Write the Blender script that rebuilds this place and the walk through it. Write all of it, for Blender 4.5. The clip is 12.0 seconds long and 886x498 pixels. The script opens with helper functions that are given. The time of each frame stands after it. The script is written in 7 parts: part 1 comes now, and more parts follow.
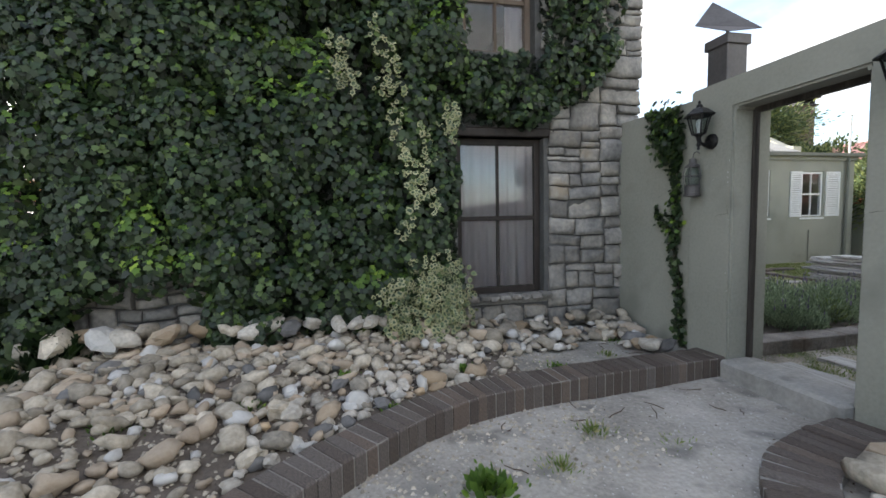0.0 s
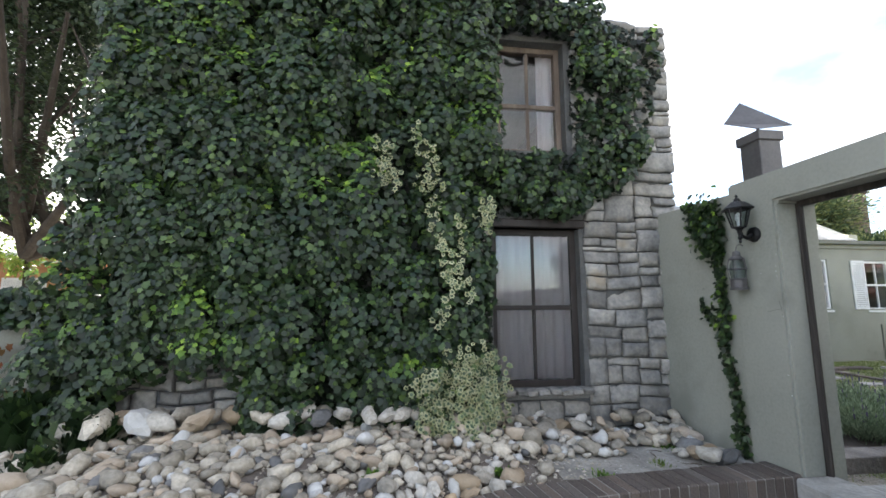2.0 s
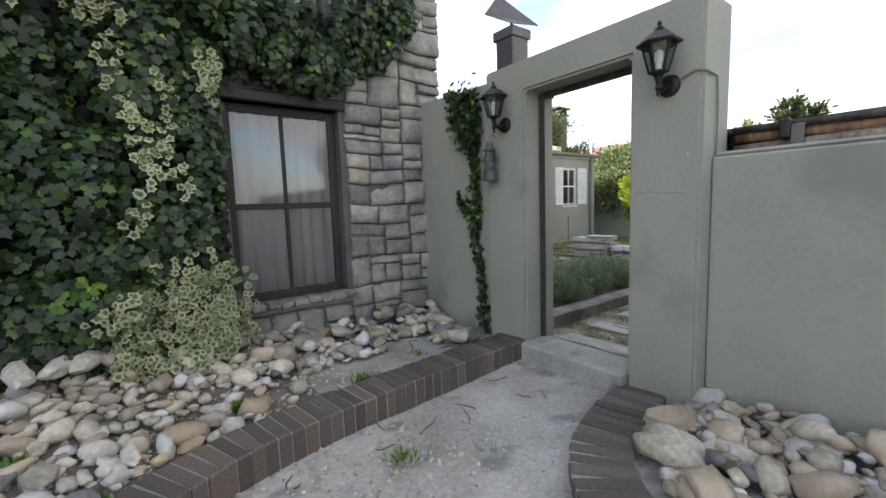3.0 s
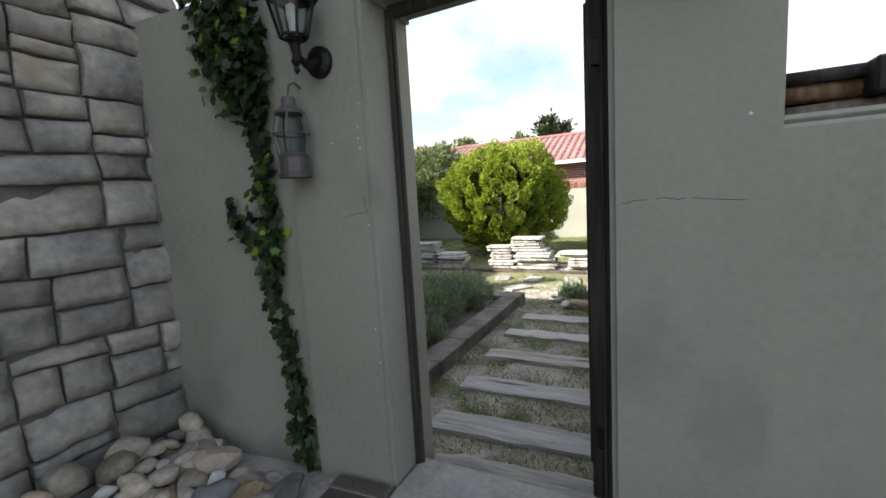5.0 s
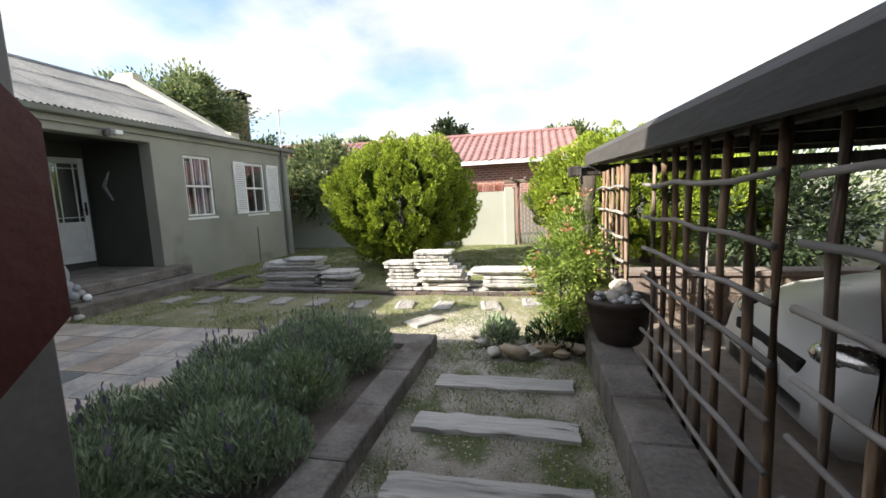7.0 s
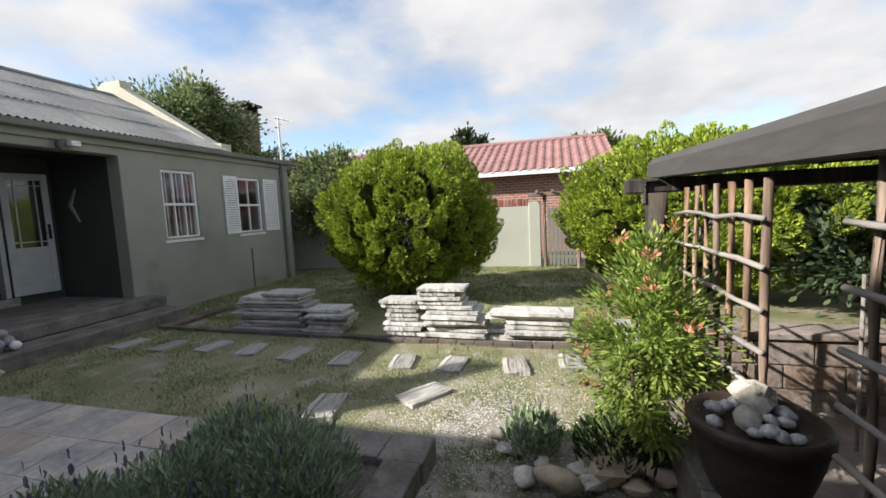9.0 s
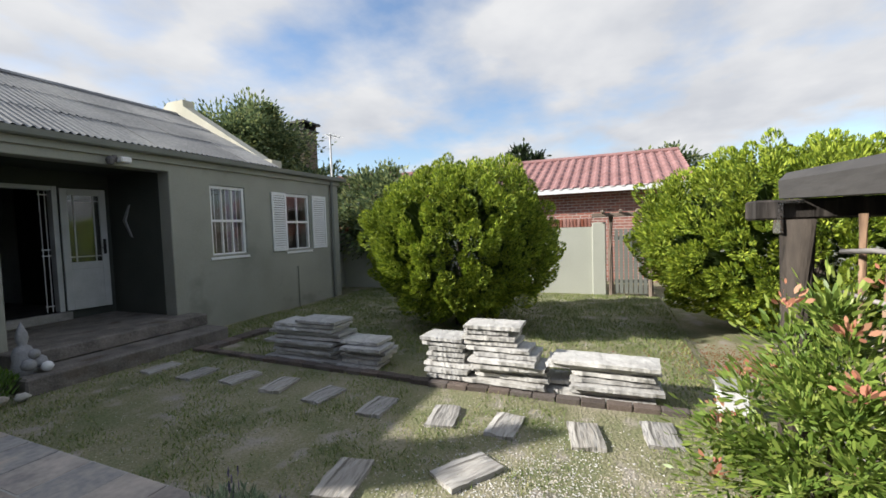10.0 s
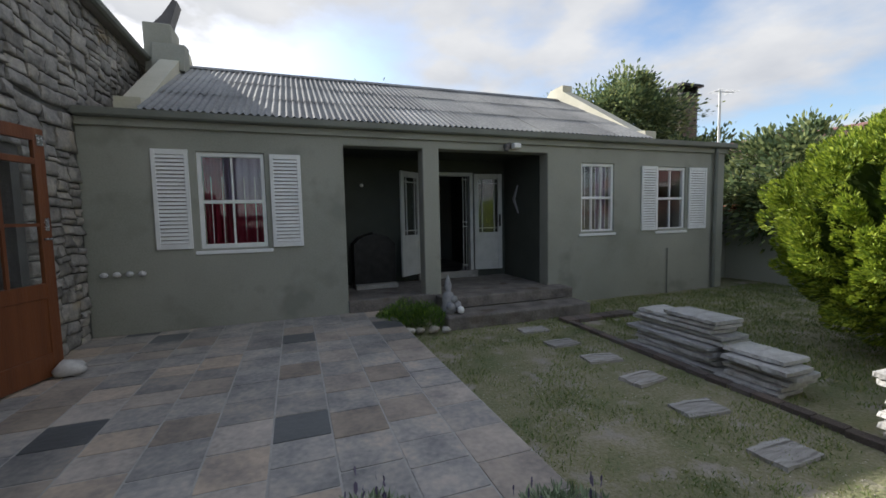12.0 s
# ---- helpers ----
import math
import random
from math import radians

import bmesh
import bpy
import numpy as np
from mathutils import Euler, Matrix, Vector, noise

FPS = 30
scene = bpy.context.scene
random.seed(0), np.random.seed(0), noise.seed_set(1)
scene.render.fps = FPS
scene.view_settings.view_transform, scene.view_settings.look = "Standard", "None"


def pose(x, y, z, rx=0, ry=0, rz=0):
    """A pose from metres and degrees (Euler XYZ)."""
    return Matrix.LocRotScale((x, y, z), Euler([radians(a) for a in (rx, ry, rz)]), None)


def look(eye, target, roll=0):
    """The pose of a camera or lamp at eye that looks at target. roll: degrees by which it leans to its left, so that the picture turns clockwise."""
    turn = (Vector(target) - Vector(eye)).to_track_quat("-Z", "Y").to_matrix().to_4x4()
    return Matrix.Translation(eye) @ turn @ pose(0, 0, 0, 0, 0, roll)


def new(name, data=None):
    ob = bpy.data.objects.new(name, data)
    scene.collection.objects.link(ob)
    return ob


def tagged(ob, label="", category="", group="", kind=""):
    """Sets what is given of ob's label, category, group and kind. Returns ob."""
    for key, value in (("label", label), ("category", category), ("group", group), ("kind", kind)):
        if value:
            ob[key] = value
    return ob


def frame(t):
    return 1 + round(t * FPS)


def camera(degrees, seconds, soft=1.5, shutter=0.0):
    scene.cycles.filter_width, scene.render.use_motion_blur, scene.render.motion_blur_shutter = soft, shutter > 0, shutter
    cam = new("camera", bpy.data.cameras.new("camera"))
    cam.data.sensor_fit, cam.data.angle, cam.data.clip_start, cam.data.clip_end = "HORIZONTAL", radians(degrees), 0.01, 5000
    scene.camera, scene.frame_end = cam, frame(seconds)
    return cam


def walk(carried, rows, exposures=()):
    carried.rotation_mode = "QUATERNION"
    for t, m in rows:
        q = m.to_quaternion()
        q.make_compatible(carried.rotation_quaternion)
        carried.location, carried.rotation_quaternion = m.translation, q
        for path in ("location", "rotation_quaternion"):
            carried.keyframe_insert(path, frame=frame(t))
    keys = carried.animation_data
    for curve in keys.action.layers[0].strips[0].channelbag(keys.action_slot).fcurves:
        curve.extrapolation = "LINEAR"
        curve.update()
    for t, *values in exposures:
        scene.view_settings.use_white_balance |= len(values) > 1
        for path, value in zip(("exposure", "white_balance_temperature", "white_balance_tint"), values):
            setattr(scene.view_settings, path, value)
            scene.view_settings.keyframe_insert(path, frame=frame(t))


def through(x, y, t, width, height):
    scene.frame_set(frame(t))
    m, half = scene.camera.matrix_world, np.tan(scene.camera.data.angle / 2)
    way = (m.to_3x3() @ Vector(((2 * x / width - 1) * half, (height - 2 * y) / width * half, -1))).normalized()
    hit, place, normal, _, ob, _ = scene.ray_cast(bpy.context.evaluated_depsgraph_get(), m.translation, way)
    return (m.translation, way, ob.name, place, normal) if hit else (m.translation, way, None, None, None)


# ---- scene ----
cam = camera(94.3, 12.0, soft=1.6)
PATH = [
    (0, (0.375, 0.825, 1.447), (0.778, 2.779, 1.305), -1.2),
    (0.5, (0.28, 0.79, 1.563), (0.32, 2.782, 1.744), 0.2),
    (1, (0.286, 0.715, 1.628), (0.24, 2.626, 2.217), 2.1),
    (1.5, (0.287, 0.706, 1.61), (0.311, 2.59, 2.28), 2.5),
    (2, (0.373, 0.79, 1.497), (0.609, 2.759, 1.759), -0.1),
    (2.5, (0.541, 0.976, 1.409), (1.269, 2.835, 1.28), 0.4),
    (3, (0.75, 1.305, 1.402), (1.944, 2.896, 1.196), -1.9),
    (3.2, (0.832, 1.424, 1.4), (2.072, 2.977, 1.18), -2.1),
    (4.8, (1.767, 2.462, 1.484), (3.503, 3.419, 1.222), -4.1),
    (5, (1.917, 2.553, 1.475), (3.688, 3.452, 1.241), -3.4),
    (5.5, (2.277, 2.739, 1.515), (4.104, 3.513, 1.267), -2.9),
    (6, (2.724, 2.938, 1.504), (4.643, 3.416, 1.234), -4.1),
    (6.5, (3.139, 3.079, 1.475), (5.085, 3.499, 1.289), -3.6),
    (6.6, (3.225, 3.091, 1.483), (5.168, 3.516, 1.278), -3.2),
    (6.7, (3.305, 3.099, 1.482), (5.24, 3.548, 1.25), -2.8),
    (8.3, (4.384, 3.169, 1.634), (6.326, 3.567, 1.367), -1.8),
    (8.5, (4.515, 3.18, 1.636), (6.447, 3.628, 1.374), -1.8),
    (8.7, (4.617, 3.267, 1.632), (6.555, 3.704, 1.398), -1.3),
    (9, (4.916, 3.295, 1.626), (6.834, 3.83, 1.436), -2.8),
    (9.5, (5.252, 3.433, 1.673), (7.123, 4.121, 1.513), -4.9),
    (10, (5.626, 3.495, 1.694), (7.468, 4.268, 1.595), -1.9),
    (10.5, (5.87, 3.608, 1.678), (7.62, 4.569, 1.551), -1.4),
    (11, (5.946, 3.77, 1.65), (7.355, 5.181, 1.498), -1.3),
    (11.5, (5.9, 3.846, 1.662), (6.91, 5.563, 1.483), -1.1),
    (12, (5.851, 3.856, 1.669), (6.523, 5.733, 1.515), -1.2),
]
EXPOSURES = [(0.0, 1.93, 6400, 10), (0.6, 2.15, 6300, 10), (1.2, 2.5, 6000, 10), (1.7, 2.45, 6050, 10), (2.4, 2.2, 6400, 10), (3.2, 2.1, 6500, 10), (5.0, 1.62, 6500, 10), (5.6, 1.45, 6500, 10), (6.5, 1.55, 6500, 10), (8.5, 1.12, 6350, 10), (9.5, 0.88, 6200, 10), (10.8, 0.80, 6100, 10), (12.0, 0.82, 6100, 10)]
walk(cam, [(t, look(eye, target, roll)) for t, eye, target, roll in PATH], EXPOSURES)

# ---- world and sun ----
SUN_WAY = Vector((-0.428, 0.763, 0.485)).normalized()
world = bpy.data.worlds.new("sky")
scene.world = world
world.use_nodes = True
wn, wl = world.node_tree.nodes, world.node_tree.links
background = wn["Background"]
sky = wn.new("ShaderNodeTexSky")
sky.sky_type = "NISHITA"
sky.sun_disc = False
sky.sun_elevation = radians(29.0)
sky.sun_rotation = radians(330.7)
sky.air_density, sky.dust_density = 1.0, 1.2
SKY_STRENGTH, CLOUD_LIGHT = 0.085, 5.8
wtc = wn.new("ShaderNodeTexCoord")
wsep = wn.new("ShaderNodeSeparateXYZ")
wl.new(wtc.outputs["Generated"], wsep.inputs[0])
wadd = wn.new("ShaderNodeMath"); wadd.operation = "ADD"; wadd.inputs[1].default_value = 0.22
wl.new(wsep.outputs[2], wadd.inputs[0])
wmax = wn.new("ShaderNodeMath"); wmax.operation = "MAXIMUM"; wmax.inputs[1].default_value = 0.06
wl.new(wadd.outputs[0], wmax.inputs[0])
wdiv = wn.new("ShaderNodeVectorMath"); wdiv.operation = "DIVIDE"
wcomb = wn.new("ShaderNodeCombineXYZ")
wl.new(wmax.outputs[0], wcomb.inputs[0]); wl.new(wmax.outputs[0], wcomb.inputs[1]); wcomb.inputs[2].default_value = 1.0
wl.new(wtc.outputs["Generated"], wdiv.inputs[0]); wl.new(wcomb.outputs[0], wdiv.inputs[1])
wnoise = wn.new("ShaderNodeTexNoise")
wnoise.inputs["Scale"].default_value, wnoise.inputs["Detail"].default_value = 1.25, 8.0
wnoise.inputs["Roughness"].default_value = 0.52
wl.new(wdiv.outputs[0], wnoise.inputs["Vector"])
wramp = wn.new("ShaderNodeValToRGB")
wramp.color_ramp.elements[0].position, wramp.color_ramp.elements[1].position = 0.39, 0.56
wl.new(wnoise.outputs["Fac"], wramp.inputs[0])
wnoise2 = wn.new("ShaderNodeTexNoise")
wnoise2.inputs["Scale"].default_value, wnoise2.inputs["Detail"].default_value = 2.6, 6.0
wl.new(wdiv.outputs[0], wnoise2.inputs["Vector"])
wramp2 = wn.new("ShaderNodeValToRGB")
wramp2.color_ramp.elements[0].position, wramp2.color_ramp.elements[1].position = 0.36, 0.70
wramp2.color_ramp.elements[0].color = (0.75, 0.75, 0.765, 1)
wramp2.color_ramp.elements[1].color = (1.0, 0.972, 0.935, 1)
wl.new(wnoise2.outputs["Fac"], wramp2.inputs[0])
wscale = wn.new("ShaderNodeVectorMath"); wscale.operation = "SCALE"; wscale.inputs["Scale"].default_value = CLOUD_LIGHT
wl.new(wramp2.outputs[0], wscale.inputs[0])
wmix = wn.new("ShaderNodeMix"); wmix.data_type = "RGBA"
wl.new(wramp.outputs[0], wmix.inputs["Factor"])
wsky = wn.new("ShaderNodeVectorMath"); wsky.operation = "SCALE"; wsky.inputs["Scale"].default_value = 1.35
wl.new(sky.outputs[0], wsky.inputs[0])
wl.new(wsky.outputs[0], wmix.inputs["A"]); wl.new(wscale.outputs[0], wmix.inputs["B"])
wl.new(wmix.outputs["Result"], background.inputs["Color"])
background.inputs["Strength"].default_value = SKY_STRENGTH

sun_data = bpy.data.lights.new("sun", "SUN")
sun_data.energy, sun_data.angle, sun_data.color = 5.0, radians(0.6), (1.0, 0.93, 0.82)
sun = new("sun", sun_data)
sun.matrix_world = look(SUN_WAY * 40, (0, 0, 0))


# ---- materials ----
def material(name, colours, scale=6.0, rough=0.8, bump=0.25, fine=60.0, metal=0.0, spread=0.0, stretch=(1, 1, 1), stain=None, spec=0.35, bump_scale=None, coords="Object"):
    """A procedural surface: two or more colours mixed by noise at two scales, fine relief, and a shift from piece to piece."""
    m = bpy.data.materials.new(name)
    m.use_nodes = True
    n, l = m.node_tree.nodes, m.node_tree.links
    b = n["Principled BSDF"]
    tc = n.new("ShaderNodeTexCoord")
    mp = n.new("ShaderNodeMapping")
    mp.inputs["Scale"].default_value = stretch
    if coords == "World":
        geo = n.new("ShaderNodeNewGeometry")
        l.new(geo.outputs["Position"], mp.inputs["Vector"])
    else:
        l.new(tc.outputs["Object"], mp.inputs["Vector"])
    big = n.new("ShaderNodeTexNoise")
    big.inputs["Scale"].default_value, big.inputs["Detail"].default_value = scale, 5.0
    l.new(mp.outputs[0], big.inputs["Vector"])
    small = n.new("ShaderNodeTexNoise")
    small.inputs["Scale"].default_value, small.inputs["Detail"].default_value = fine, 4.0
    l.new(mp.outputs[0], small.inputs["Vector"])
    ramp = n.new("ShaderNodeValToRGB")
    e = ramp.color_ramp.elements
    while len(e) < len(colours):
        e.new(0.5)
    for k, c in enumerate(colours):
        e[k].position = 0.3 + 0.4 * k / max(1, len(colours) - 1)
        e[k].color = (*c, 1)
    add = n.new("ShaderNodeMath"); add.operation = "MULTIPLY_ADD"
    add.inputs[1].default_value, add.inputs[2].default_value = 0.45, 0.0
    l.new(small.outputs["Fac"], add.inputs[0])
    add2 = n.new("ShaderNodeMath"); add2.operation = "MULTIPLY_ADD"; add2.inputs[1].default_value = 0.75
    l.new(big.outputs["Fac"], add2.inputs[0]); l.new(add.outputs[0], add2.inputs[2])
    sub = n.new("ShaderNodeMath"); sub.operation = "SUBTRACT"; sub.inputs[1].default_value = 0.10
    l.new(add2.outputs[0], sub.inputs[0])
    l.new(sub.outputs[0], ramp.inputs[0])
    colour = ramp.outputs[0]
    if stain:
        sn = n.new("ShaderNodeTexNoise")
        sn.inputs["Scale"].default_value, sn.inputs["Detail"].default_value = stain[1], 6.0
        l.new(mp.outputs[0], sn.inputs["Vector"])
        sr = n.new("ShaderNodeValToRGB")
        sr.color_ramp.elements[0].position, sr.color_ramp.elements[1].position = stain[2], stain[2] + 0.12
        l.new(sn.outputs["Fac"], sr.inputs[0])
        mx = n.new("ShaderNodeMix"); mx.data_type = "RGBA"
        l.new(sr.outputs[0], mx.inputs["Factor"]); l.new(colour, mx.inputs["A"])
        mx.inputs["B"].default_value = (*stain[0], 1)
        colour = mx.outputs["Result"]
    if spread:
        info = n.new("ShaderNodeObjectInfo")
        geo2 = n.new("ShaderNodeNewGeometry")
        both = n.new("ShaderNodeMath"); both.operation = "ADD"
        l.new(info.outputs["Random"], both.inputs[0]); l.new(geo2.outputs["Random Per Island"], both.inputs[1])
        fr = n.new("ShaderNodeMath"); fr.operation = "FRACT"
        l.new(both.outputs[0], fr.inputs[0])
        val = n.new("ShaderNodeMapRange")
        val.inputs["To Min"].default_value, val.inputs["To Max"].default_value = 1 - spread, 1 + spread
        l.new(fr.outputs[0], val.inputs["Value"])
        hsv = n.new("ShaderNodeHueSaturation")
        l.new(val.outputs[0], hsv.inputs["Value"]); l.new(colour, hsv.inputs["Color"])
        sat = n.new("ShaderNodeMapRange")
        sat.inputs["To Min"].default_value, sat.inputs["To Max"].default_value = 1.25, 0.75
        l.new(info.outputs["Random"], sat.inputs["Value"]); l.new(sat.outputs[0], hsv.inputs["Saturation"])
        colour = hsv.outputs[0]
    l.new(colour, b.inputs["Base Color"])
    rr = n.new("ShaderNodeMapRange")
    rr.inputs["To Min"].default_value, rr.inputs["To Max"].default_value = max(0.03, rough - 0.12), min(1, rough + 0.12)
    l.new(small.outputs["Fac"], rr.inputs["Value"]); l.new(rr.outputs[0], b.inputs["Roughness"])
    b.inputs["Metallic"].default_value = metal
    b.inputs["Specular IOR Level"].default_value = spec
    if bump:
        bp = n.new("ShaderNodeBump")
        bp.inputs["Strength"].default_value, bp.inputs["Distance"].default_value = bump, 0.02
        bn = n.new("ShaderNodeTexNoise")
        bn.inputs["Scale"].default_value, bn.inputs["Detail"].default_value = bump_scale or fine * 0.6, 6.0
        l.new(mp.outputs[0], bn.inputs["Vector"])
        l.new(bn.outputs["Fac"], bp.inputs["Height"]); l.new(bp.outputs[0], b.inputs["Normal"])
    return m


def leaf_material(name, colours, rough=0.45, through=0.25, gloss=0.32):
    """Leaves: a colour for each leaf, a little light through them."""
    m = bpy.data.materials.new(name)
    m.use_nodes = True
    n, l = m.node_tree.nodes, m.node_tree.links
    b = n["Principled BSDF"]
    geo = n.new("ShaderNodeNewGeometry")
    ramp = n.new("ShaderNodeValToRGB")
    e = ramp.color_ramp.elements
    while len(e) < len(colours):
        e.new(0.5)
    for k, (p, c) in enumerate(colours):
        e[k].position = p
        e[k].color = (*c, 1)
    l.new(geo.outputs["Random Per Island"], ramp.inputs[0])
    ns = n.new("ShaderNodeTexNoise"); ns.inputs["Scale"].default_value = 1.7
    l.new(geo.outputs["Position"], ns.inputs["Vector"])
    hsv = n.new("ShaderNodeHueSaturation")
    mr = n.new("ShaderNodeMapRange"); mr.inputs["To Min"].default_value, mr.inputs["To Max"].default_value = 0.55, 1.45
    l.new(ns.outputs["Fac"], mr.inputs["Value"]); l.new(mr.outputs[0], hsv.inputs["Value"])
    l.new(ramp.outputs[0], hsv.inputs["Color"])
    l.new(hsv.outputs[0], b.inputs["Base Color"])
    b.inputs["Roughness"].default_value = rough
    b.inputs["Specular IOR Level"].default_value = gloss
    if through:
        tr = n.new("ShaderNodeBsdfTranslucent")
        l.new(hsv.outputs[0], tr.inputs["Color"])
        mix = n.new("ShaderNodeMixShader"); mix.inputs[0].default_value = through
        l.new(b.outputs[0], mix.inputs[1]); l.new(tr.outputs[0], mix.inputs[2])
        l.new(mix.outputs[0], n["Material Output"].inputs["Surface"])
    return m


def glass_material(name, tint=(0.985, 0.99, 0.99), rough=0.02):
    m = bpy.data.materials.new(name)
    m.use_nodes = True
    n, l = m.node_tree.nodes, m.node_tree.links
    n.remove(n["Principled BSDF"])
    gl = n.new("ShaderNodeBsdfGlossy"); gl.inputs["Roughness"].default_value = rough
    tp = n.new("ShaderNodeBsdfTransparent"); tp.inputs["Color"].default_value = (*tint, 1)
    fr = n.new("ShaderNodeLayerWeight"); fr.inputs["Blend"].default_value = 0.5
    pw = n.new("ShaderNodeMath"); pw.operation = "POWER"; pw.inputs[1].default_value = 5.0
    l.new(fr.outputs["Facing"], pw.inputs[0])
    add = n.new("ShaderNodeMath"); add.operation = "MULTIPLY_ADD"; add.inputs[1].default_value, add.inputs[2].default_value = 0.9, 0.045
    l.new(pw.outputs[0], add.inputs[0])
    mix = n.new("ShaderNodeMixShader")
    l.new(add.outputs[0], mix.inputs[0]); l.new(tp.outputs[0], mix.inputs[1]); l.new(gl.outputs[0], mix.inputs[2])
    l.new(mix.outputs[0], n["Material Output"].inputs["Surface"])
    return m


GREEN = material("green_plaster", [(0.24, 0.244, 0.208), (0.295, 0.296, 0.254), (0.331, 0.33, 0.286)], 1.1, 0.85, 0.10, 45, stain=((0.228, 0.232, 0.20), 1.6, 0.57), coords="World", bump_scale=14)
GREEN_PALE = material("pale_green_plaster", [(0.33, 0.34, 0.285), (0.40, 0.405, 0.35)], 1.0, 0.9, 0.2, 40, coords="World")
CREAM = material("cream_plaster", [(0.48, 0.46, 0.36), (0.58, 0.55, 0.45)], 2.0, 0.9, 0.2, 40, coords="World")
STONE = material("grey_stone", [(0.165, 0.158, 0.148), (0.268, 0.255, 0.236), (0.39, 0.362, 0.318)], 6.0, 0.9, 1.0, 30, spread=0.28, stain=((0.30, 0.255, 0.195), 2.2, 0.62), coords="World", bump_scale=11)
MORTAR = material("mortar", [(0.085, 0.084, 0.082), (0.15, 0.147, 0.14)], 6.0, 0.95, 0.6, 50, coords="World")
BARK_BLACK = material("black_timber", [(0.013, 0.0117, 0.0104), (0.0338, 0.0286, 0.0247), (0.0845, 0.0715, 0.0624)], 9.0, 0.7, 0.6, 40, stretch=(1, 1, 0.08), coords="World")
FASCIA = material("dark_fascia", [(0.0455, 0.0429, 0.0416), (0.078, 0.0741, 0.0715)], 4.0, 0.75, 0.3, 30, stretch=(0.2, 1, 1), coords="World")
BROWN_FRAME = material("brown_window_frame", [(0.020, 0.015, 0.013), (0.05, 0.04, 0.035)], 8.0, 0.6, 0.3, 50, stretch=(1, 1, 0.2), coords="World")
OLD_WOOD = material("weathered_wood", [(0.12, 0.09, 0.07), (0.24, 0.19, 0.15)], 8.0, 0.85, 0.5, 50, stretch=(1, 1, 0.15), coords="World")
WHITE = material("white_paint", [(0.66, 0.67, 0.66), (0.80, 0.80, 0.79)], 5.0, 0.5, 0.12, 60, coords="World")
# white paint greyed so that the deep porch's shade sits in the colour
DOOR_PAINT = material("shade_greyed_door_paint", [(0.40, 0.41, 0.40), (0.52, 0.53, 0.52)], 4.0, 0.55, 0.15, 60, coords="World")
CURTAIN_GREY = material("mauve_curtain", [(0.77, 0.707, 0.738), (0.88, 0.842, 0.863)], 8.0, 0.9, 0.15, 90, stretch=(1, 1, 0.05), coords="World")
CURTAIN_RED = material("red_curtain", [(0.34, 0.025, 0.06), (0.52, 0.05, 0.10)], 8.0, 0.85, 0.15, 90, stretch=(1, 1, 0.05), coords="World")
CURTAIN_LILAC = material("lilac_curtain", [(0.45, 0.38, 0.56), (0.66, 0.58, 0.74)], 8.0, 0.9, 0.15, 90, stretch=(1, 1, 0.05), coords="World")
# near-black colour that carries the gloom of the unlit rooms
DARK_ROOM = material("unlit_interior", [(0.03, 0.03, 0.03), (0.05, 0.05, 0.048)], 2.0, 0.9, 0.0, 20)
# the house's green plaster with the porch's shade put into its colour
PORCH = material("porch_plaster_shaded", [(0.046, 0.052, 0.044), (0.07, 0.076, 0.065)], 1.5, 0.85, 0.3, 45, coords="World")
GLASS = glass_material("window_glass")
IRON = material("black_iron", [(0.012, 0.012, 0.013), (0.03, 0.03, 0.03)], 8.0, 0.45, 0.2, 60, metal=0.6)
LAMP_GLASS = glass_material("lantern_glass", (0.75, 0.8, 0.8), 0.12)
FLUE = material("dull_sheet_metal", [(0.10, 0.095, 0.095), (0.17, 0.16, 0.16)], 3.0, 0.6, 0.15, 30, metal=0.5, coords="World")
ROOF_GREY = material("weathered_roof_sheet", [(0.145, 0.145, 0.145), (0.235, 0.235, 0.23), (0.335, 0.33, 0.313)], 1.2, 0.8, 0.3, 30, stretch=(1, 0.3, 1), spread=0.12, coords="World")
GUTTER = material("green_grey_gutter", [(0.143, 0.15, 0.13), (0.195, 0.202, 0.176)], 3.0, 0.6, 0.1, 40, coords="World")
ROOF_RED = material("red_roof_tile", [(0.215, 0.115, 0.107), (0.275, 0.15, 0.143), (0.315, 0.18, 0.17)], 1.5, 0.85, 0.3, 25, coords="World")
BRICK_RED = material("red_brick", [(0.20, 0.075, 0.055), (0.30, 0.12, 0.085), (0.38, 0.17, 0.13)], 3.0, 0.9, 0.5, 40, spread=0.3)
BRICK_ORANGE = material("orange_brick", [(0.42, 0.20, 0.10), (0.52, 0.27, 0.15)], 4.0, 0.9, 0.3, 40, coords="World")
BRICK_DARK = material("dark_kerb_brick", [(0.080, 0.066, 0.058), (0.14, 0.115, 0.10), (0.215, 0.175, 0.15)], 14.0, 0.85, 0.6, 60, spread=0.28)
BRICK_MORTAR = material("pale_mortar", [(0.22, 0.205, 0.185), (0.33, 0.31, 0.28)], 10.0, 0.95, 0.5, 60, coords="World")
SLATE = material("slate_tile", [(0.18, 0.176, 0.176), (0.305, 0.29, 0.272), (0.47, 0.405, 0.34)], 3.5, 0.62, 0.4, 24, spread=0.20, coords="World")
SLATE_WARM = material("warm_slate_tile", [(0.235, 0.21, 0.19), (0.375, 0.32, 0.268), (0.485, 0.41, 0.335)], 3.5, 0.65, 0.4, 24, spread=0.25, coords="World")
SLATE_DARK = material("dark_slate_tile", [(0.085, 0.088, 0.09), (0.13, 0.135, 0.135)], 3.5, 0.55, 0.4, 24, spread=0.25, coords="World")
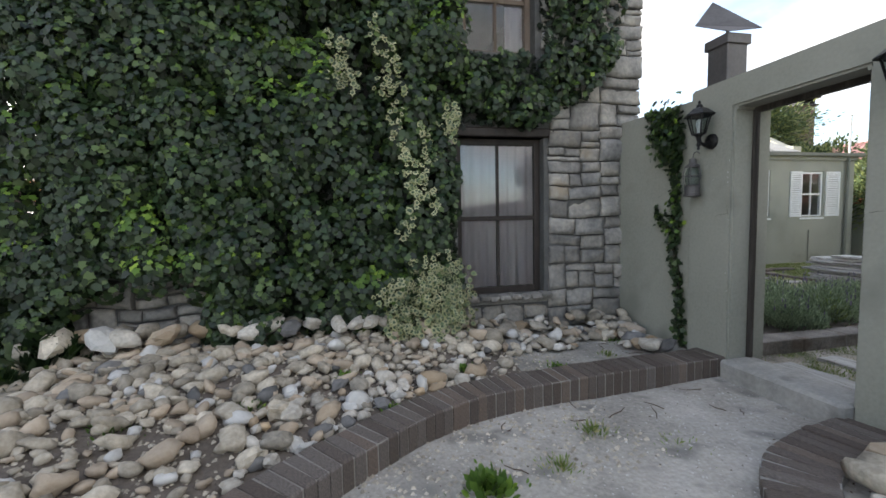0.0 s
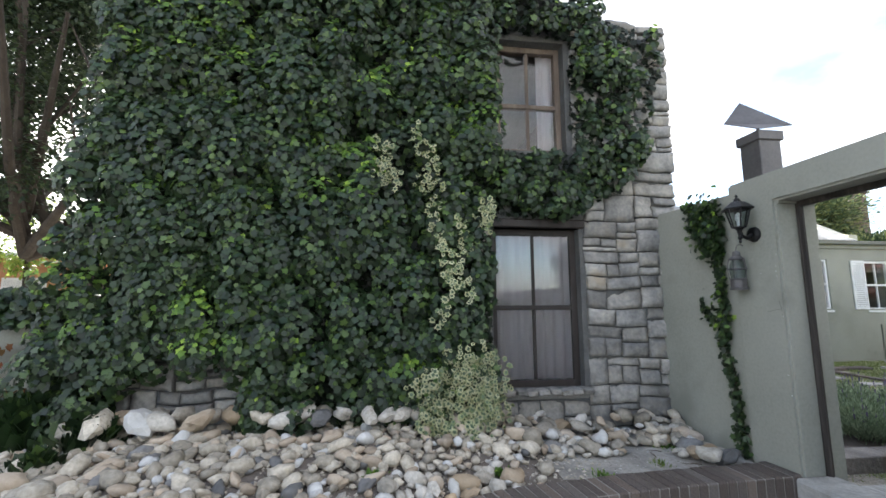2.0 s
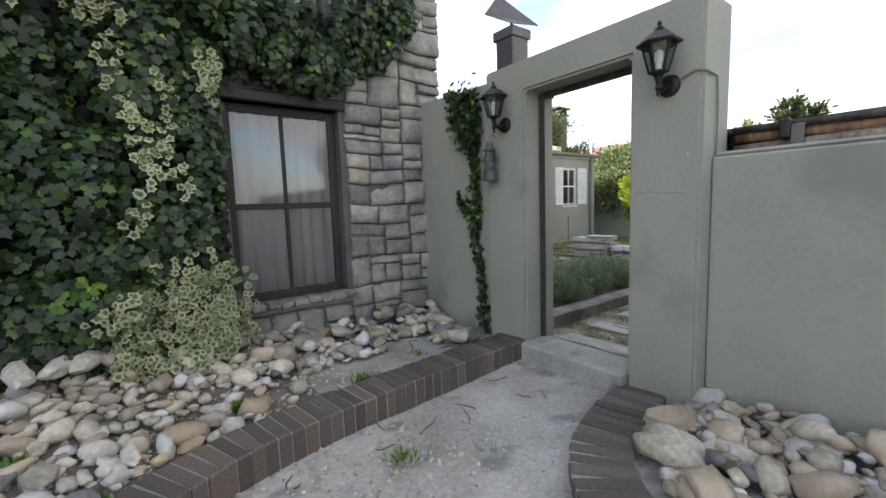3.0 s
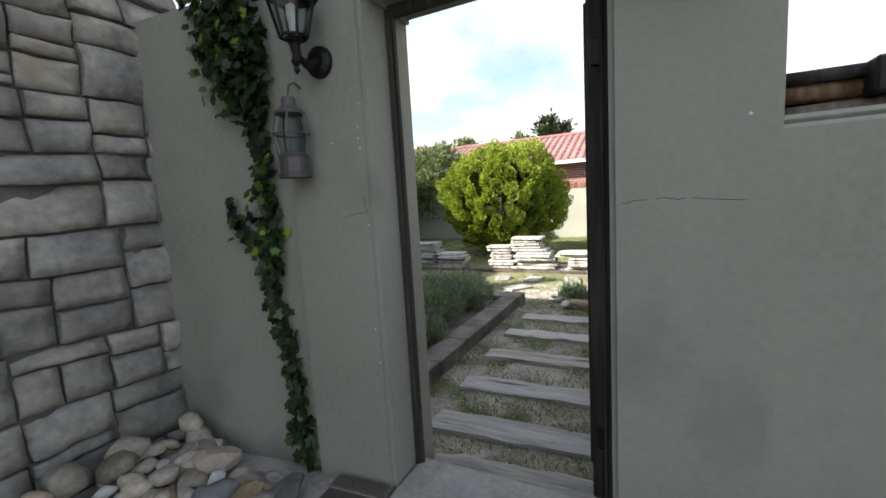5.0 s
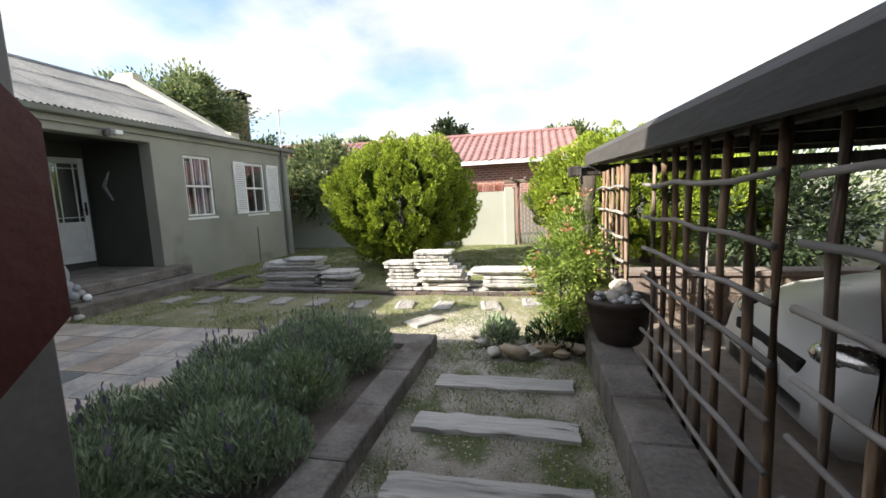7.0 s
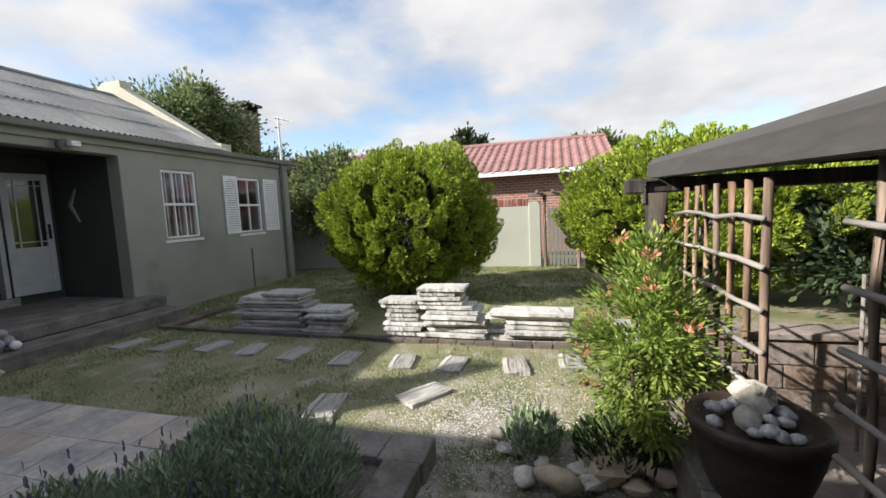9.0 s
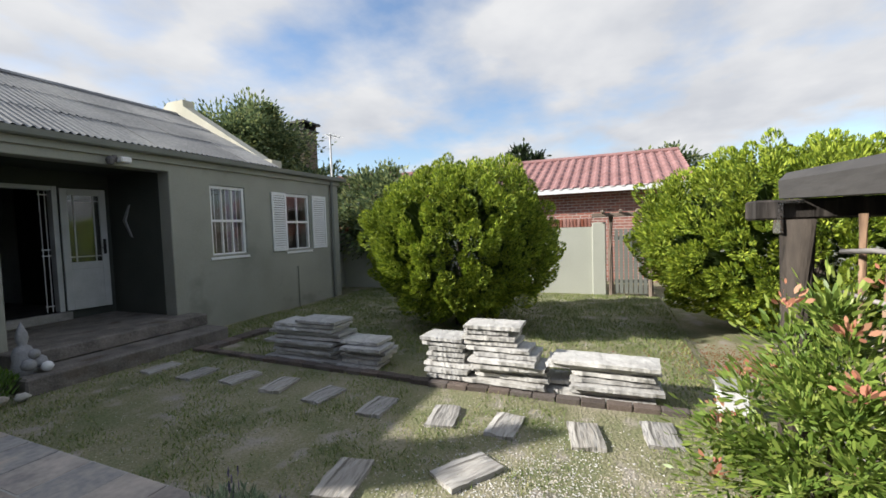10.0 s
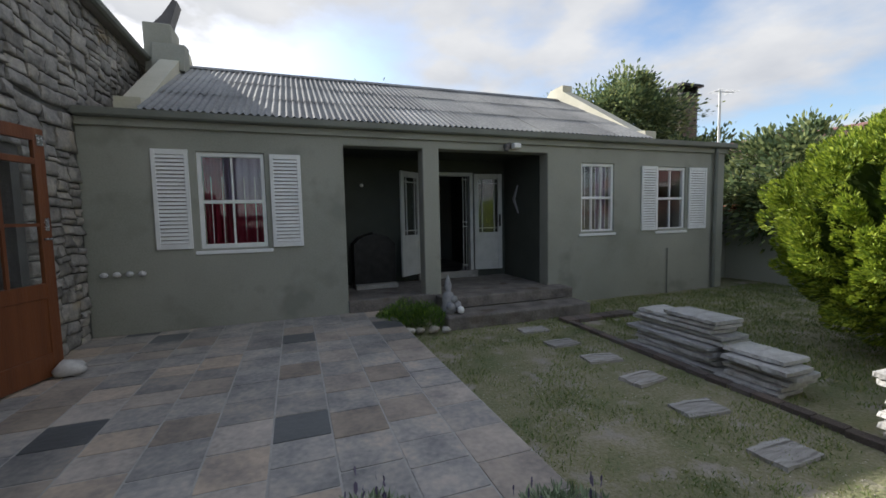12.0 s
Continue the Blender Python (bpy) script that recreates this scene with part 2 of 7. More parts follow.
GROUT = material("tile_grout", [(0.345, 0.333, 0.31), (0.46, 0.443, 0.414)], 10.0, 0.95, 0.3, 50, coords="World")
SLEEPER = material("grey_sleeper", [(0.22, 0.21, 0.195), (0.38, 0.365, 0.34), (0.50, 0.48, 0.45)], 5.0, 0.9, 1.0, 30, stretch=(1, 0.10, 1), spread=0.15, stain=((0.13, 0.122, 0.11), 22.0, 0.57), coords="World", bump_scale=26)
SLAB = material("pale_riven_slab", [(0.331, 0.317, 0.294), (0.46, 0.446, 0.419), (0.552, 0.538, 0.506)], 5.0, 0.9, 0.8, 30, spread=0.14, bump_scale=18)
KERB_STONE = material("dark_bed_kerb", [(0.10, 0.091, 0.083), (0.175, 0.158, 0.142), (0.25, 0.225, 0.20)], 4.0, 0.9, 0.7, 40, stain=((0.11, 0.088, 0.068), 3.0, 0.57), coords="World")
CONCRETE = material("old_concrete", [(0.25, 0.245, 0.228), (0.385, 0.372, 0.348)], 5.0, 0.95, 0.6, 40, stain=((0.208, 0.202, 0.189), 4.0, 0.55), coords="World")
ROCK = material("river_stone", [(0.245, 0.222, 0.185), (0.385, 0.35, 0.295), (0.53, 0.487, 0.42)], 5.0, 0.85, 0.6, 40, spread=0.34, coords="World")
ROCK_WARM = material("ochre_river_stone", [(0.34, 0.262, 0.18), (0.47, 0.385, 0.29)], 6.0, 0.85, 0.5, 40, spread=0.25, coords="World")
ROCK_PALE = material("white_river_stone", [(0.42, 0.406, 0.378), (0.588, 0.574, 0.546)], 6.0, 0.85, 0.4, 40, spread=0.12, coords="World")
ROCK_DARK = material("dark_river_stone", [(0.112, 0.112, 0.112), (0.224, 0.216, 0.208)], 6.0, 0.85, 0.4, 40, spread=0.25, coords="World")
SAND = material("grey_sand", [(0.225, 0.21, 0.187), (0.37, 0.348, 0.313), (0.50, 0.473, 0.43)], 2.2, 0.95, 1.0, 40, stain=((0.218, 0.21, 0.192), 5.0, 0.58), coords="World", bump_scale=16)
LAWN = material("patchy_lawn_soil", [(0.12, 0.145, 0.06), (0.22, 0.21, 0.118), (0.34, 0.30, 0.225)], 1.7, 0.95, 1.0, 34, stain=((0.32, 0.288, 0.24), 3.4, 0.56), coords="World", bump_scale=40)
GRAVEL = material("path_gravel", [(0.15, 0.135, 0.105), (0.30, 0.27, 0.225), (0.48, 0.44, 0.39)], 3.0, 0.95, 0.9, 85, stain=((0.10, 0.115, 0.048), 2.5, 0.47), coords="World", bump_scale=60)
SOIL = material("dark_bed_soil", [(0.09, 0.075, 0.06), (0.18, 0.15, 0.128)], 4.0, 0.95, 0.8, 50, coords="World")
PAVER = material("brick_paver_drive", [(0.182, 0.154, 0.133), (0.308, 0.266, 0.231)], 4.0, 0.9, 0.6, 14, coords="World")
IVY = leaf_material("ivy_leaf", [(0.0, (0.0085, 0.018, 0.0072)), (0.4, (0.018, 0.0365, 0.013)), (0.8, (0.033, 0.060, 0.020)), (0.97, (0.085, 0.135, 0.034))], 0.40, 0.16, 0.42)
# ivy leaf darkened in colour to act as shade between the tufts
IVY_DARK = leaf_material("shaded_ivy_leaf", [(0.0, (0.00403, 0.00864, 0.00346)), (1.0, (0.00864, 0.0167, 0.00576))], 0.5, 0.1)
IVY_PALE = leaf_material("variegated_leaf", [(0.0, (0.36, 0.36, 0.19)), (0.5, (0.45, 0.44, 0.27)), (0.8, (0.30, 0.33, 0.16)), (1.0, (0.16, 0.20, 0.09))], 0.5, 0.2)
IVY_CENTRE = leaf_material("variegated_leaf_centre", [(0.0, (0.045, 0.075, 0.04)), (1.0, (0.11, 0.15, 0.085))], 0.45, 0.15)
IVY_FRESH = leaf_material("fresh_ivy_leaf", [(0.0, (0.065, 0.125, 0.027)), (0.8, (0.13, 0.225, 0.038)), (1.0, (0.29, 0.42, 0.058))], 0.45, 0.3)
IVY_RUST = leaf_material("rusty_leaf", [(0.0, (0.22, 0.06, 0.02)), (1.0, (0.14, 0.10, 0.04))], 0.6, 0.2)
CONIFER = leaf_material("golden_conifer_spray", [(0.0, (0.10, 0.165, 0.022)), (0.5, (0.245, 0.32, 0.034)), (1.0, (0.47, 0.53, 0.062))], 0.6, 0.22)
# conifer spray with the crown's inner shade painted into its colour
CONIFER_DARK = leaf_material("shaded_conifer_spray", [(0.0, (0.0314, 0.0572, 0.0125)), (1.0, (0.0781, 0.115, 0.0209))], 0.7, 0.1)
TREE_LEAF = leaf_material("tree_leaf", [(0.0, (0.02, 0.035, 0.018)), (0.6, (0.042, 0.062, 0.03)), (1.0, (0.08, 0.115, 0.045))], 0.5, 0.16)
FAR_LEAF = leaf_material("far_tree_leaf", [(0.0, (0.075, 0.112, 0.06)), (0.6, (0.15, 0.20, 0.09)), (1.0, (0.36, 0.39, 0.155))], 0.6, 0.38)
SHRUB_LEAF = leaf_material("glossy_shrub_leaf", [(0.0, (0.10, 0.165, 0.03)), (0.6, (0.20, 0.28, 0.05)), (1.0, (0.36, 0.42, 0.10))], 0.4, 0.3)
SHRUB_RED = leaf_material("red_new_leaf", [(0.0, (0.50, 0.17, 0.11)), (1.0, (0.46, 0.27, 0.16))], 0.5, 0.3)
LAVENDER = leaf_material("lavender_leaf", [(0.0, (0.13, 0.178, 0.102)), (0.6, (0.24, 0.305, 0.185)), (1.0, (0.39, 0.465, 0.30))], 0.7, 0.15)
LAVENDER_BLOOM = leaf_material("lavender_bloom", [(0.0, (0.12, 0.10, 0.17)), (1.0, (0.24, 0.205, 0.30))], 0.7, 0.1)
GRASS = leaf_material("grass_blade", [(0.0, (0.112, 0.175, 0.042)), (0.7, (0.21, 0.266, 0.077)), (1.0, (0.42, 0.378, 0.182))], 0.7, 0.25)
BARK = material("bark", [(0.035, 0.028, 0.022), (0.08, 0.065, 0.052)], 6.0, 0.9, 0.9, 30, stretch=(1, 1, 0.25), coords="World")
POLE_WOOD = material("lattice_pole", [(0.105, 0.07, 0.049), (0.21, 0.147, 0.105), (0.364, 0.266, 0.196)], 10.0, 0.8, 0.5, 40, stretch=(1, 1, 0.15), spread=0.3, coords="World")
RAIL_WOOD = material("grey_lattice_rail", [(0.204, 0.184, 0.168), (0.337, 0.306, 0.286)], 10.0, 0.85, 0.5, 40, stretch=(0.15, 1, 1), spread=0.2, coords="World")
POT = material("brown_glazed_pot", [(0.030, 0.021, 0.016), (0.06, 0.042, 0.032)], 5.0, 0.5, 0.3, 40, stretch=(1, 1, 3))
SHELL = material("pearly_shell", [(0.26, 0.265, 0.27), (0.50, 0.505, 0.51), (0.66, 0.66, 0.66)], 14.0, 0.3, 0.2, 60, spec=0.6, spread=0.15)
DOOR_WOOD = material("varnished_door", [(0.105, 0.034, 0.014), (0.18, 0.064, 0.024)], 3.0, 0.4, 0.25, 60, stretch=(3, 3, 0.15), coords="World")
RED_PAINT = material("dark_red_board", [(0.040, 0.009, 0.008), (0.065, 0.014, 0.012)], 4.0, 0.5, 0.2, 40, coords="World")
CAR_PAINT = material("silver_car_paint", [(0.68, 0.69, 0.70), (0.74, 0.75, 0.76)], 1.0, 0.3, 0.0, 2, metal=0.0, spec=0.6)
CAR_GREY = material("dull_silver_car_paint", [(0.36, 0.37, 0.38), (0.42, 0.43, 0.44)], 2.0, 0.3, 0.0, 40, metal=0.3, spec=0.6)
CAR_GLASS = material("car_glass", [(0.012, 0.014, 0.016), (0.02, 0.022, 0.025)], 2.0, 0.08, 0.0, 40, spec=0.7)
RUBBER = material("black_rubber", [(0.012, 0.012, 0.012), (0.025, 0.025, 0.025)], 6.0, 0.8, 0.2, 40)
CHROME = material("bright_metal", [(0.55, 0.55, 0.56), (0.68, 0.68, 0.69)], 5.0, 0.25, 0.05, 40, metal=1.0)
STEP_STONE = material("weathered_stepping_stone", [(0.25, 0.23, 0.205), (0.36, 0.34, 0.31), (0.47, 0.45, 0.42)], 6.0, 0.9, 0.9, 30, stretch=(2.6, 0.35, 1), spread=0.14, stain=((0.15, 0.138, 0.12), 9.0, 0.57), bump_scale=16)
BLOCKWORK = material("brown_blockwork", [(0.15, 0.115, 0.095), (0.24, 0.19, 0.16), (0.32, 0.265, 0.23)], 2.5, 0.9, 0.5, 30, spread=0.12, coords="World")
STATUE = material("grey_cast_stone", [(0.24, 0.24, 0.25), (0.36, 0.36, 0.37)], 9.0, 0.9, 0.5, 50)
TAN = material("tan_thatch", [(0.06, 0.04, 0.028), (0.11, 0.075, 0.05)], 4.0, 0.95, 0.6, 40, coords="World")


# ---- building helpers ----
def mesh_from(bm, name, mats, smooth=False):
    me = bpy.data.meshes.new(name)
    bm.to_mesh(me)
    bm.free()
    for m in (mats if isinstance(mats, (list, tuple)) else [mats]):
        me.materials.append(m)
    if smooth:
        me.polygons.foreach_set("use_smooth", [True] * len(me.polygons))
    return me


def part(name, bm, mat, parent, label="", smooth=False, kind=""):
    """One mesh object under a thing or a part."""
    ob = new(name, mesh_from(bm, name, mat, smooth))
    ob.parent = parent
    return tagged(ob, label=label, kind=kind)


def piece(name, mesh, parent, m):
    ob = bpy.data.objects.new(name, mesh)
    scene.collection.objects.link(ob)
    ob.parent = parent
    ob.matrix_basis = m
    return ob


def thing(name, label, category, group="", kind="", at=None):
    ob = new(name)
    ob.empty_display_size = 0.1
    if at is not None:
        ob.matrix_basis = at
    return tagged(ob, label, category, group, kind)


def solid(name, bm, mat, label, category, group="", kind="", smooth=False):
    return tagged(new(name, mesh_from(bm, name, mat, smooth)), label, category, group, kind)


def box(bm, x0, y0, z0, x1, y1, z1, bevel=0.0, m=None):
    """A box between two corners with its edges rounded off."""
    vs = [bm.verts.new(p) for p in ((x0, y0, z0), (x1, y0, z0), (x1, y1, z0), (x0, y1, z0), (x0, y0, z1), (x1, y0, z1), (x1, y1, z1), (x0, y1, z1))]
    fs = [bm.faces.new([vs[i] for i in f]) for f in ((3, 2, 1, 0), (4, 5, 6, 7), (0, 1, 5, 4), (1, 2, 6, 5), (2, 3, 7, 6), (3, 0, 4, 7))]
    if bevel:
        es = {e for f in fs for e in f.edges}
        r = bmesh.ops.bevel(bm, geom=list(es), offset=bevel, segments=1, affect="EDGES")
        vs = list({v for f in r["faces"] for v in f.verts} | {v for v in vs if v.is_valid})
    if m is not None:
        for v in vs:
            if v.is_valid:
                v.co = m @ v.co
    return bm


def boxes(*rows, bevel=0.0):
    bm = bmesh.new()
    for r in rows:
        box(bm, *r, bevel=bevel)
    return bm


def tube(bm, points, radii, seg=8, cap=True):
    """A round bar along points, one radius a point."""
    rings = []
    pts = [Vector(p) for p in points]
    for i, p in enumerate(pts):
        d = (pts[min(i + 1, len(pts) - 1)] - pts[max(i - 1, 0)]).normalized()
        q = d.to_track_quat("Z", "Y").to_matrix()
        r = radii[i] if isinstance(radii, (list, tuple)) else radii
        rings.append([bm.verts.new(p + q @ Vector((r * math.cos(2 * math.pi * k / seg), r * math.sin(2 * math.pi * k / seg), 0))) for k in range(seg)])
    for a, b in zip(rings, rings[1:]):
        for k in range(seg):
            bm.faces.new((a[k], a[(k + 1) % seg], b[(k + 1) % seg], b[k]))
    if cap:
        bm.faces.new(rings[0][::-1])
        bm.faces.new(rings[-1])
    return bm


def lathe(bm, profile, seg=24, centre=(0, 0)):
    """A turned shape from (radius, height) rows."""
    rings = [[bm.verts.new((centre[0] + r * math.cos(2 * math.pi * k / seg), centre[1] + r * math.sin(2 * math.pi * k / seg), z)) for k in range(seg)] for r, z in profile]
    for a, b in zip(rings, rings[1:]):
        for k in range(seg):
            bm.faces.new((a[k], a[(k + 1) % seg], b[(k + 1) % seg], b[k]))
    if profile[0][0] > 0.001:
        bm.faces.new(rings[0][::-1])
    if profile[-1][0] > 0.001:
        bm.faces.new(rings[-1])
    return bm


def prism(bm, outline, axis, a, b):
    """A flat outline of (u, v) drawn out along an axis from a to b."""
    def place(u, v, w):
        return {"x": (w, u, v), "y": (u, w, v), "z": (u, v, w)}[axis]
    r0 = [bm.verts.new(place(u, v, a)) for u, v in outline]
    r1 = [bm.verts.new(place(u, v, b)) for u, v in outline]
    n = len(outline)
    bm.faces.new(r0[::-1]); bm.faces.new(r1)
    for k in range(n):
        bm.faces.new((r0[k], r0[(k + 1) % n], r1[(k + 1) % n], r1[k]))
    bmesh.ops.recalc_face_normals(bm, faces=bm.faces[:])
    return bm


def wall_with_holes(bm, u0, u1, v0, v1, holes, place, thick):
    """A wall of blocks round rectangular holes (u0, v0, u1, v1); place(u, v, depth) gives a point."""
    us = sorted({u0, u1, *(h[0] for h in holes), *(h[2] for h in holes)})
    vs = sorted({v0, v1, *(h[1] for h in holes), *(h[3] for h in holes)})
    inside = lambda u, v: any(h[0] < u < h[2] and h[1] < v < h[3] for h in holes)
    grid = {}
    def vert(i, j, d):
        if (i, j, d) not in grid:
            grid[i, j, d] = bm.verts.new(place(us[i], vs[j], d))
        return grid[i, j, d]
    full = {(i, j) for i in range(len(us) - 1) for j in range(len(vs) - 1) if not inside((us[i] + us[i + 1]) / 2, (vs[j] + vs[j + 1]) / 2)}
    for i, j in full:
        bm.faces.new([vert(i, j, 0), vert(i + 1, j, 0), vert(i + 1, j + 1, 0), vert(i, j + 1, 0)])
        bm.faces.new([vert(i, j, thick), vert(i, j + 1, thick), vert(i + 1, j + 1, thick), vert(i + 1, j, thick)])
        for di, dj, a, b in ((-1, 0, (0, 0), (0, 1)), (1, 0, (1, 0), (1, 1)), (0, -1, (0, 0), (1, 0)), (0, 1, (0, 1), (1, 1))):
            if (i + di, j + dj) not in full:
                p, q = (i + a[0], j + a[1]), (i + b[0], j + b[1])
                bm.faces.new([vert(*p, 0), vert(*q, 0), vert(*q, thick), vert(*p, thick)])
    bmesh.ops.recalc_face_normals(bm, faces=bm.faces[:])
    return bm


def leaf_mesh(name, centres, ways, sizes, outline, mat, curl=0.25, ups=None):
    """Many leaves in one mesh: each is the outline of (along, across) drawn round its centre, facing its way."""
    c = np.asarray(centres, float); n = np.asarray(ways, float); s = np.asarray(sizes, float)[:, None, None]
    n = n / np.maximum(np.linalg.norm(n, axis=1, keepdims=True), 1e-6)
    up = np.random.normal(size=n.shape) + (0 if ups is None else np.asarray(ups))
    a = np.cross(n, up); a /= np.maximum(np.linalg.norm(a, axis=1, keepdims=True), 1e-6)
    b = np.cross(n, a)
    o = np.asarray(outline, float)
    k = len(o)
    bend = -curl * (o[:, 0] ** 2 + 0.6 * o[:, 1] ** 2)
    pts = c[:, None, :] + s * (-b[:, None, :] * o[None, :, 0, None] + a[:, None, :] * o[None, :, 1, None] + n[:, None, :] * bend[None, :, None])
    verts = pts.reshape(-1, 3)
    me = bpy.data.meshes.new(name)
    count = len(c)
    me.vertices.add(count * k)
    me.vertices.foreach_set("co", verts.ravel())
    me.loops.add(count * k)
    me.loops.foreach_set("vertex_index", np.arange(count * k, dtype=np.int32))
    me.polygons.add(count)
    me.polygons.foreach_set("loop_start", np.arange(count, dtype=np.int32) * k)
    me.polygons.foreach_set("loop_total", np.full(count, k, dtype=np.int32))
    me.materials.append(mat)
    me.update(calc_edges=True)
    return me


IVY_SHAPE = [(-0.45, 0.0), (-0.35, 0.42), (0.0, 0.32), (0.12, 0.52), (0.30, 0.20), (0.62, 0.0), (0.30, -0.20), (0.12, -0.52), (0.0, -0.32), (-0.35, -0.42)]
OVAL = [(-0.5, 0.0), (-0.15, 0.22), (0.2, 0.2), (0.5, 0.0), (0.2, -0.2), (-0.15, -0.22)]
NARROW = [(-0.5, 0.02), (0.0, 0.10), (0.5, 0.0), (0.0, -0.10)]
SPRAY = [(-0.5, 0.0), (-0.25, 0.22), (0.1, 0.16), (0.22, 0.30), (0.5, 0.0), (0.22, -0.26), (0.1, -0.14), (-0.25, -0.24)]
rng = np.random.default_rng(7)


def rough_block(seed, amount=0.22, cuts=3):
    """A unit block with a hammered, rounded face, for stones."""
    r = random.Random(seed)
    bm = bmesh.new()
    bmesh.ops.create_cube(bm, size=1.0)
    bmesh.ops.subdivide_edges(bm, edges=bm.edges[:], cuts=cuts, use_grid_fill=True)
    for v in bm.verts:
        p = v.co.copy()
        rr = 1 - 0.16 * max(0, abs(p.x) + abs(p.z) - 0.72) - 0.10 * max(0, abs(p.y) - 0.3)
        d = noise.noise(p * 2.3 + Vector((seed * 7.1, 0, 0))) * amount
        v.co = Vector((p.x * rr, p.y * (1 - 0.25 * max(0, abs(p.x) + abs(p.z) - 0.55)), p.z * rr)) + Vector((0, d, 0)) + Vector((r.uniform(-0.03, 0.03), r.uniform(-0.03, 0.03), r.uniform(-0.03, 0.03)))
    return bm


def pebble(seed, rough=0.16):
    """A rounded stone of about unit size."""
    bm = bmesh.new()
    bmesh.ops.create_icosphere(bm, subdivisions=2, radius=0.5)
    off = Vector((seed * 3.7, seed * 1.3, 0))
    for v in bm.verts:
        n = v.co.normalized()
        k = 1 + rough * 2.2 * noise.noise(n * 1.1 + off) + rough * 0.8 * noise.noise(n * 2.6 + off)
        v.co = n * 0.5 * k
        v.co.x *= 1.12
        v.co.y *= 0.92
        v.co.z *= 0.78
    return bm


def no_shadow(ob):
    ob.visible_shadow = False
    return ob


# ---- ground ----
YARD, BED, PATH_Z, LAWN_Z = 0.15, 0.24, 0.04, 0.0
KERB_LINE = [(-1.3, 1.33), (-0.66, 2.0), (-0.2, 2.48), (0.07, 2.755), (0.30, 2.945), (0.65, 3.215), (1.05, 3.41), (1.51, 3.50), (2.22, 3.58), (3.18, 3.64)]


def spline(points, t):
    """A point of a smooth line through points, t from 0 to 1, and its direction."""
    n = len(points) - 1
    f = min(max(t, 0), 0.99999) * n
    i = int(f); u = f - i
    g = lambda k: Vector((*points[min(max(k, 0), n)], 0))
    p0, p1, p2, p3 = g(i - 1), g(i), g(i + 1), g(i + 2)
    p = 0.5 * (2 * p1 + (p2 - p0) * u + (2 * p0 - 5 * p1 + 4 * p2 - p3) * u * u + (3 * p1 - p0 - 3 * p2 + p3) * u ** 3)
    d = 0.5 * ((p2 - p0) + 2 * (2 * p0 - 5 * p1 + 4 * p2 - p3) * u + 3 * (3 * p1 - p0 - 3 * p2 + p3) * u * u)
    return p, d.normalized()


def evenly(points, step):
    """Points and directions at even steps along a smooth line."""
    fine = [spline(points, k / 2000) for k in range(2001)]
    out, run, nxt = [], 0.0, 0.0
    for (a, d), (b, _) in zip(fine, fine[1:]):
        if run >= nxt:
            out.append((a, d)); nxt += step
        run += (b - a).length
    return out


kerb_fine = [spline(KERB_LINE, k / 120)[0] for k in range(121)]


def behind_kerb(x, y):
    """How far a point lies behind the curved kerb's middle line."""
    best = min(kerb_fine, key=lambda p: (p.x - x) ** 2 + (p.y - y) ** 2)
    d = math.hypot(best.x - x, best.y - y)
    return d if (y > best.y or x < best.x - 0.3) else -d


def ground_height(x, y):
    n = 0.02 * noise.noise(Vector((x * 1.3, y * 1.3, 0))) + 0.006 * noise.noise(Vector((x * 7, y * 7, 3)))
    if x < 3.4:
        if y > 6 or x < -5 or y < -3:
            return YARD - 0.02 + n
        b = behind_kerb(x, y)
        k = min(1, max(0, (b - 0.05) / 0.1))
        slope = 0.13 * min(1, max(0, (b - 0.2) / 0.9)) * (1 if x < 1.0 else max(0, 1 - (x - 1.0) / 1.0)) * 1.3
        return YARD + k * (BED - YARD) + slope + n
    if y < 2.6:
        return -0.06 + 0.5 * n
    if y < 4.2 and x < 7.0:
        return PATH_Z + 0.6 * n
    return LAWN_Z + 0.6 * n


def axis_steps(lo, hi, step, far):
    a = list(np.arange(lo, hi + 1e-6, step))
    return [-far, -far * 0.3, -80, -40, -22, -13] + [v for v in a] + [v for v in (hi + 2, hi + 6, hi + 14, 45, 90, far * 0.3, far)]


gx, gy = axis_steps(-6, 17, 0.1, 1500), axis_steps(-4, 12, 0.1, 1500)
gv = [(x, y, ground_height(x, y) if (-6 <= x <= 17 and -4 <= y <= 12) else (-0.02 if x > 3.3 else 0.12) - 0.0) for y in gy for x in gx]
W_ = len(gx)
gf = [(j * W_ + i, j * W_ + i + 1, (j + 1) * W_ + i + 1, (j + 1) * W_ + i) for j in range(len(gy) - 1) for i in range(W_ - 1)]
gm = bpy.data.meshes.new("ground")
gm.from_pydata(gv, [], gf)
for m in (LAWN, SAND, GRAVEL, PAVER, SOIL):
    gm.materials.append(m)
for p in gm.polygons:
    x, y, _ = p.center
    p.use_smooth = True
    if x < 3.4:
        p.material_index = 4 if (behind_kerb(x, y) > 0.1 and x < 1.7 + 0.3 * noise.noise(Vector((x * 2, y * 2, 0))) and -6 < x and 0 < y < 6) else 1
    elif y < 2.5:
        p.material_index = 3 if x < 9.6 else 0
    elif y < 4.2 and x < 8.1 + 0.5 * noise.noise(Vector((x * 1.5, y * 1.5, 0))):
        p.material_index = 2
tagged(new("ground", gm), "sandy yard, gravel path and patchy lawn", "ground", kind="structure")

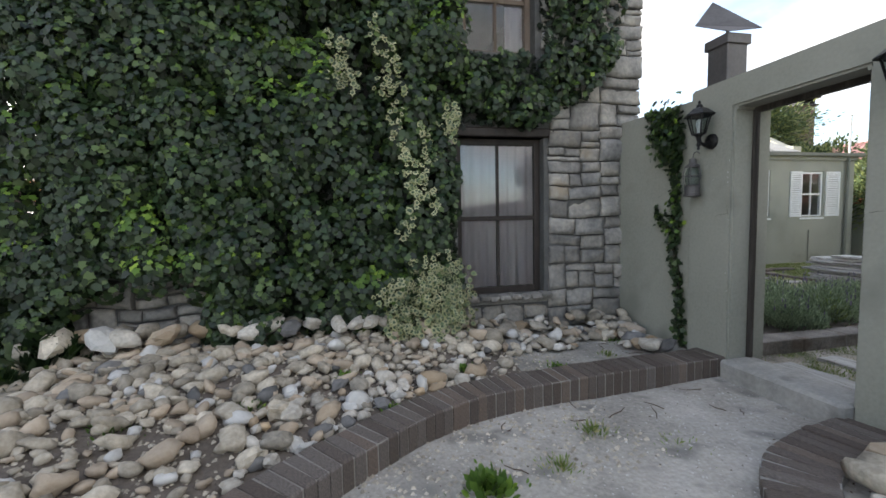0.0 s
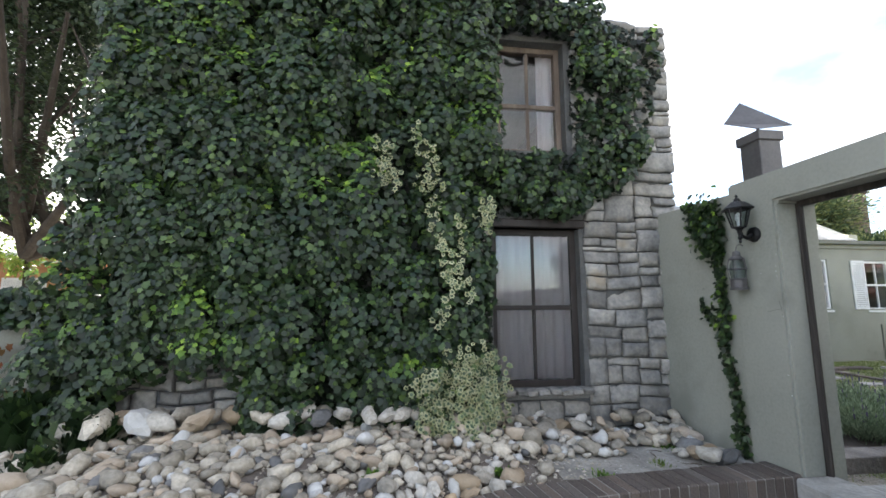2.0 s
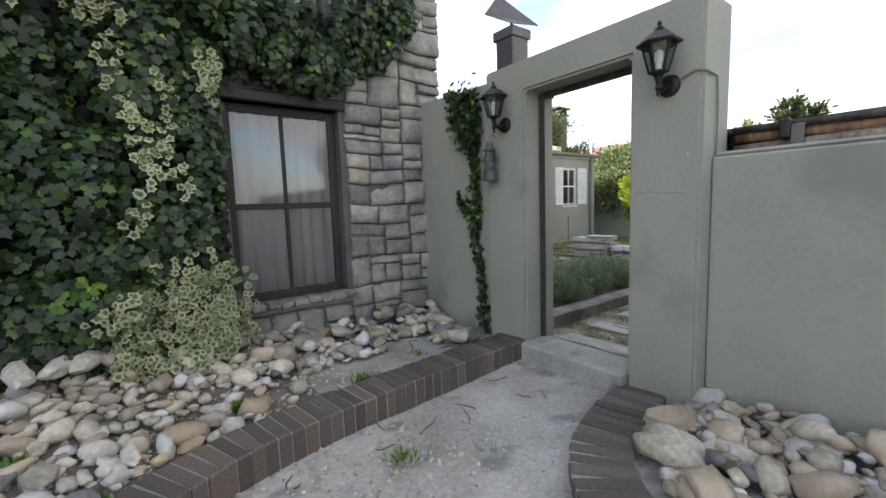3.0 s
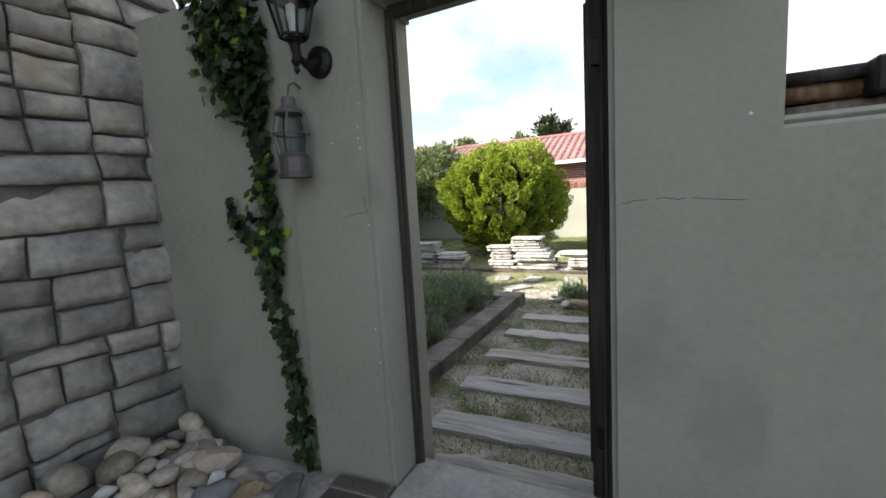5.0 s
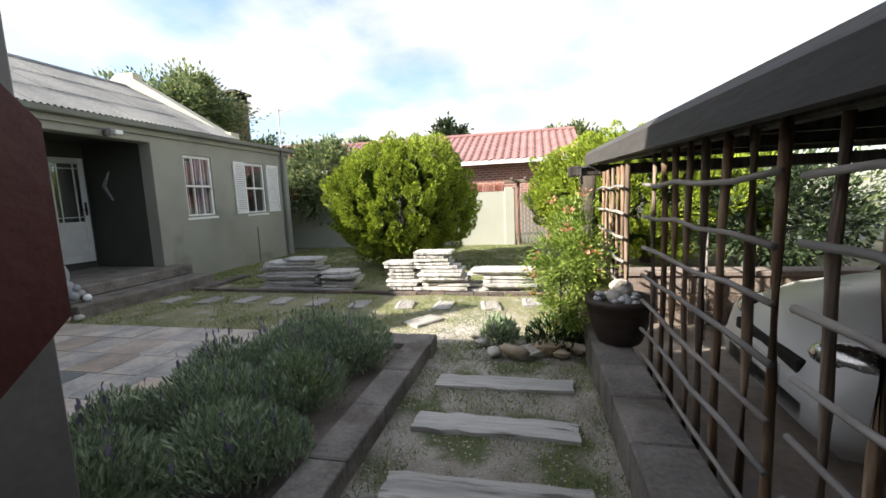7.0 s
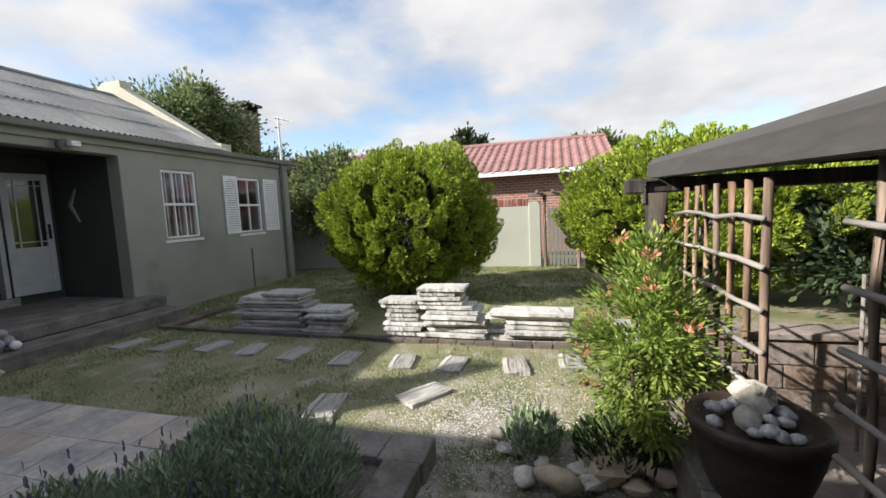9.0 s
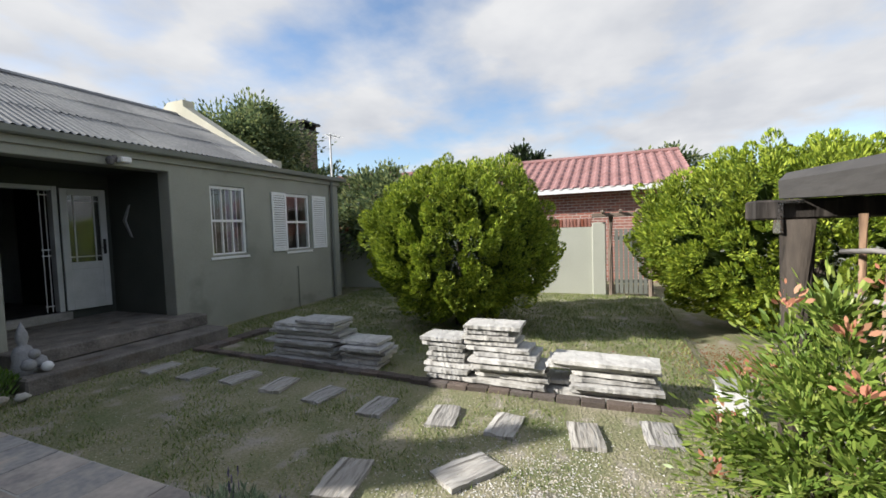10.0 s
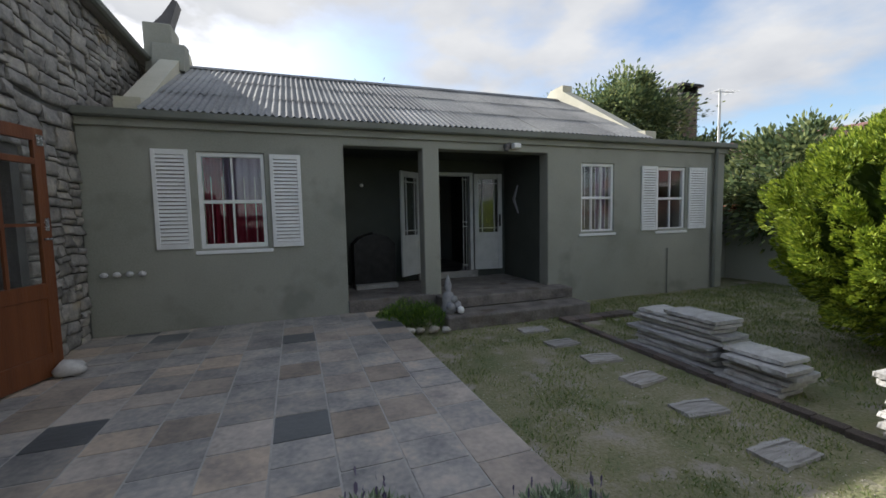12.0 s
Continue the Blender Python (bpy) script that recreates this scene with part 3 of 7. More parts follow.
# ---- stone tower: front and side wall ----
TF, TS = 4.84, 3.30      # the front face and the side face
LOW_WIN, UP_WIN = (1.36, 0.66, 2.29, 2.27), (1.45, 3.10, 2.20, 4.36)
TL, TZ = -2.15, 4.62      # its far side and its eave
bm = bmesh.new()
wall_with_holes(bm, TL, TS, 0.0, TZ, [LOW_WIN, UP_WIN], lambda u, v, d: (u, TF + d, v), 0.45)
prism(bm, [(TL, TZ), (2.8, TZ), (2.2, 4.85), (1.1, 5.55), (-0.7, 5.60), (TL, 5.0)], "y", TF, TF + 0.45)
wall_front = solid("wall_front", bm, MORTAR, "grey rubble stone gable wall overgrown with ivy", "wall", kind="structure")
bm = bmesh.new()
wall_with_holes(bm, TF + 0.45, 14.0, 0.0, TZ, [(8.0, 0.2, 9.02, 2.35)], lambda u, v, d: (TS - d, u, v), 0.45)
wall_side = solid("wall_side", bm, MORTAR, "grey rubble stone side wall facing the garden", "wall", kind="structure")
solid("wall_tower_back", boxes((TL, 13.55, 0, TS - 0.45, 14.0, TZ), (TL, TF + 0.45, 0, TL + 0.45, 13.55, TZ)), MORTAR, "plain stone walls closing the tower", "wall", kind="structure")
solid("tower_floor", boxes((TL + 0.45, TF + 0.45, 0.18, TS - 0.45, 13.55, 0.22)), CONCRETE, "dark concrete floor inside the tower", "floor", kind="structure")
bm = bmesh.new()
prism(bm, [(TS + 0.16, TZ - 0.02), (TS + 0.16, TZ + 0.10), (1.1, 5.50), (-0.8, 5.52), (TL - 0.1, 4.95), (TL - 0.1, 4.8), (-0.8, 5.36), (1.05, 5.34)], "y", TF + 0.40, 14.2)
solid("tower_roof", bm, ROOF_GREY, "dark tower roof with a plain eave", "roof", kind="structure")
bm = bmesh.new()
tube(bm, [(TS + 0.20, TF + 0.5, TZ), (TS + 0.20, 14.2, TZ)], 0.06, 8)
solid("tower_gutter", bm, GUTTER, "dark gutter along the tower's eave", "gutter", kind="structure")


def shutter_window(name, x0, z0, x1, z1, y, frame_w, mat, cols, rows, mid, glass, label, depth=0.06, sill=None):
    """A window unit in a wall that faces -y: frame, sash rail, glazing bars and panes."""
    w = thing(name, label, "window", kind="structure")
    part("window_frame", boxes((x0, y, z0, x0 + frame_w, y + depth, z1), (x1 - frame_w, y, z0, x1, y + depth, z1), (x0 + frame_w, y, z1 - frame_w, x1 - frame_w, y + depth, z1), (x0 + frame_w, y, z0, x1 - frame_w, y + depth, z0 + frame_w), bevel=0.004), mat, w)
    part("sash_rail", boxes((x0 + frame_w, y + 0.008, mid - 0.024, x1 - frame_w, y + depth - 0.004, mid + 0.024), bevel=0.004), mat, w)
    for k in range(1, cols):
        x = x0 + frame_w + (x1 - x0 - 2 * frame_w) * k / cols
        for a, b in ((z0 + frame_w, mid - 0.024), (mid + 0.024, z1 - frame_w)):
            part("glazing_bar", boxes((x - 0.013, y + 0.014, a, x + 0.013, y + depth - 0.01, b)), mat, w)
    for k in range(cols):
        a = x0 + frame_w + (x1 - x0 - 2 * frame_w) * k / cols
        b = x0 + frame_w + (x1 - x0 - 2 * frame_w) * (k + 1) / cols
        for c, d in ((z0 + frame_w, mid - 0.024), (mid + 0.024, z1 - frame_w)):
            no_shadow(part("pane", boxes((a + 0.002, y + 0.026, c + 0.002, b - 0.002, y + 0.030, d - 0.002)), glass, w))
    if sill:
        part("window_sill", boxes((x0 - 0.03, y - 0.05, z0 - 0.05, x1 + 0.03, y + 0.05, z0), bevel=0.006), sill, w)
    return w


def curtain(name, x0, x1, z0, z1, y, mat, label, folds=9, deep=0.03):
    bm = bmesh.new()
    n = folds * 8
    row = []
    for k in range(n + 1):
        x = x0 + (x1 - x0) * k / n
        d = deep * math.sin(2 * math.pi * folds * k / n + 0.6 * math.sin(k * 0.3)) + 0.4 * deep * math.sin(k * 0.9)
        row.append((bm.verts.new((x, y + d, z0)), bm.verts.new((x, y + d * 0.8, z1))))
    for a, b in zip(row, row[1:]):
        bm.faces.new((a[0], b[0], b[1], a[1]))
    r = bmesh.ops.solidify(bm, geom=bm.faces[:], thickness=0.004)
    return solid(name, bm, mat, label, "curtain", smooth=True)


shutter_window("window_1", 1.36, 0.66, 2.29, 2.27, TF + 0.10, 0.065, BROWN_FRAME, 2, 2, 1.45, GLASS, "tall dark brown sash window with four panes in the stone wall", 0.08)
curtain("curtain", 1.40, 2.26, 0.70, 2.24, TF + 0.158, CURTAIN_GREY, "mauve grey curtain in soft vertical folds behind the glass", 8, 0.022)
shutter_window("window_2", 1.45, 3.10, 2.20, 4.36, TF + 0.12, 0.06, OLD_WOOD, 2, 2, 3.66, GLASS, "small weathered sash window high in the ivy", 0.08)
curtain("curtain", 1.95, 2.18, 3.14, 4.32, TF + 0.20, CURTAIN_GREY, "grey curtain drawn aside behind the upper window", 3, 0.02)
solid("lintel", boxes((1.30, TF - 0.03, 2.27, 2.40, TF + 0.2, 2.36), bevel=0.012), BROWN_FRAME, "old brown timber lintel over the lower window", "lintel", kind="structure")
solid("sill", boxes((1.32, TF - 0.02, 0.56, 2.33, TF + 0.12, 0.655), bevel=0.015), CONCRETE, "rough stone window sill", "sill", kind="structure")

# ---- gate wall and garden walls ----
GX0, GX1 = 3.22, 3.58


def beside_x(y):
    """The face of the wall between the gate and the tower, which stands a little askew."""
    return 3.168 + 0.11 * (4.84 - y)



bm = bmesh.new()
wall_with_holes(bm, 2.255, 3.93, 0.05, 2.495, [(2.660, 0.05, 3.505, 2.260)], lambda u, v, d: (GX0 + d, u, v), GX1 - GX0)
es = [e for e in bm.edges if e.is_manifold and e.calc_face_angle(0) > 0.5]
bmesh.ops.bevel(bm, geom=es, offset=0.018, segments=2, affect="EDGES")
gate_wall = solid("wall_gate", bm, GREEN, "grey-green plastered gateway wall with hairline cracks", "wall", kind="structure")
for line in ([(3.662, 1.427), (3.606, 1.441), (3.553, 1.447), (3.535, 1.455), (3.525, 1.457)], [(3.549, 1.520), (3.546, 1.484), (3.538, 1.456), (3.536, 1.428), (3.534, 1.387)], [(2.633, 1.438), (2.611, 1.436), (2.592, 1.443), (2.551, 1.443), (2.516, 1.447), (2.482, 1.440), (2.461, 1.445), (2.417, 1.438), (2.371, 1.434), (2.322, 1.430)]):
    bm = bmesh.new()
    tube(bm, [(GX0 + 0.0008, y, z) for y, z in line], [0.0009 + 0.0004 * (k % 3) for k in range(len(line))], 5)
    part("crack", bm, BROWN_FRAME, gate_wall, "dark hairline crack in the plaster")
for k, (y, z) in enumerate([(3.548, 1.772), (3.55, 1.73), (3.545, 1.694), (3.68, 1.725), (3.53, 0.836), (3.532, 1.398), (3.54, 0.977), (3.535, 1.859), (2.326, 1.647)]):
    bm = lathe(bmesh.new(), [(0.0, -0.002), (0.004 + 0.002 * (k % 3), -0.001), (0.003, 0.001), (0.0, 0.0015)], 6)
    bmesh.ops.rotate(bm, verts=bm.verts[:], cent=(0, 0, 0), matrix=Matrix.Rotation(radians(-90), 3, "Y"))
    bmesh.ops.translate(bm, verts=bm.verts[:], vec=(GX0 + 0.0005, y, z))
    part("chip", bm, WHITE, gate_wall, "small white chip in the plaster")
bm = prism(bmesh.new(), [(beside_x(3.93), 3.925), (3.50, 3.925), (3.50, 5.1), (beside_x(5.1), 5.1)], "z", 0.05, 2.43)
solid("wall_beside_gate", bm, GREEN, "grey-green plastered garden wall beside the gate", "wall", kind="structure")
bm = boxes((3.345, -7.0, 0.05, 3.53, 2.255, 1.625), (3.372, -7.0, 1.625, 3.53, 2.255, 1.652), bevel=0.012)
solid("wall_low", bm, GREEN, "lower grey-green plastered garden wall", "wall", kind="structure")
bm = boxes((-14.0, 4.95, 0.0, TL, 5.15, 1.49), bevel=0.015)
box(bm, -14.0, 4.92, 1.49, TL, 5.18, 1.525)
solid("wall_left", bm, GREEN, "grey-green plastered boundary wall", "wall", kind="structure")
solid("wall_behind", boxes((-14.0, -7.2, 0.0, 3.5, -7.0, 1.7), (-14.2, -7.2, 0.0, -14.0, 5.15, 1.7)), GREEN, "plain plastered yard wall", "wall", kind="structure")
# timber frame of the gate
gate_frame = thing("gate_frame", "worn black timber frame lining the gateway", "door frame", kind="structure")
part("jamb", boxes((3.390, 3.479, 0.28, 3.440, 3.5065, 2.258), (3.398, 3.468, 0.28, 3.420, 3.479, 2.245), bevel=0.006), BARK_BLACK, gate_frame)
part("jamb", boxes((3.390, 2.6585, 0.28, 3.440, 2.684, 2.258), (3.398, 2.684, 0.28, 3.420, 2.700, 2.245), bevel=0.006), BARK_BLACK, gate_frame)
part("head", boxes((3.395, 2.684, 2.218, 3.440, 3.479, 2.2615), bevel=0.006), BARK_BLACK, gate_frame)
solid("threshold", boxes((3.14, 2.655, 0.06, 3.46, 3.51, 0.30), bevel=0.02), CONCRETE, "worn concrete threshold step in the gateway", "step", kind="structure")

# ---- house ----
HY, HT = 10.335, 0.28
HOLES = [(4.62, 1.30, 5.47, 2.63), (6.59, 0.36, 7.85, 2.79), (8.13, 0.36, 10.23, 2.79), (10.98, 1.34, 11.74, 2.63), (12.86, 1.34, 13.62, 2.60)]
bm = bmesh.new()
wall_with_holes(bm, TS, 14.76, -0.15, 3.02, HOLES, lambda u, v, d: (u, HY + d, v), HT)
es = [e for e in bm.edges if e.is_manifold and e.calc_face_angle(0) > 0.5]
bmesh.ops.bevel(bm, geom=es, offset=0.012, segments=1, affect="EDGES")
solid("wall_house_front", bm, GREEN, "dark grey-green plastered cottage front", "wall", kind="structure")
solid("wall_house_end", boxes((14.48, HY + HT, -0.15, 14.76, 16.2, 3.02), (TS, 15.92, -0.15, 14.48, 16.2, 3.02)), GREEN, "grey-green plastered cottage end wall", "wall", kind="structure")
solid("fascia_band", boxes((TS + 0.02, HY - 0.05, 2.92, 14.80, HY, 3.04), bevel=0.006), GREEN, "thin plaster band under the eave", "trim", kind="structure")
bm = bmesh.new()
prism(bm, [(HY - 0.16, 3.04), (HY - 0.14, 3.02), (HY - 0.03, 3.02), (HY - 0.01, 3.12), (HY - 0.03, 3.12), (HY - 0.04, 3.04), (HY - 0.13, 3.04), (HY - 0.15, 3.12), (HY - 0.165, 3.12)], "x", TS + 0.05, 14.93)
solid("gutter", bm, GUTTER, "grey-green eaves gutter along the cottage", "gutter", kind="structure")
bm = bmesh.new()
tube(bm, [(14.42, HY - 0.07, 3.04), (14.42, HY - 0.06, 1.5), (14.42, HY - 0.06, 0.02)], 0.04, 10)
solid("downpipe", bm, GUTTER, "grey-green downpipe at the cottage corner", "downpipe", kind="structure")
# porch recess
PY = 12.0
solid("porch_back_wall", wall_with_holes(bmesh.new(), 6.40, 10.45, 0.0, 3.0, [(8.27, 0.52, 9.46, 2.60)], lambda u, v, d: (u, PY + d, v), 0.2), PORCH, "green wall at the back of the porch, darkened to stand in for shade", "wall", kind="structure")
solid("porch_side_walls", boxes((6.40, HY + HT, 0, 6.59, PY, 3.0), (10.23, HY + HT, 0, 10.45, PY, 3.0)), PORCH, "green porch side walls, darkened to stand in for shade", "wall", kind="structure")
solid("porch_ceiling", boxes((6.40, HY + HT, 2.86, 10.45, PY + 0.2, 2.95)), PORCH, "porch ceiling coloured dark to stand in for shade", "ceiling", kind="structure")
solid("porch_floor", boxes((8.02, HY - 0.42, 0.20, 10.47, HY, 0.38), (6.59, HY, 0.20, 10.23, 15.9, 0.38), bevel=0.015), KERB_STONE, "dark stone porch floor and top step", "floor", kind="structure")
solid("porch_step", boxes((7.90, 9.40, -0.06, 10.44, HY - 0.42, 0.20), bevel=0.02), KERB_STONE, "low dark stone porch step", "step", kind="structure")
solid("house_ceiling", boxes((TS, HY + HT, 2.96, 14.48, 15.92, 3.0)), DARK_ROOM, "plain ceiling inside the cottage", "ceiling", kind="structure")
solid("house_floor", boxes((TS, HY + HT, 0.0, 6.40, 15.92, 0.1), (10.47, HY + HT, 0.0, 14.48, 15.92, 0.1)), DARK_ROOM, "floor inside the cottage, coloured near black as unlit", "floor", kind="structure")
solid("room_walls", boxes((6.30, PY + 0.2, 0.38, 6.36, 15.92, 2.96), (10.47, PY + 0.2, 0.1, 10.53, 15.92, 2.96), (6.30, HY + HT, 0.1, 6.36, PY + 0.2, 2.96)), DARK_ROOM, "inner walls of the cottage, coloured near black as unlit", "wall", kind="structure")

# corrugated roof between two parapet gables
RIDGE_Y, RIDGE_Z, EAVE_Z = 13.35, 4.70, 3.12
roof = thing("cottage_roof", "weathered grey corrugated sheet roof in overlapping rows", "roof", kind="structure")
run = math.hypot(RIDGE_Y - (HY - 0.14), RIDGE_Z - EAVE_Z)
for row in range(3):
    for col in range(10):
        x0 = 4.02 + col * 0.855
        bm = bmesh.new()
        n = 44
        a, b = row / 3 - (0.02 if row else 0), (row + 1) / 3
        lines = []
        for k in range(n + 1):
            x = x0 + 0.862 * k / n
            w = 0.018 * math.sin(2 * math.pi * (x / 0.095))
            line = []
            for q in (a, (a + b) / 2, b):
                y = HY - 0.14 + (RIDGE_Y - HY + 0.14) * q
                z = EAVE_Z + (RIDGE_Z - EAVE_Z) * q + w + 0.012 * (1 - (q - a) / (b - a)) + 0.003 * ((col + row) % 2)
                line.append(bm.verts.new((x, y, z)))
            lines.append(line)
        for p, q in zip(lines, lines[1:]):
            for k in range(2):
                bm.faces.new((p[k], q[k], q[k + 1], p[k + 1]))
        part("roof_sheet", bm, ROOF_GREY, roof, smooth=True)
part("back_slope", prism(bmesh.new(), [(RIDGE_Y, RIDGE_Z - 0.04), (RIDGE_Y, RIDGE_Z), (16.4, 3.10), (16.4, 3.06)], "x", 4.02, 12.56), ROOF_GREY, roof)
part("ridge_cap", prism(bmesh.new(), [(RIDGE_Y - 0.14, RIDGE_Z - 0.045), (RIDGE_Y, RIDGE_Z + 0.045), (RIDGE_Y + 0.14, RIDGE_Z - 0.045), (RIDGE_Y, RIDGE_Z + 0.02)], "x", 4.02, 12.56), ROOF_GREY, roof)
for nm, x0, x1 in (("gable_parapet", 3.72, 4.02), ("gable_parapet", 12.56, 12.84)):
    g = [(HY + 0.05, 3.02), (HY + 0.05, 3.32), (HY + 0.32, 3.36), (RIDGE_Y - 0.25, 4.86), (RIDGE_Y - 0.25, 5.02), (RIDGE_Y + 0.3, 5.02), (16.2, 3.3), (16.2, 3.02)]
    solid(nm, prism(bmesh.new(), g, "x", x0, x1), CREAM, "cream plastered sloping gable parapet", "parapet", kind="structure")
solid("side_roof", boxes((12.84, HY - 0.12, 3.05, 14.90, 16.3, 3.11), (TS, HY - 0.12, 3.05, 3.72, 16.3, 3.11)), ROOF_GREY, "low flat sheet roof beside the gable", "roof", kind="structure")

# ---- paving by the house ----
pav = thing("paving", "multicoloured slate paving in staggered rows", "paving", kind="structure")
part("bed_mortar", boxes((TS, 5.62, -0.05, 7.20, HY, 0.1925)), GROUT, pav)


# ---- stones of the tower ----
stone_meshes = [mesh_from(rough_block(k), "stone", STONE, True) for k in range(10)]


def bond(r, u0, u1, v0, v1):
    """Split a stretch of wall into uneven blocks with broken joints."""
    w, h = u1 - u0, v1 - v0
    if w > r.uniform(0.26, 0.62) and w / 0.38 > h / 0.24:
        m = u0 + w * r.uniform(0.36, 0.64)
        return bond(r, u0, m, v0, v1) + bond(r, m, u1, v0, v1)
    if h > r.uniform(0.14, 0.31):
        m = v0 + h * r.uniform(0.30, 0.70)
        return bond(r, u0, u1, v0, m) + bond(r, u0, u1, m, v1)
    return [(u0, u1, v0, v1)]


def lay_stones(parent, blocks, place, seed, gap=0.007, deep=0.045, end=None):
    """Hewn blocks with swollen, split faces; joints wander together; place(u, v, out) gives the point."""
    r = random.Random(seed)
    for u0, u1, v0, v1 in blocks:
        nx, nz = (6, 4) if u1 - u0 > v1 - v0 else (4, 6)
        out = deep * r.uniform(0.45, 1.25)
        lean_u, lean_v = r.uniform(-0.014, 0.014), r.uniform(-0.018, 0.010)
        last = end is not None and u1 > end - 0.01
        vs, fs = [], []
        for j in range(nz + 1):
            for i in range(nx + 1):
                a, b = i / nx, j / nz
                u, v = u0 + gap + (u1 - u0 - 2 * gap) * a, v0 + gap + (v1 - v0 - 2 * gap) * b
                rim = (2 * a - 1) ** 6 + (2 * b - 1) ** 6
                q = Vector((u * 5 + seed, v * 5, 0))
                wu = 0.028 * noise.noise(Vector((u * 1.3, v * 2.6, seed))) + 0.006 * noise.noise(q * 2.5)
                wv = 0.045 * noise.noise(Vector((u * 1.7, v * 1.3, seed + 9))) + 0.006 * noise.noise(q * 2.5 + Vector((0, 0, 4)))
                o = out * (1 - 0.28 * min(1, rim)) + 0.022 * noise.noise(q * 1.8) + 0.013 * noise.noise(q * 5) + lean_u * (2 * a - 1) + lean_v * (2 * b - 1)
                vs.append(place(u + wu, v + wv, o))
        ring = [i for i in range(nx + 1)] + [j * (nx + 1) + nx for j in range(1, nz + 1)] + [nz * (nx + 1) + i for i in range(nx - 1, -1, -1)] + [j * (nx + 1) for j in range(nz - 1, 0, -1)]
        for j in range(nz):
            for i in range(nx):
                k = j * (nx + 1) + i
                fs.append((k, k + 1, k + nx + 2, k + nx + 1))
        base_i = len(vs)
        for k in ring:
            a, b = k % (nx + 1) / nx, k // (nx + 1) / nz
            u, v = u0 + gap + (u1 - u0 - 2 * gap) * a, v0 + gap + (v1 - v0 - 2 * gap) * b
            wu = 0.028 * noise.noise(Vector((u * 1.3, v * 2.6, seed)))
            wv = 0.045 * noise.noise(Vector((u * 1.7, v * 1.3, seed + 9)))
            vs.append(place(u + wu, v + wv, -0.24 if last else -0.02))
        n = len(ring)
        for k in range(n):
            fs.append((ring[k], base_i + k, base_i + (k + 1) % n, ring[(k + 1) % n]))
        me = bpy.data.meshes.new("stone")
        me.from_pydata([tuple(p) for p in vs], [], fs)
        me.materials.append(STONE)
        me.polygons.foreach_set("use_smooth", [True] * (nx * nz) + [False] * n)
        piece("stone", me, parent, Matrix.Identity(4))


on_front = lambda u, v, o: (u, TF - o, v)
r = random.Random(5)
lay_stones(wall_front, bond(r, 2.335, 3.40, 0.14, 1.45) + bond(r, 2.335, 3.40, 1.45, 2.62) + bond(r, 2.255, 3.41, 2.62, 3.65) + bond(r, 2.255, 3.42, 3.65, 4.66), on_front, 5, end=3.40)
lay_stones(wall_front, bond(r, 1.10, 2.33, 0.14, 0.55), on_front, 7)
lay_stones(wall_front, bond(r, 1.12, 1.345, 0.6, 2.3) + bond(r, 1.28, 1.445, 3.1, 4.3), on_front, 7)
lay_stones(wall_front, bond(r, -2.05, -0.65, 0.2, 1.2), on_front, 8, 0.012, 0.07)
for k in range(9):
    piece("sill_stone", stone_meshes[k], wall_front, Matrix.Translation((1.38 + 0.112 * k, TF - 0.05, 0.635 + 0.006 * (k % 3))) @ Matrix.Rotation(0.1 * (k % 3 - 1), 4, "Y") @ Matrix.Diagonal((0.105, 0.14, 0.05 + 0.008 * (k % 2), 1)))
on_side = lambda u, v, o: (TS + o, u, v)
lay_stones(wall_side, bond(r, 9.15, 10.30, 0.2, 3.0) + bond(r, 7.2, 13.4, 3.05, 4.6) + bond(r, 7.9, 9.15, 2.45, 3.05), on_side, 11)

# ---- curved brick kerb ----
kerb = thing("brick_kerb", "curved kerb of dark bricks laid on edge", "kerb", kind="structure")
bm = bmesh.new()
box(bm, -0.5, -0.5, -0.5, 0.5, 0.5, 0.5, bevel=0.045)
brick_mesh = mesh_from(bm, "brick", BRICK_DARK)
line = evenly(KERB_LINE, 0.0745)
bm = bmesh.new()
core = []
for p, d in line:
    n = Vector((-d.y, d.x, 0))
    core.append([bm.verts.new(p + n * s + Vector((0, 0, z))) for s, z in ((-0.128, 0.02), (-0.128, 0.302), (0.128, 0.302), (0.128, 0.02))])
for a, b in zip(core, core[1:]):
    for k in range(3):
        bm.faces.new((a[k], b[k], b[k + 1], a[k + 1]))
bm.faces.new(core[0]); bm.faces.new(core[-1][::-1])
bmesh.ops.recalc_face_normals(bm, faces=bm.faces[:])
part("mortar_bed", bm, BRICK_MORTAR, kerb)
r = random.Random(9)
for p, d in line:
    piece("brick", brick_mesh, kerb, Matrix.Translation((p.x, p.y, 0.19 + r.uniform(-0.004, 0.004))) @ Matrix.Rotation(math.atan2(d.y, d.x) + r.uniform(-0.02, 0.02), 4, "Z") @ Matrix.Diagonal((0.067, 0.27 + r.uniform(-0.006, 0.006), 0.235, 1)))
# the flat kerb of the opposite bed
kerb2 = thing("brick_edging", "flat dark brick edging half covered in cement", "kerb", kind="structure")
EDGE_LINE = [(3.18, 2.55), (2.80, 2.48), (2.42, 2.34), (2.16, 2.08), (2.00, 1.7), (1.93, 1.2), (1.88, 0.3)]
line2 = evenly(EDGE_LINE, 0.078)
bm = bmesh.new()
core = []
for p, d in line2:
    n = Vector((-d.y, d.x, 0))
    core.append([bm.verts.new(p + n * s + Vector((0, 0, z))) for s, z in ((-0.145, 0.05), (-0.145, 0.216), (0.145, 0.216), (0.145, 0.05))])
for a, b in zip(core, core[1:]):
    for k in range(3):
        bm.faces.new((a[k], b[k], b[k + 1], a[k + 1]))
bm.faces.new(core[0]); bm.faces.new(core[-1][::-1])
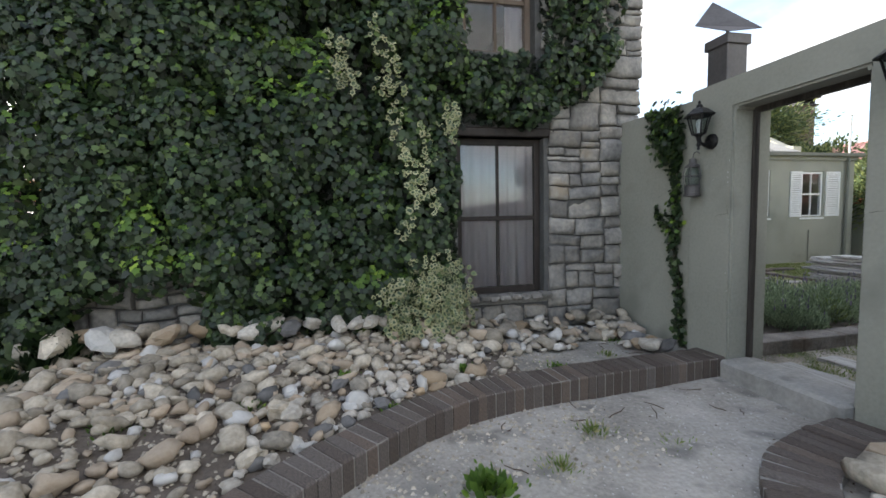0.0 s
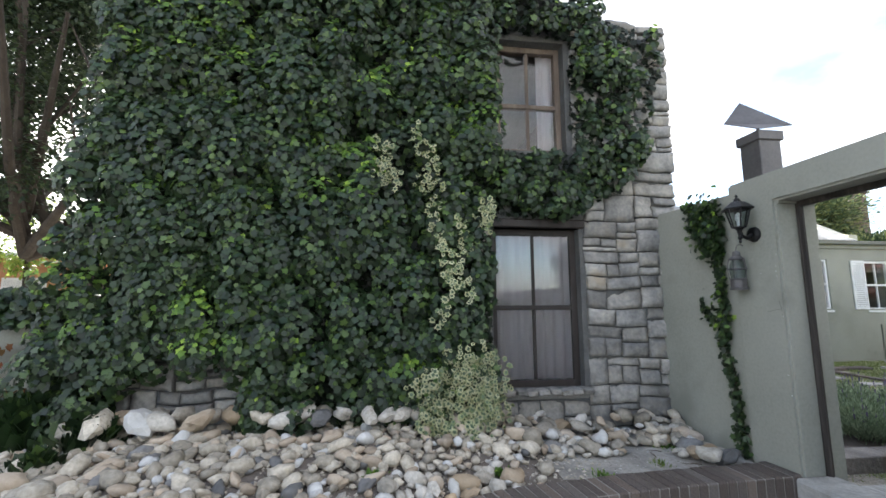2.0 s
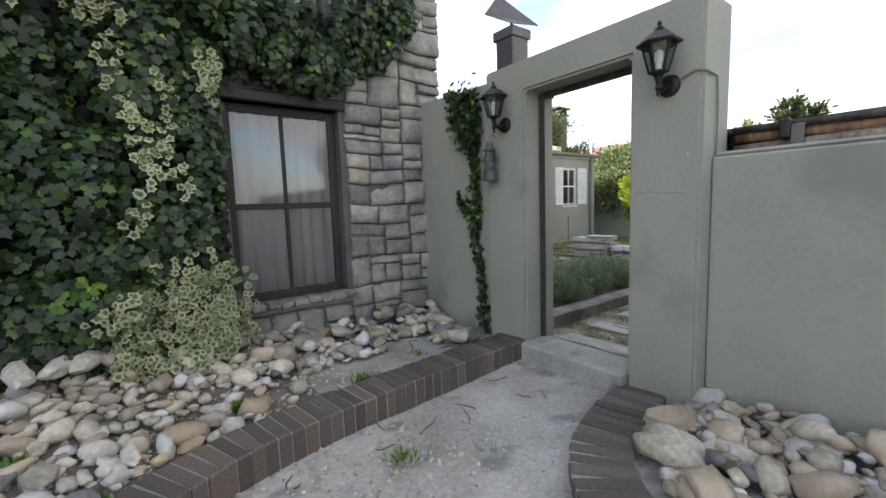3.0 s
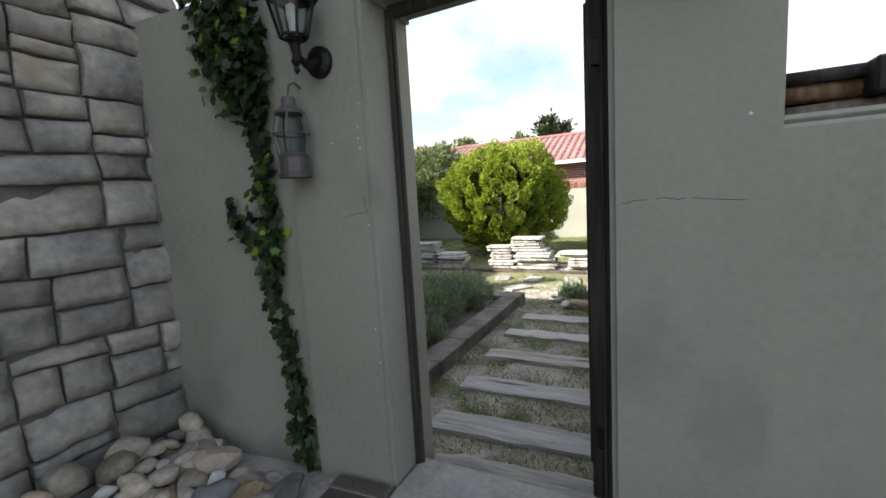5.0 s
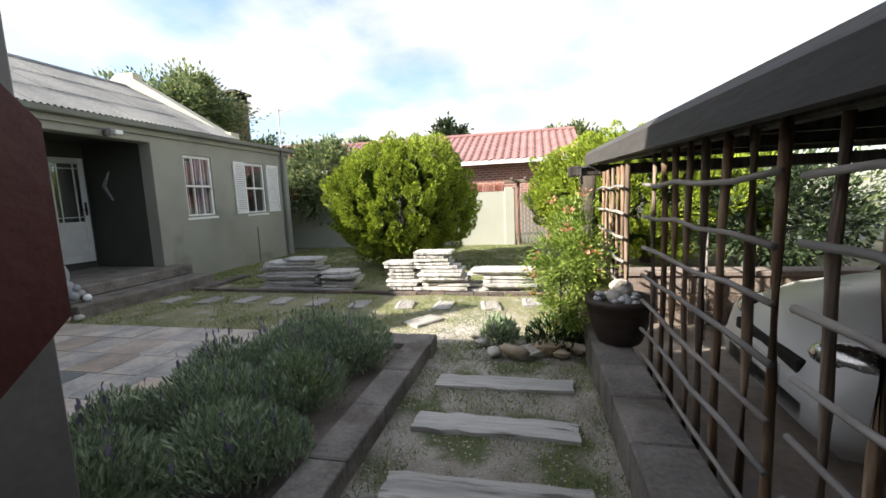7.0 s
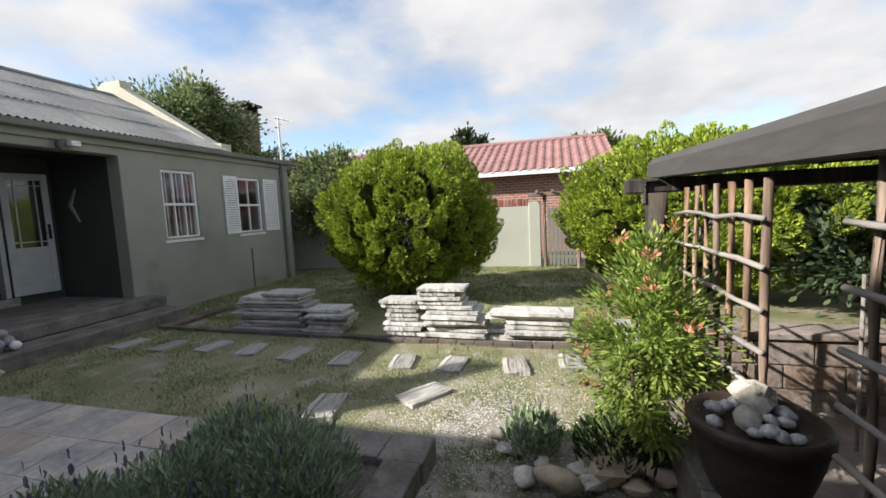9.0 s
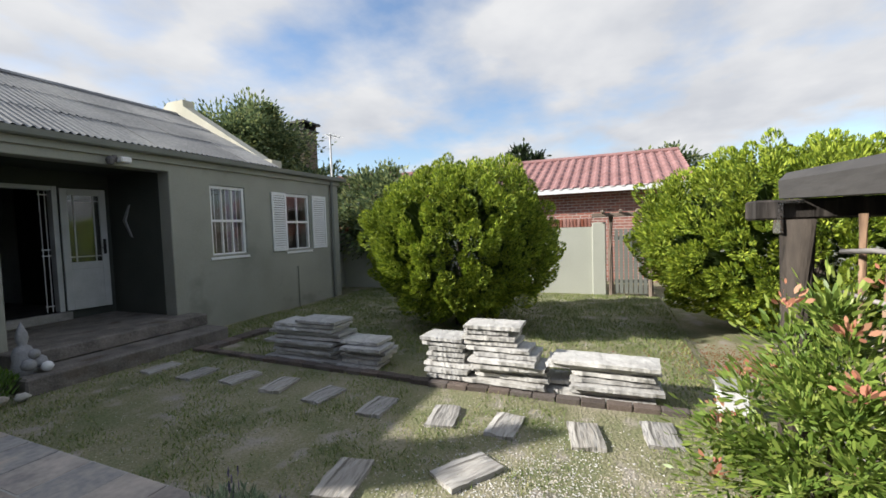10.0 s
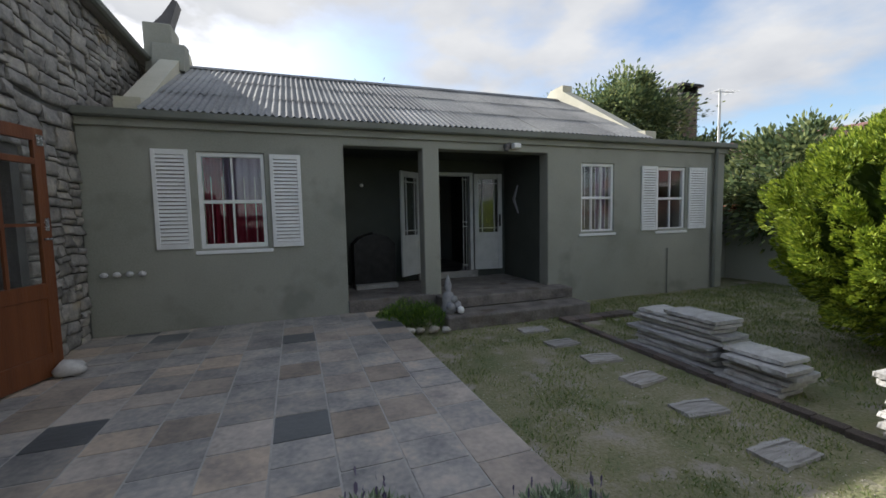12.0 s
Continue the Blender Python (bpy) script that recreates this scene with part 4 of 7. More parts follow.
bmesh.ops.recalc_face_normals(bm, faces=bm.faces[:])
part("cement", bm, CONCRETE, kerb2)
for p, d in line2:
    piece("brick", brick_mesh, kerb2, Matrix.Translation((p.x, p.y, 0.165 + r.uniform(-0.006, 0.006))) @ Matrix.Rotation(math.atan2(d.y, d.x) + r.uniform(-0.03, 0.03), 4, "Z") @ Matrix.Diagonal((0.068, 0.29, 0.12, 1)))

# ---- river stones ----
rock_sets = []
for mat, share in ((ROCK, 0.66), (ROCK_WARM, 0.20), (ROCK_PALE, 0.10), (ROCK_DARK, 0.04)):
    rock_sets.append(([mesh_from(pebble(k + 11 * len(rock_sets), 0.17 + 0.05 * (k % 3)), "stone", mat, k % 3 != 1) for k in range(6)], share))


def rock_mesh(r):
    q = r.random()
    for ms, share in rock_sets:
        if q < share:
            return r.choice(ms)
        q -= share
    return rock_sets[0][0][0]


loose = {}


def rock_field(count, spot, size, seed, label, group, lift=0.25, single=lambda x, y: True):
    """Loose rounded stones, larger ones kept apart, each a thing lying on the ground."""
    r = random.Random(seed)
    placed, made, tries = [], 0, 0
    while made < count and tries < count * 40:
        tries += 1
        x, y, top = spot(r)
        s = size(r)
        if top is None or any((x - a) ** 2 + (y - b) ** 2 < (0.36 * (s + c)) ** 2 for a, b, c in placed[-400:]):
            continue
        placed.append((x, y, s))
        z = ground_height(x, y) + s * lift + top
        mesh = rock_mesh(r)
        place = Matrix.Translation((x, y, z)) @ Euler((r.uniform(-0.5, 0.5), r.uniform(-0.5, 0.5), r.uniform(0, 6.28))).to_matrix().to_4x4() @ Matrix.Diagonal((s * r.uniform(0.9, 1.35), s * r.uniform(0.8, 1.1), s * r.uniform(0.75, 1.05), 1))
        made += 1
        if single(x, y):
            o = new("river_stone", mesh)
            o.matrix_basis = place
            tagged(o, label, "stone", group)
        else:
            loose.setdefault(mesh.materials[0].name, []).append((mesh, place))


def in_bed(r):
    x = r.uniform(-3.2, 1.9)
    y = r.uniform(1.2, 4.72)
    b = behind_kerb(x, y)
    dens = 1.0 if x < 0.9 else max(0.0, 1.0 - (x - 0.9) / 0.9) * (1.0 if y > 3.9 else 0.5)
    return (x, y, 0.0) if b > 0.19 and r.random() < dens and x + y > 1.1 else (x, y, None)


def by_wall(r):
    x = r.uniform(0.9, 3.1)
    near = r.random() ** 1.7
    y = 4.70 - near * (0.55 if x < 2.3 else 0.34)
    return (x, y, 0.17 * (1 - near) * r.random())


def corner_spot(r):
    near = r.random()
    return (r.uniform(2.72, 3.10), 4.66 - 0.75 * near, 0.13 * (1 - near) * r.random())


rock_field(1450, in_bed, lambda r: r.choice((0.045, 0.06, 0.075, 0.085, 0.10, 0.14)) * r.uniform(0.8, 1.15), 21, "rounded grey-brown river stone lying in the bed", "river stones in the curved bed", 0.28, lambda x, y: -0.25 < x < 1.3 and y < 3.95 and behind_kerb(x, y) < 0.62)
rock_field(190, by_wall, lambda r: r.choice((0.06, 0.08, 0.10, 0.14, 0.17)) * r.uniform(0.85, 1.15), 22, "rounded pale river stone heaped against the stone wall", "river stones along the wall", 0.4, lambda x, y: 1.7 < x < 2.5)
rock_field(30, corner_spot, lambda r: r.choice((0.08, 0.12, 0.16, 0.20)) * r.uniform(0.85, 1.15), 23, "angular pale stone heaped in the wall corner", "stones in the wall corner", 0.4)
rock_field(26, lambda r: (r.uniform(-2.2, 0.6), 4.62 - 0.25 * r.random(), 0.1), lambda r: r.uniform(0.14, 0.24), 24, "large rounded stone under the ivy", "stones under the ivy", 0.35)


def right_bed(r):
    x = 2.35 + 0.95 * r.random()
    y = 2.35 - 3.2 * r.random() ** 1.3
    edge = 2.42 - max(0, 2.9 - x) * 0.55
    inside = x > 2.42 + 0.1 * (2.2 - y) * 0 and y < edge - 0.12
    d = min(edge - y, x - 2.3, 0.5)
    return (x, y, max(0, 0.26 * d) * r.random() + 0.03) if inside else (x, y, None)


rock_field(860, right_bed, lambda r: r.choice((0.04, 0.05, 0.06, 0.075, 0.09, 0.12, 0.16)) * r.uniform(0.8, 1.1), 25, "rounded tan river stone heaped inside the brick edging", "river stones heaped by the low wall", 0.4, lambda x, y: y > 2.0)
# stones too many to count, one mesh for each kind of stone
for name, rows in loose.items():
    vs, fs, base_i = [], [], 0
    for mesh, place in rows:
        n = len(mesh.vertices)
        co = np.empty(n * 3); mesh.vertices.foreach_get("co", co)
        m4 = np.array(place)
        vs.append(co.reshape(-1, 3) @ m4[:3, :3].T + m4[:3, 3])
        tri = np.empty(len(mesh.polygons) * 3, dtype=np.int32); mesh.polygons.foreach_get("vertices", tri)
        fs.append(tri.reshape(-1, 3) + base_i); base_i += n
    me = bpy.data.meshes.new("loose_stones")
    me.from_pydata(np.concatenate(vs).tolist(), [], np.concatenate(fs).tolist())
    me.materials.append(bpy.data.materials[name])
    me.polygons.foreach_set("use_smooth", [True] * len(me.polygons))
    tagged(new("loose_stones", me), "mixed small river stones covering the bed", "stones", kind="stuff")
# a bigger one at the front of that heap
for x, y, s, mesh in ((2.93, 2.24, 0.20, rock_sets[1][0][1]), (2.64, 2.12, 0.24, rock_sets[0][0][2]), (3.08, 1.72, 0.23, rock_sets[0][0][4]), (2.80, 1.92, 0.22, rock_sets[0][0][3]), (2.47, 1.96, 0.17, rock_sets[1][0][3]), (3.12, 2.12, 0.20, rock_sets[0][0][0])):
    o = new("boulder", mesh)
    o.matrix_basis = Matrix.Translation((x, y, 0.15 + s * 0.42)) @ Matrix.Rotation(x * 3, 4, "Z") @ Matrix.Diagonal((s * 1.2, s, s * 0.9, 1))
    tagged(o, "large smooth grey-tan boulder on the stone heap", "boulder", "boulders on the heap")

# ---- ivy on the tower ----
TOPLINE = [(-2.5, 1.6), (-2.32, 2.9), (-2.22, 4.3), (-2.12, 5.25), (-1.7, 5.25), (-0.95, 5.45), (-0.72, 5.45), (-0.58, 5.78), (0.1, 5.85), (0.6, 5.82), (1.0, 5.72), (1.25, 5.52), (1.7, 5.2), (2.05, 5.14), (2.5, 4.72), (3.3, 4.52)]
xs_, zs_ = zip(*TOPLINE)


def ivy_cover(x, z):
    """True where ivy covers the front."""
    n = noise.noise(Vector((x * 1.4, z * 1.4, 5))) * 0.22 + noise.noise(Vector((x * 4, z * 4, 9))) * 0.10
    if z > np.interp(x, xs_, zs_) + n * 0.8 or x < -2.42 + n:
        return False
    if 1.33 < x < 2.33 and 0.5 < z < 2.32:
        return False
    if 1.42 < x < 2.24 and 3.06 < z < 4.40:
        return False
    if z < 0.36:
        return False
    if x < -0.80 and z < 1.02 + n * 0.7 and x > -2.0:
        return False
    if x > 1.40 + n * 0.3 and z < 2.33 + n * 0.35:
        return False
    edge = np.interp(z, (2.35, 2.5, 2.7, 2.95, 3.5, 4.0, 4.6), (2.15, 2.4, 2.75, 3.0, 3.05, 3.2, 3.3)) + n * 0.8
    if x > edge and z < 4.65:
        return False
    if x > 2.5 and z > 3.0:
        return noise.noise(Vector((x * 4.5, z * 4.5, 2))) > -0.18 - 0.5 * (3.0 - x)
    return True


def ivy_depth(x, z):
    base = 0.12 + 0.16 * (noise.noise(Vector((x * 1.1, z * 1.1, 1))) + 0.5) + 0.15 * noise.noise(Vector((x * 4.2, z * 2.8, 7))) + 0.07 * noise.noise(Vector((x * 9.0, z * 7.0, 3)))
    if x > 1.25:
        base *= 0.5
    return max(0.05, base + (0.08 if z > 4.9 else 0))


# a thin layer on the wall, coloured dark as shaded gaps, and over it tufts of leaves that hang out and droop
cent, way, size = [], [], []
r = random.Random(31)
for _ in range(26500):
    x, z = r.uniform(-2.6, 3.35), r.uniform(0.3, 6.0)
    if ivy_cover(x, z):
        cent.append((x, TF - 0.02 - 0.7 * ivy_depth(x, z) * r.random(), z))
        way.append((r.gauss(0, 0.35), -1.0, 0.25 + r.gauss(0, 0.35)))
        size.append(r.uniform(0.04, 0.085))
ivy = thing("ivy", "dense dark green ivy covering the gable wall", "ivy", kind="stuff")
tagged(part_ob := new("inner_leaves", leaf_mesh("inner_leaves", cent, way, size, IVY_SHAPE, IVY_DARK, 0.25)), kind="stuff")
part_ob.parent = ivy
FRESH_SPOTS = [(0.05, 1.95, 0.3), (-0.9, 3.3, 0.45), (0.3, 3.4, 0.4), (-0.35, 2.9, 0.25), (0.5, 4.6, 0.5), (-1.6, 2.6, 0.3), (-0.6, 5.0, 0.4), (2.6, 4.1, 0.4), (-1.4, 1.5, 0.25)]
sets = {"outer_leaves": ([], [], []), "fresh_leaves": ([], [], [])}
for _ in range(1900):
    x, z = r.uniform(-2.55, 3.3), r.uniform(0.3, 6.0)
    if not ivy_cover(x, z):
        continue
    d = ivy_depth(x, z)
    thin = 0.6 if x > 1.25 else 1.0
    rad = r.choice((0.07, 0.10, 0.13, 0.17, 0.21)) * thin
    bright = max((1 - ((x - a) ** 2 + (z - b) ** 2) / q ** 2 for a, b, q in FRESH_SPOTS), default=0)
    lively = 0.5 * max(0, bright) + noise.noise(Vector((x * 1.3, 3.0, z * 0.9))) + r.gauss(0, 0.16)
    droop = r.uniform(1.0, 1.9)
    for _ in range(int(14 + rad * rad * 2100)):
        a, q = r.uniform(0, 6.283), math.sqrt(r.random())
        u, v = q * math.cos(a), q * math.sin(a)
        h = math.sqrt(max(0.0, 1 - q * q))
        px, pz = x + u * rad, z + v * rad * droop - 0.25 * rad * (droop - 1)
        if pz < 0.3 or (px > 1.30 and not ivy_cover(px, pz)):
            continue
        tip = v > 0.15 and lively > 0.24 and r.random() < 0.8 or r.random() < 0.015
        c_, w_, s_ = sets["fresh_leaves" if tip else "outer_leaves"]
        c_.append((px, TF - 0.03 - 0.75 * d - rad * 1.35 * h * (1 if v > -0.4 else 0.8) + r.gauss(0, 0.012), pz))
        w_.append((u * 1.0 + r.gauss(0, 0.28), -0.35 - h * 0.8, 0.25 + v * 1.0 + r.gauss(0, 0.28)))
        s_.append(r.uniform(0.035, 0.08) * (0.85 if tip else 1.0))
for nm, mat in (("outer_leaves", IVY), ("fresh_leaves", IVY_FRESH)):
    o = new(nm, leaf_mesh(nm, *sets[nm], IVY_SHAPE, mat, 0.25))
    o.parent = ivy
    tagged(o, kind="stuff")

# pale variegated creeper falling beside the window
cent, way, size = [], [], []
STRANDS = [[(0.55, 3.05), (0.72, 2.75), (0.62, 2.45), (0.78, 2.62)], [(0.22, 2.95), (0.30, 2.7), (0.36, 2.55)], [(0.95, 2.30), (1.02, 2.0), (0.88, 1.75), (1.15, 1.55)], [(0.72, 2.35), (0.78, 2.0), (0.85, 1.6), (0.72, 1.3)], [(1.0, 1.1), (0.95, 0.8), (1.2, 0.55), (0.9, 0.42)], [(1.15, 1.0), (1.2, 0.7), (1.0, 0.45)], [(1.22, 2.45), (1.24, 2.2)], [(0.7, 0.9), (0.8, 0.6), (0.7, 0.42)]]
for st in STRANDS:
    for _ in range(300 if st[0][1] < 1.3 else 65):
        k = r.random() * (len(st) - 1)
        i = min(int(k), len(st) - 2); u = k - i
        x = st[i][0] * (1 - u) + st[i + 1][0] * u + r.gauss(0, 0.045 if st[0][1] > 1.3 else 0.10)
        z = st[i][1] * (1 - u) + st[i + 1][1] * u + r.gauss(0, 0.06)
        cent.append((x, TF - 0.27 - ivy_depth(x, z) - (0.25 * max(0, 1.0 - z) * r.random()), max(0.3, z)))
        way.append((r.gauss(0, 0.45), -1, 0.4 + r.gauss(0, 0.4)))
        size.append(r.uniform(0.035, 0.066))
o = new("variegated_creeper", leaf_mesh("variegated_creeper", cent, way, size, IVY_SHAPE, IVY_PALE, 0.25))
tagged(o, "cream and green variegated creeper hanging beside the window", "creeper", kind="stuff")
inner = [Vector(c) + Vector(w).normalized() * 0.005 for c, w in zip(cent, way)]
centres = new("leaf_centres", leaf_mesh("leaf_centres", [tuple(c) for c in inner], way, [0.52 * k for k in size], IVY_SHAPE, IVY_CENTRE, 0.25))
centres.parent = o
tagged(centres, "grey-green centres of the variegated leaves", kind="stuff")


def leaf_thing(name, label, category, cent, way, size, shape, mat, curl=0.25, ups=None, parent=None):
    o = new(name, leaf_mesh(name, cent, way, size, shape, mat, curl, ups))
    tagged(o, label, category, kind="stuff")
    if parent:
        o.parent = parent
    return o


def strand_leaves(points, count, spread, out, smin, smax, r, facing=(-1, 0, 0.4)):
    c, w, s = [], [], []
    for _ in range(count):
        k = r.random() * (len(points) - 1)
        i = min(int(k), len(points) - 2); u = k - i
        p = Vector(points[i]).lerp(Vector(points[i + 1]), u)
        wd = spread[i] * (1 - u) + spread[i + 1] * u
        c.append((p.x + out[0] * r.random(), p.y + max(-1.5, min(1.5, r.gauss(0, 1))) * wd + out[1] * r.random(), p.z + r.gauss(0, 0.05)))
        w.append((facing[0] + r.gauss(0, 0.4), facing[1] + r.gauss(0, 0.4), facing[2] + r.gauss(0, 0.4)))
        s.append(r.uniform(smin, smax))
    return c, w, s


vine = thing("wall_vine", "green ivy vine climbing the plastered wall by the gate", "vine")
on_wall = lambda y, z: (beside_x(y) - 0.012, y, z)
c, w, s = strand_leaves([on_wall(*p) for p in ((4.02, 0.28), (4.02, 0.5), (4.05, 0.9), (4.11, 1.15), (4.09, 1.32), (4.085, 1.58), (4.08, 1.85), (4.15, 2.05))], 470, [0.07, 0.03, 0.025, 0.04, 0.045, 0.03, 0.035, 0.06], (-0.05, 0, 0), 0.03, 0.06, r)
c2, w2, s2 = strand_leaves([on_wall(*p) for p in ((4.11, 1.22), (4.20, 1.33), (4.27, 1.42), (4.30, 1.48))], 60, [0.03, 0.025, 0.02, 0.015], (-0.04, 0, 0), 0.03, 0.06, r)
c3, w3, s3 = strand_leaves([on_wall(*p) for p in ((4.12, 1.95), (4.19, 2.15), (4.22, 2.42))], 520, [0.06, 0.12, 0.13], (-0.09, 0, 0), 0.035, 0.07, r)
leaf_thing("vine_leaves", "", "", c + c2 + c3, w + w2 + w3, s + s2 + s3, IVY_SHAPE, IVY, parent=vine)
c, w, s = strand_leaves([on_wall(*p) for p in ((4.06, 1.3), (4.09, 1.9), (4.2, 2.2), (4.2, 2.45))], 70, [0.04, 0.05, 0.12, 0.13], (-0.1, 0, 0), 0.03, 0.055, r)
leaf_thing("fresh_vine_leaves", "", "", c, w, s, IVY_SHAPE, IVY_FRESH, parent=vine)
bm = bmesh.new()
tube(bm, [on_wall(*p) for p in ((4.02, 0.2), (4.02, 0.5), (4.05, 0.9), (4.11, 1.15), (4.09, 1.32), (4.085, 1.58), (4.08, 1.85), (4.17, 2.2))], [0.012, 0.011, 0.010, 0.009, 0.009, 0.008, 0.007, 0.005], 6)
part("stem", bm, BARK, vine)
# ivy hanging over the left wall, and a rusty creeper on it
c, w, s = [], [], []
for _ in range(4000):
    x = r.uniform(-3.3, -2.0); z = r.uniform(0.25, 1.62)
    lim = 1.62 + 0.10 * noise.noise(Vector((x * 3, 0, 0)))
    if z > lim or (x < -2.66 + 0.2 * noise.noise(Vector((z * 3, 1, 0))) and z < 1.30) or x < -3.1:
        continue
    c.append((x, 4.88 - 0.22 * r.random(), z)); w.append((r.gauss(0, 0.4), -1, 0.5 + r.gauss(0, 0.4))); s.append(r.uniform(0.05, 0.11))
leaf_thing("wall_ivy", "dark green ivy draped over the boundary wall", "ivy", c, w, s, IVY_SHAPE, IVY)
c, w, s = [], [], []
for x0, top in ((-2.98, 1.15), (-2.34, 0.95), (-2.74, 0.8)):
    for _ in range(150):
        z = r.uniform(0.2, top)
        c.append((x0 + r.gauss(0, 0.06) + 0.08 * math.sin(z * 5), 4.86 - 0.12 * r.random(), z)); w.append((r.gauss(0, 0.5), -1, r.gauss(0, 0.5))); s.append(r.uniform(0.04, 0.08))
leaf_thing("rusty_creeper", "rust-brown withered creeper on the boundary wall", "creeper", c, w, s, IVY_SHAPE, IVY_RUST)


def weed(x, y, spread, count, tall, seed, mat=GRASS, name="weed", label="small green weed growing in the sand", z=None):
    r = random.Random(seed)
    c, w, s, u = [], [], [], []
    for _ in range(count):
        a = r.uniform(0, 6.28); d = abs(r.gauss(0, spread * 0.5))
        px, py = x + d * math.cos(a), y + d * math.sin(a)
        h = tall * r.uniform(0.5, 1.0) * max(0.25, 1 - d / (spread * 1.6))
        c.append((px, py, (ground_height(px, py) if z is None else z) + h * 0.45))
        lean = Vector((math.cos(a) * 0.6 + r.gauss(0, 0.3), math.sin(a) * 0.6 + r.gauss(0, 0.3), 1)).normalized()
        side = lean.cross(Vector((r.gauss(0, 1), r.gauss(0, 1), r.gauss(0, 0.3)))).normalized()
        w.append(tuple(side)); s.append(h); u.append(tuple(-lean))
    n = np.asarray(w); up = np.asarray(u) * 40
    return tagged(new(name, leaf_mesh_up(name, c, n, s, NARROW if mat is GRASS else OVAL, mat, u)), label, "weed", "weeds in the yard", "stuff")


def leaf_mesh_up(name, centres, ways, sizes, outline, mat, ups):
    """Leaves or blades whose long side follows the given directions."""
    c = np.asarray(centres, float); b = -np.asarray(ups, float); s = np.asarray(sizes, float)[:, None, None]
    b /= np.maximum(np.linalg.norm(b, axis=1, keepdims=True), 1e-6)
    a = np.cross(b, np.asarray(ways, float)); a /= np.maximum(np.linalg.norm(a, axis=1, keepdims=True), 1e-6)
    o = np.asarray(outline, float); k = len(o); count = len(c)
    pts = c[:, None, :] + s * (b[:, None, :] * o[None, :, 0, None] + a[:, None, :] * o[None, :, 1, None])
    me = bpy.data.meshes.new(name)
    me.vertices.add(count * k); me.vertices.foreach_set("co", pts.ravel())
    me.loops.add(count * k); me.loops.foreach_set("vertex_index", np.arange(count * k, dtype=np.int32))
    me.polygons.add(count)
    me.polygons.foreach_set("loop_start", np.arange(count, dtype=np.int32) * k)
    me.polygons.foreach_set("loop_total", np.full(count, k, dtype=np.int32))
    me.materials.append(mat)
    me.update(calc_edges=True)
    return me


for k, (x, y, sp, n, h) in enumerate(((0.95, 2.62, 0.14, 160, 0.13), (1.38, 2.72, 0.13, 120, 0.07), (1.72, 2.98, 0.16, 110, 0.08), (0.62, 2.45, 0.10, 70, 0.06), (2.1, 2.75, 0.2, 60, 0.05), (1.9, 3.78, 0.16, 160, 0.06), (2.45, 3.95, 0.12, 80, 0.06), (2.75, 4.35, 0.09, 120, 0.09), (0.55, 3.35, 0.10, 90, 0.07), (-0.3, 3.4, 0.12, 90, 0.07), (-0.9, 3.2, 0.12, 90, 0.07), (1.15, 3.85, 0.1, 90, 0.07), (0.25, 3.75, 0.1, 70, 0.07), (0.2, 3.0, 0.08, 50, 0.06))):
    weed(x, y, sp * 1.3, n, h, 60 + k, IVY_FRESH if k in (0, 5, 7, 8, 9, 10, 11, 12, 13) else GRASS)

# loose shrubbery at the foot of the boundary wall
for k, (x, y, sp, n, h) in enumerate(((-2.45, 4.5, 0.35, 500, 0.5), (-2.0, 4.45, 0.3, 320, 0.4), (-1.9, 3.9, 0.22, 160, 0.22))):
    weed(x, y, sp, n, h, 90 + k, IVY, "undergrowth", "dark green undergrowth at the foot of the boundary wall")


# ---- wall lanterns by the gate ----
def wall_lantern(y, z):
    """A black carriage lantern on an arm: plate, arm, cage bars, roof, panes, bulb."""
    t = thing("wall_lantern", "black iron carriage lantern with clear panes on the gate wall", "lantern", "lanterns beside the gate", at=pose(GX0, y, z))
    bm = lathe(bmesh.new(), [(0.0, 0.0), (0.062, 0.004), (0.058, 0.018), (0.035, 0.028), (0.0, 0.032)], 16)
    bmesh.ops.rotate(bm, verts=bm.verts[:], cent=(0, 0, 0), matrix=Matrix.Rotation(radians(-90), 3, "Y"))
    part("wall_plate", bm, IRON, t)
    part("arm", tube(bmesh.new(), [(-0.02, 0, 0), (-0.07, 0, -0.03), (-0.115, 0, -0.01), (-0.13, 0, 0.05)], [0.014, 0.016, 0.014, 0.012], 8), IRON, t)
    part("finial", lathe(bmesh.new(), [(0.0, -0.075), (0.012, -0.06), (0.008, -0.045), (0.018, -0.03), (0.01, -0.01), (0.02, 0.03), (0.035, 0.05)], 10, (-0.13, 0)), IRON, t)
    cx = -0.13
    n = 6
    ring = lambda rr, zz: [Vector((cx + rr * math.cos(2 * math.pi * k / n), rr * math.sin(2 * math.pi * k / n), zz)) for k in range(n)]
    lo, hi = ring(0.048, 0.055), ring(0.085, 0.20)
    bm = bmesh.new()
    for a, b in zip(lo, hi):
        tube(bm, [a, b], 0.006, 5)
    for rg in (lo, hi):
        for k in range(n):
            tube(bm, [rg[k], rg[(k + 1) % n]], 0.006, 5)
    part("cage", bm, IRON, t)
    bm = bmesh.new()
    for k in range(n):
        a, b, c, d = lo[k], lo[(k + 1) % n], hi[(k + 1) % n], hi[k]
        bm.faces.new([bm.verts.new(p) for p in (a, b, c, d)])
    bmesh.ops.solidify(bm, geom=bm.faces[:], thickness=0.002)
    no_shadow(part("panes", bm, LAMP_GLASS, t))
    part("lamp_roof", lathe(bmesh.new(), [(0.112, 0.195), (0.115, 0.205), (0.055, 0.255), (0.03, 0.262), (0.022, 0.285), (0.008, 0.295), (0.012, 0.31), (0.0, 0.325)], 6, (cx, 0)), IRON, t)
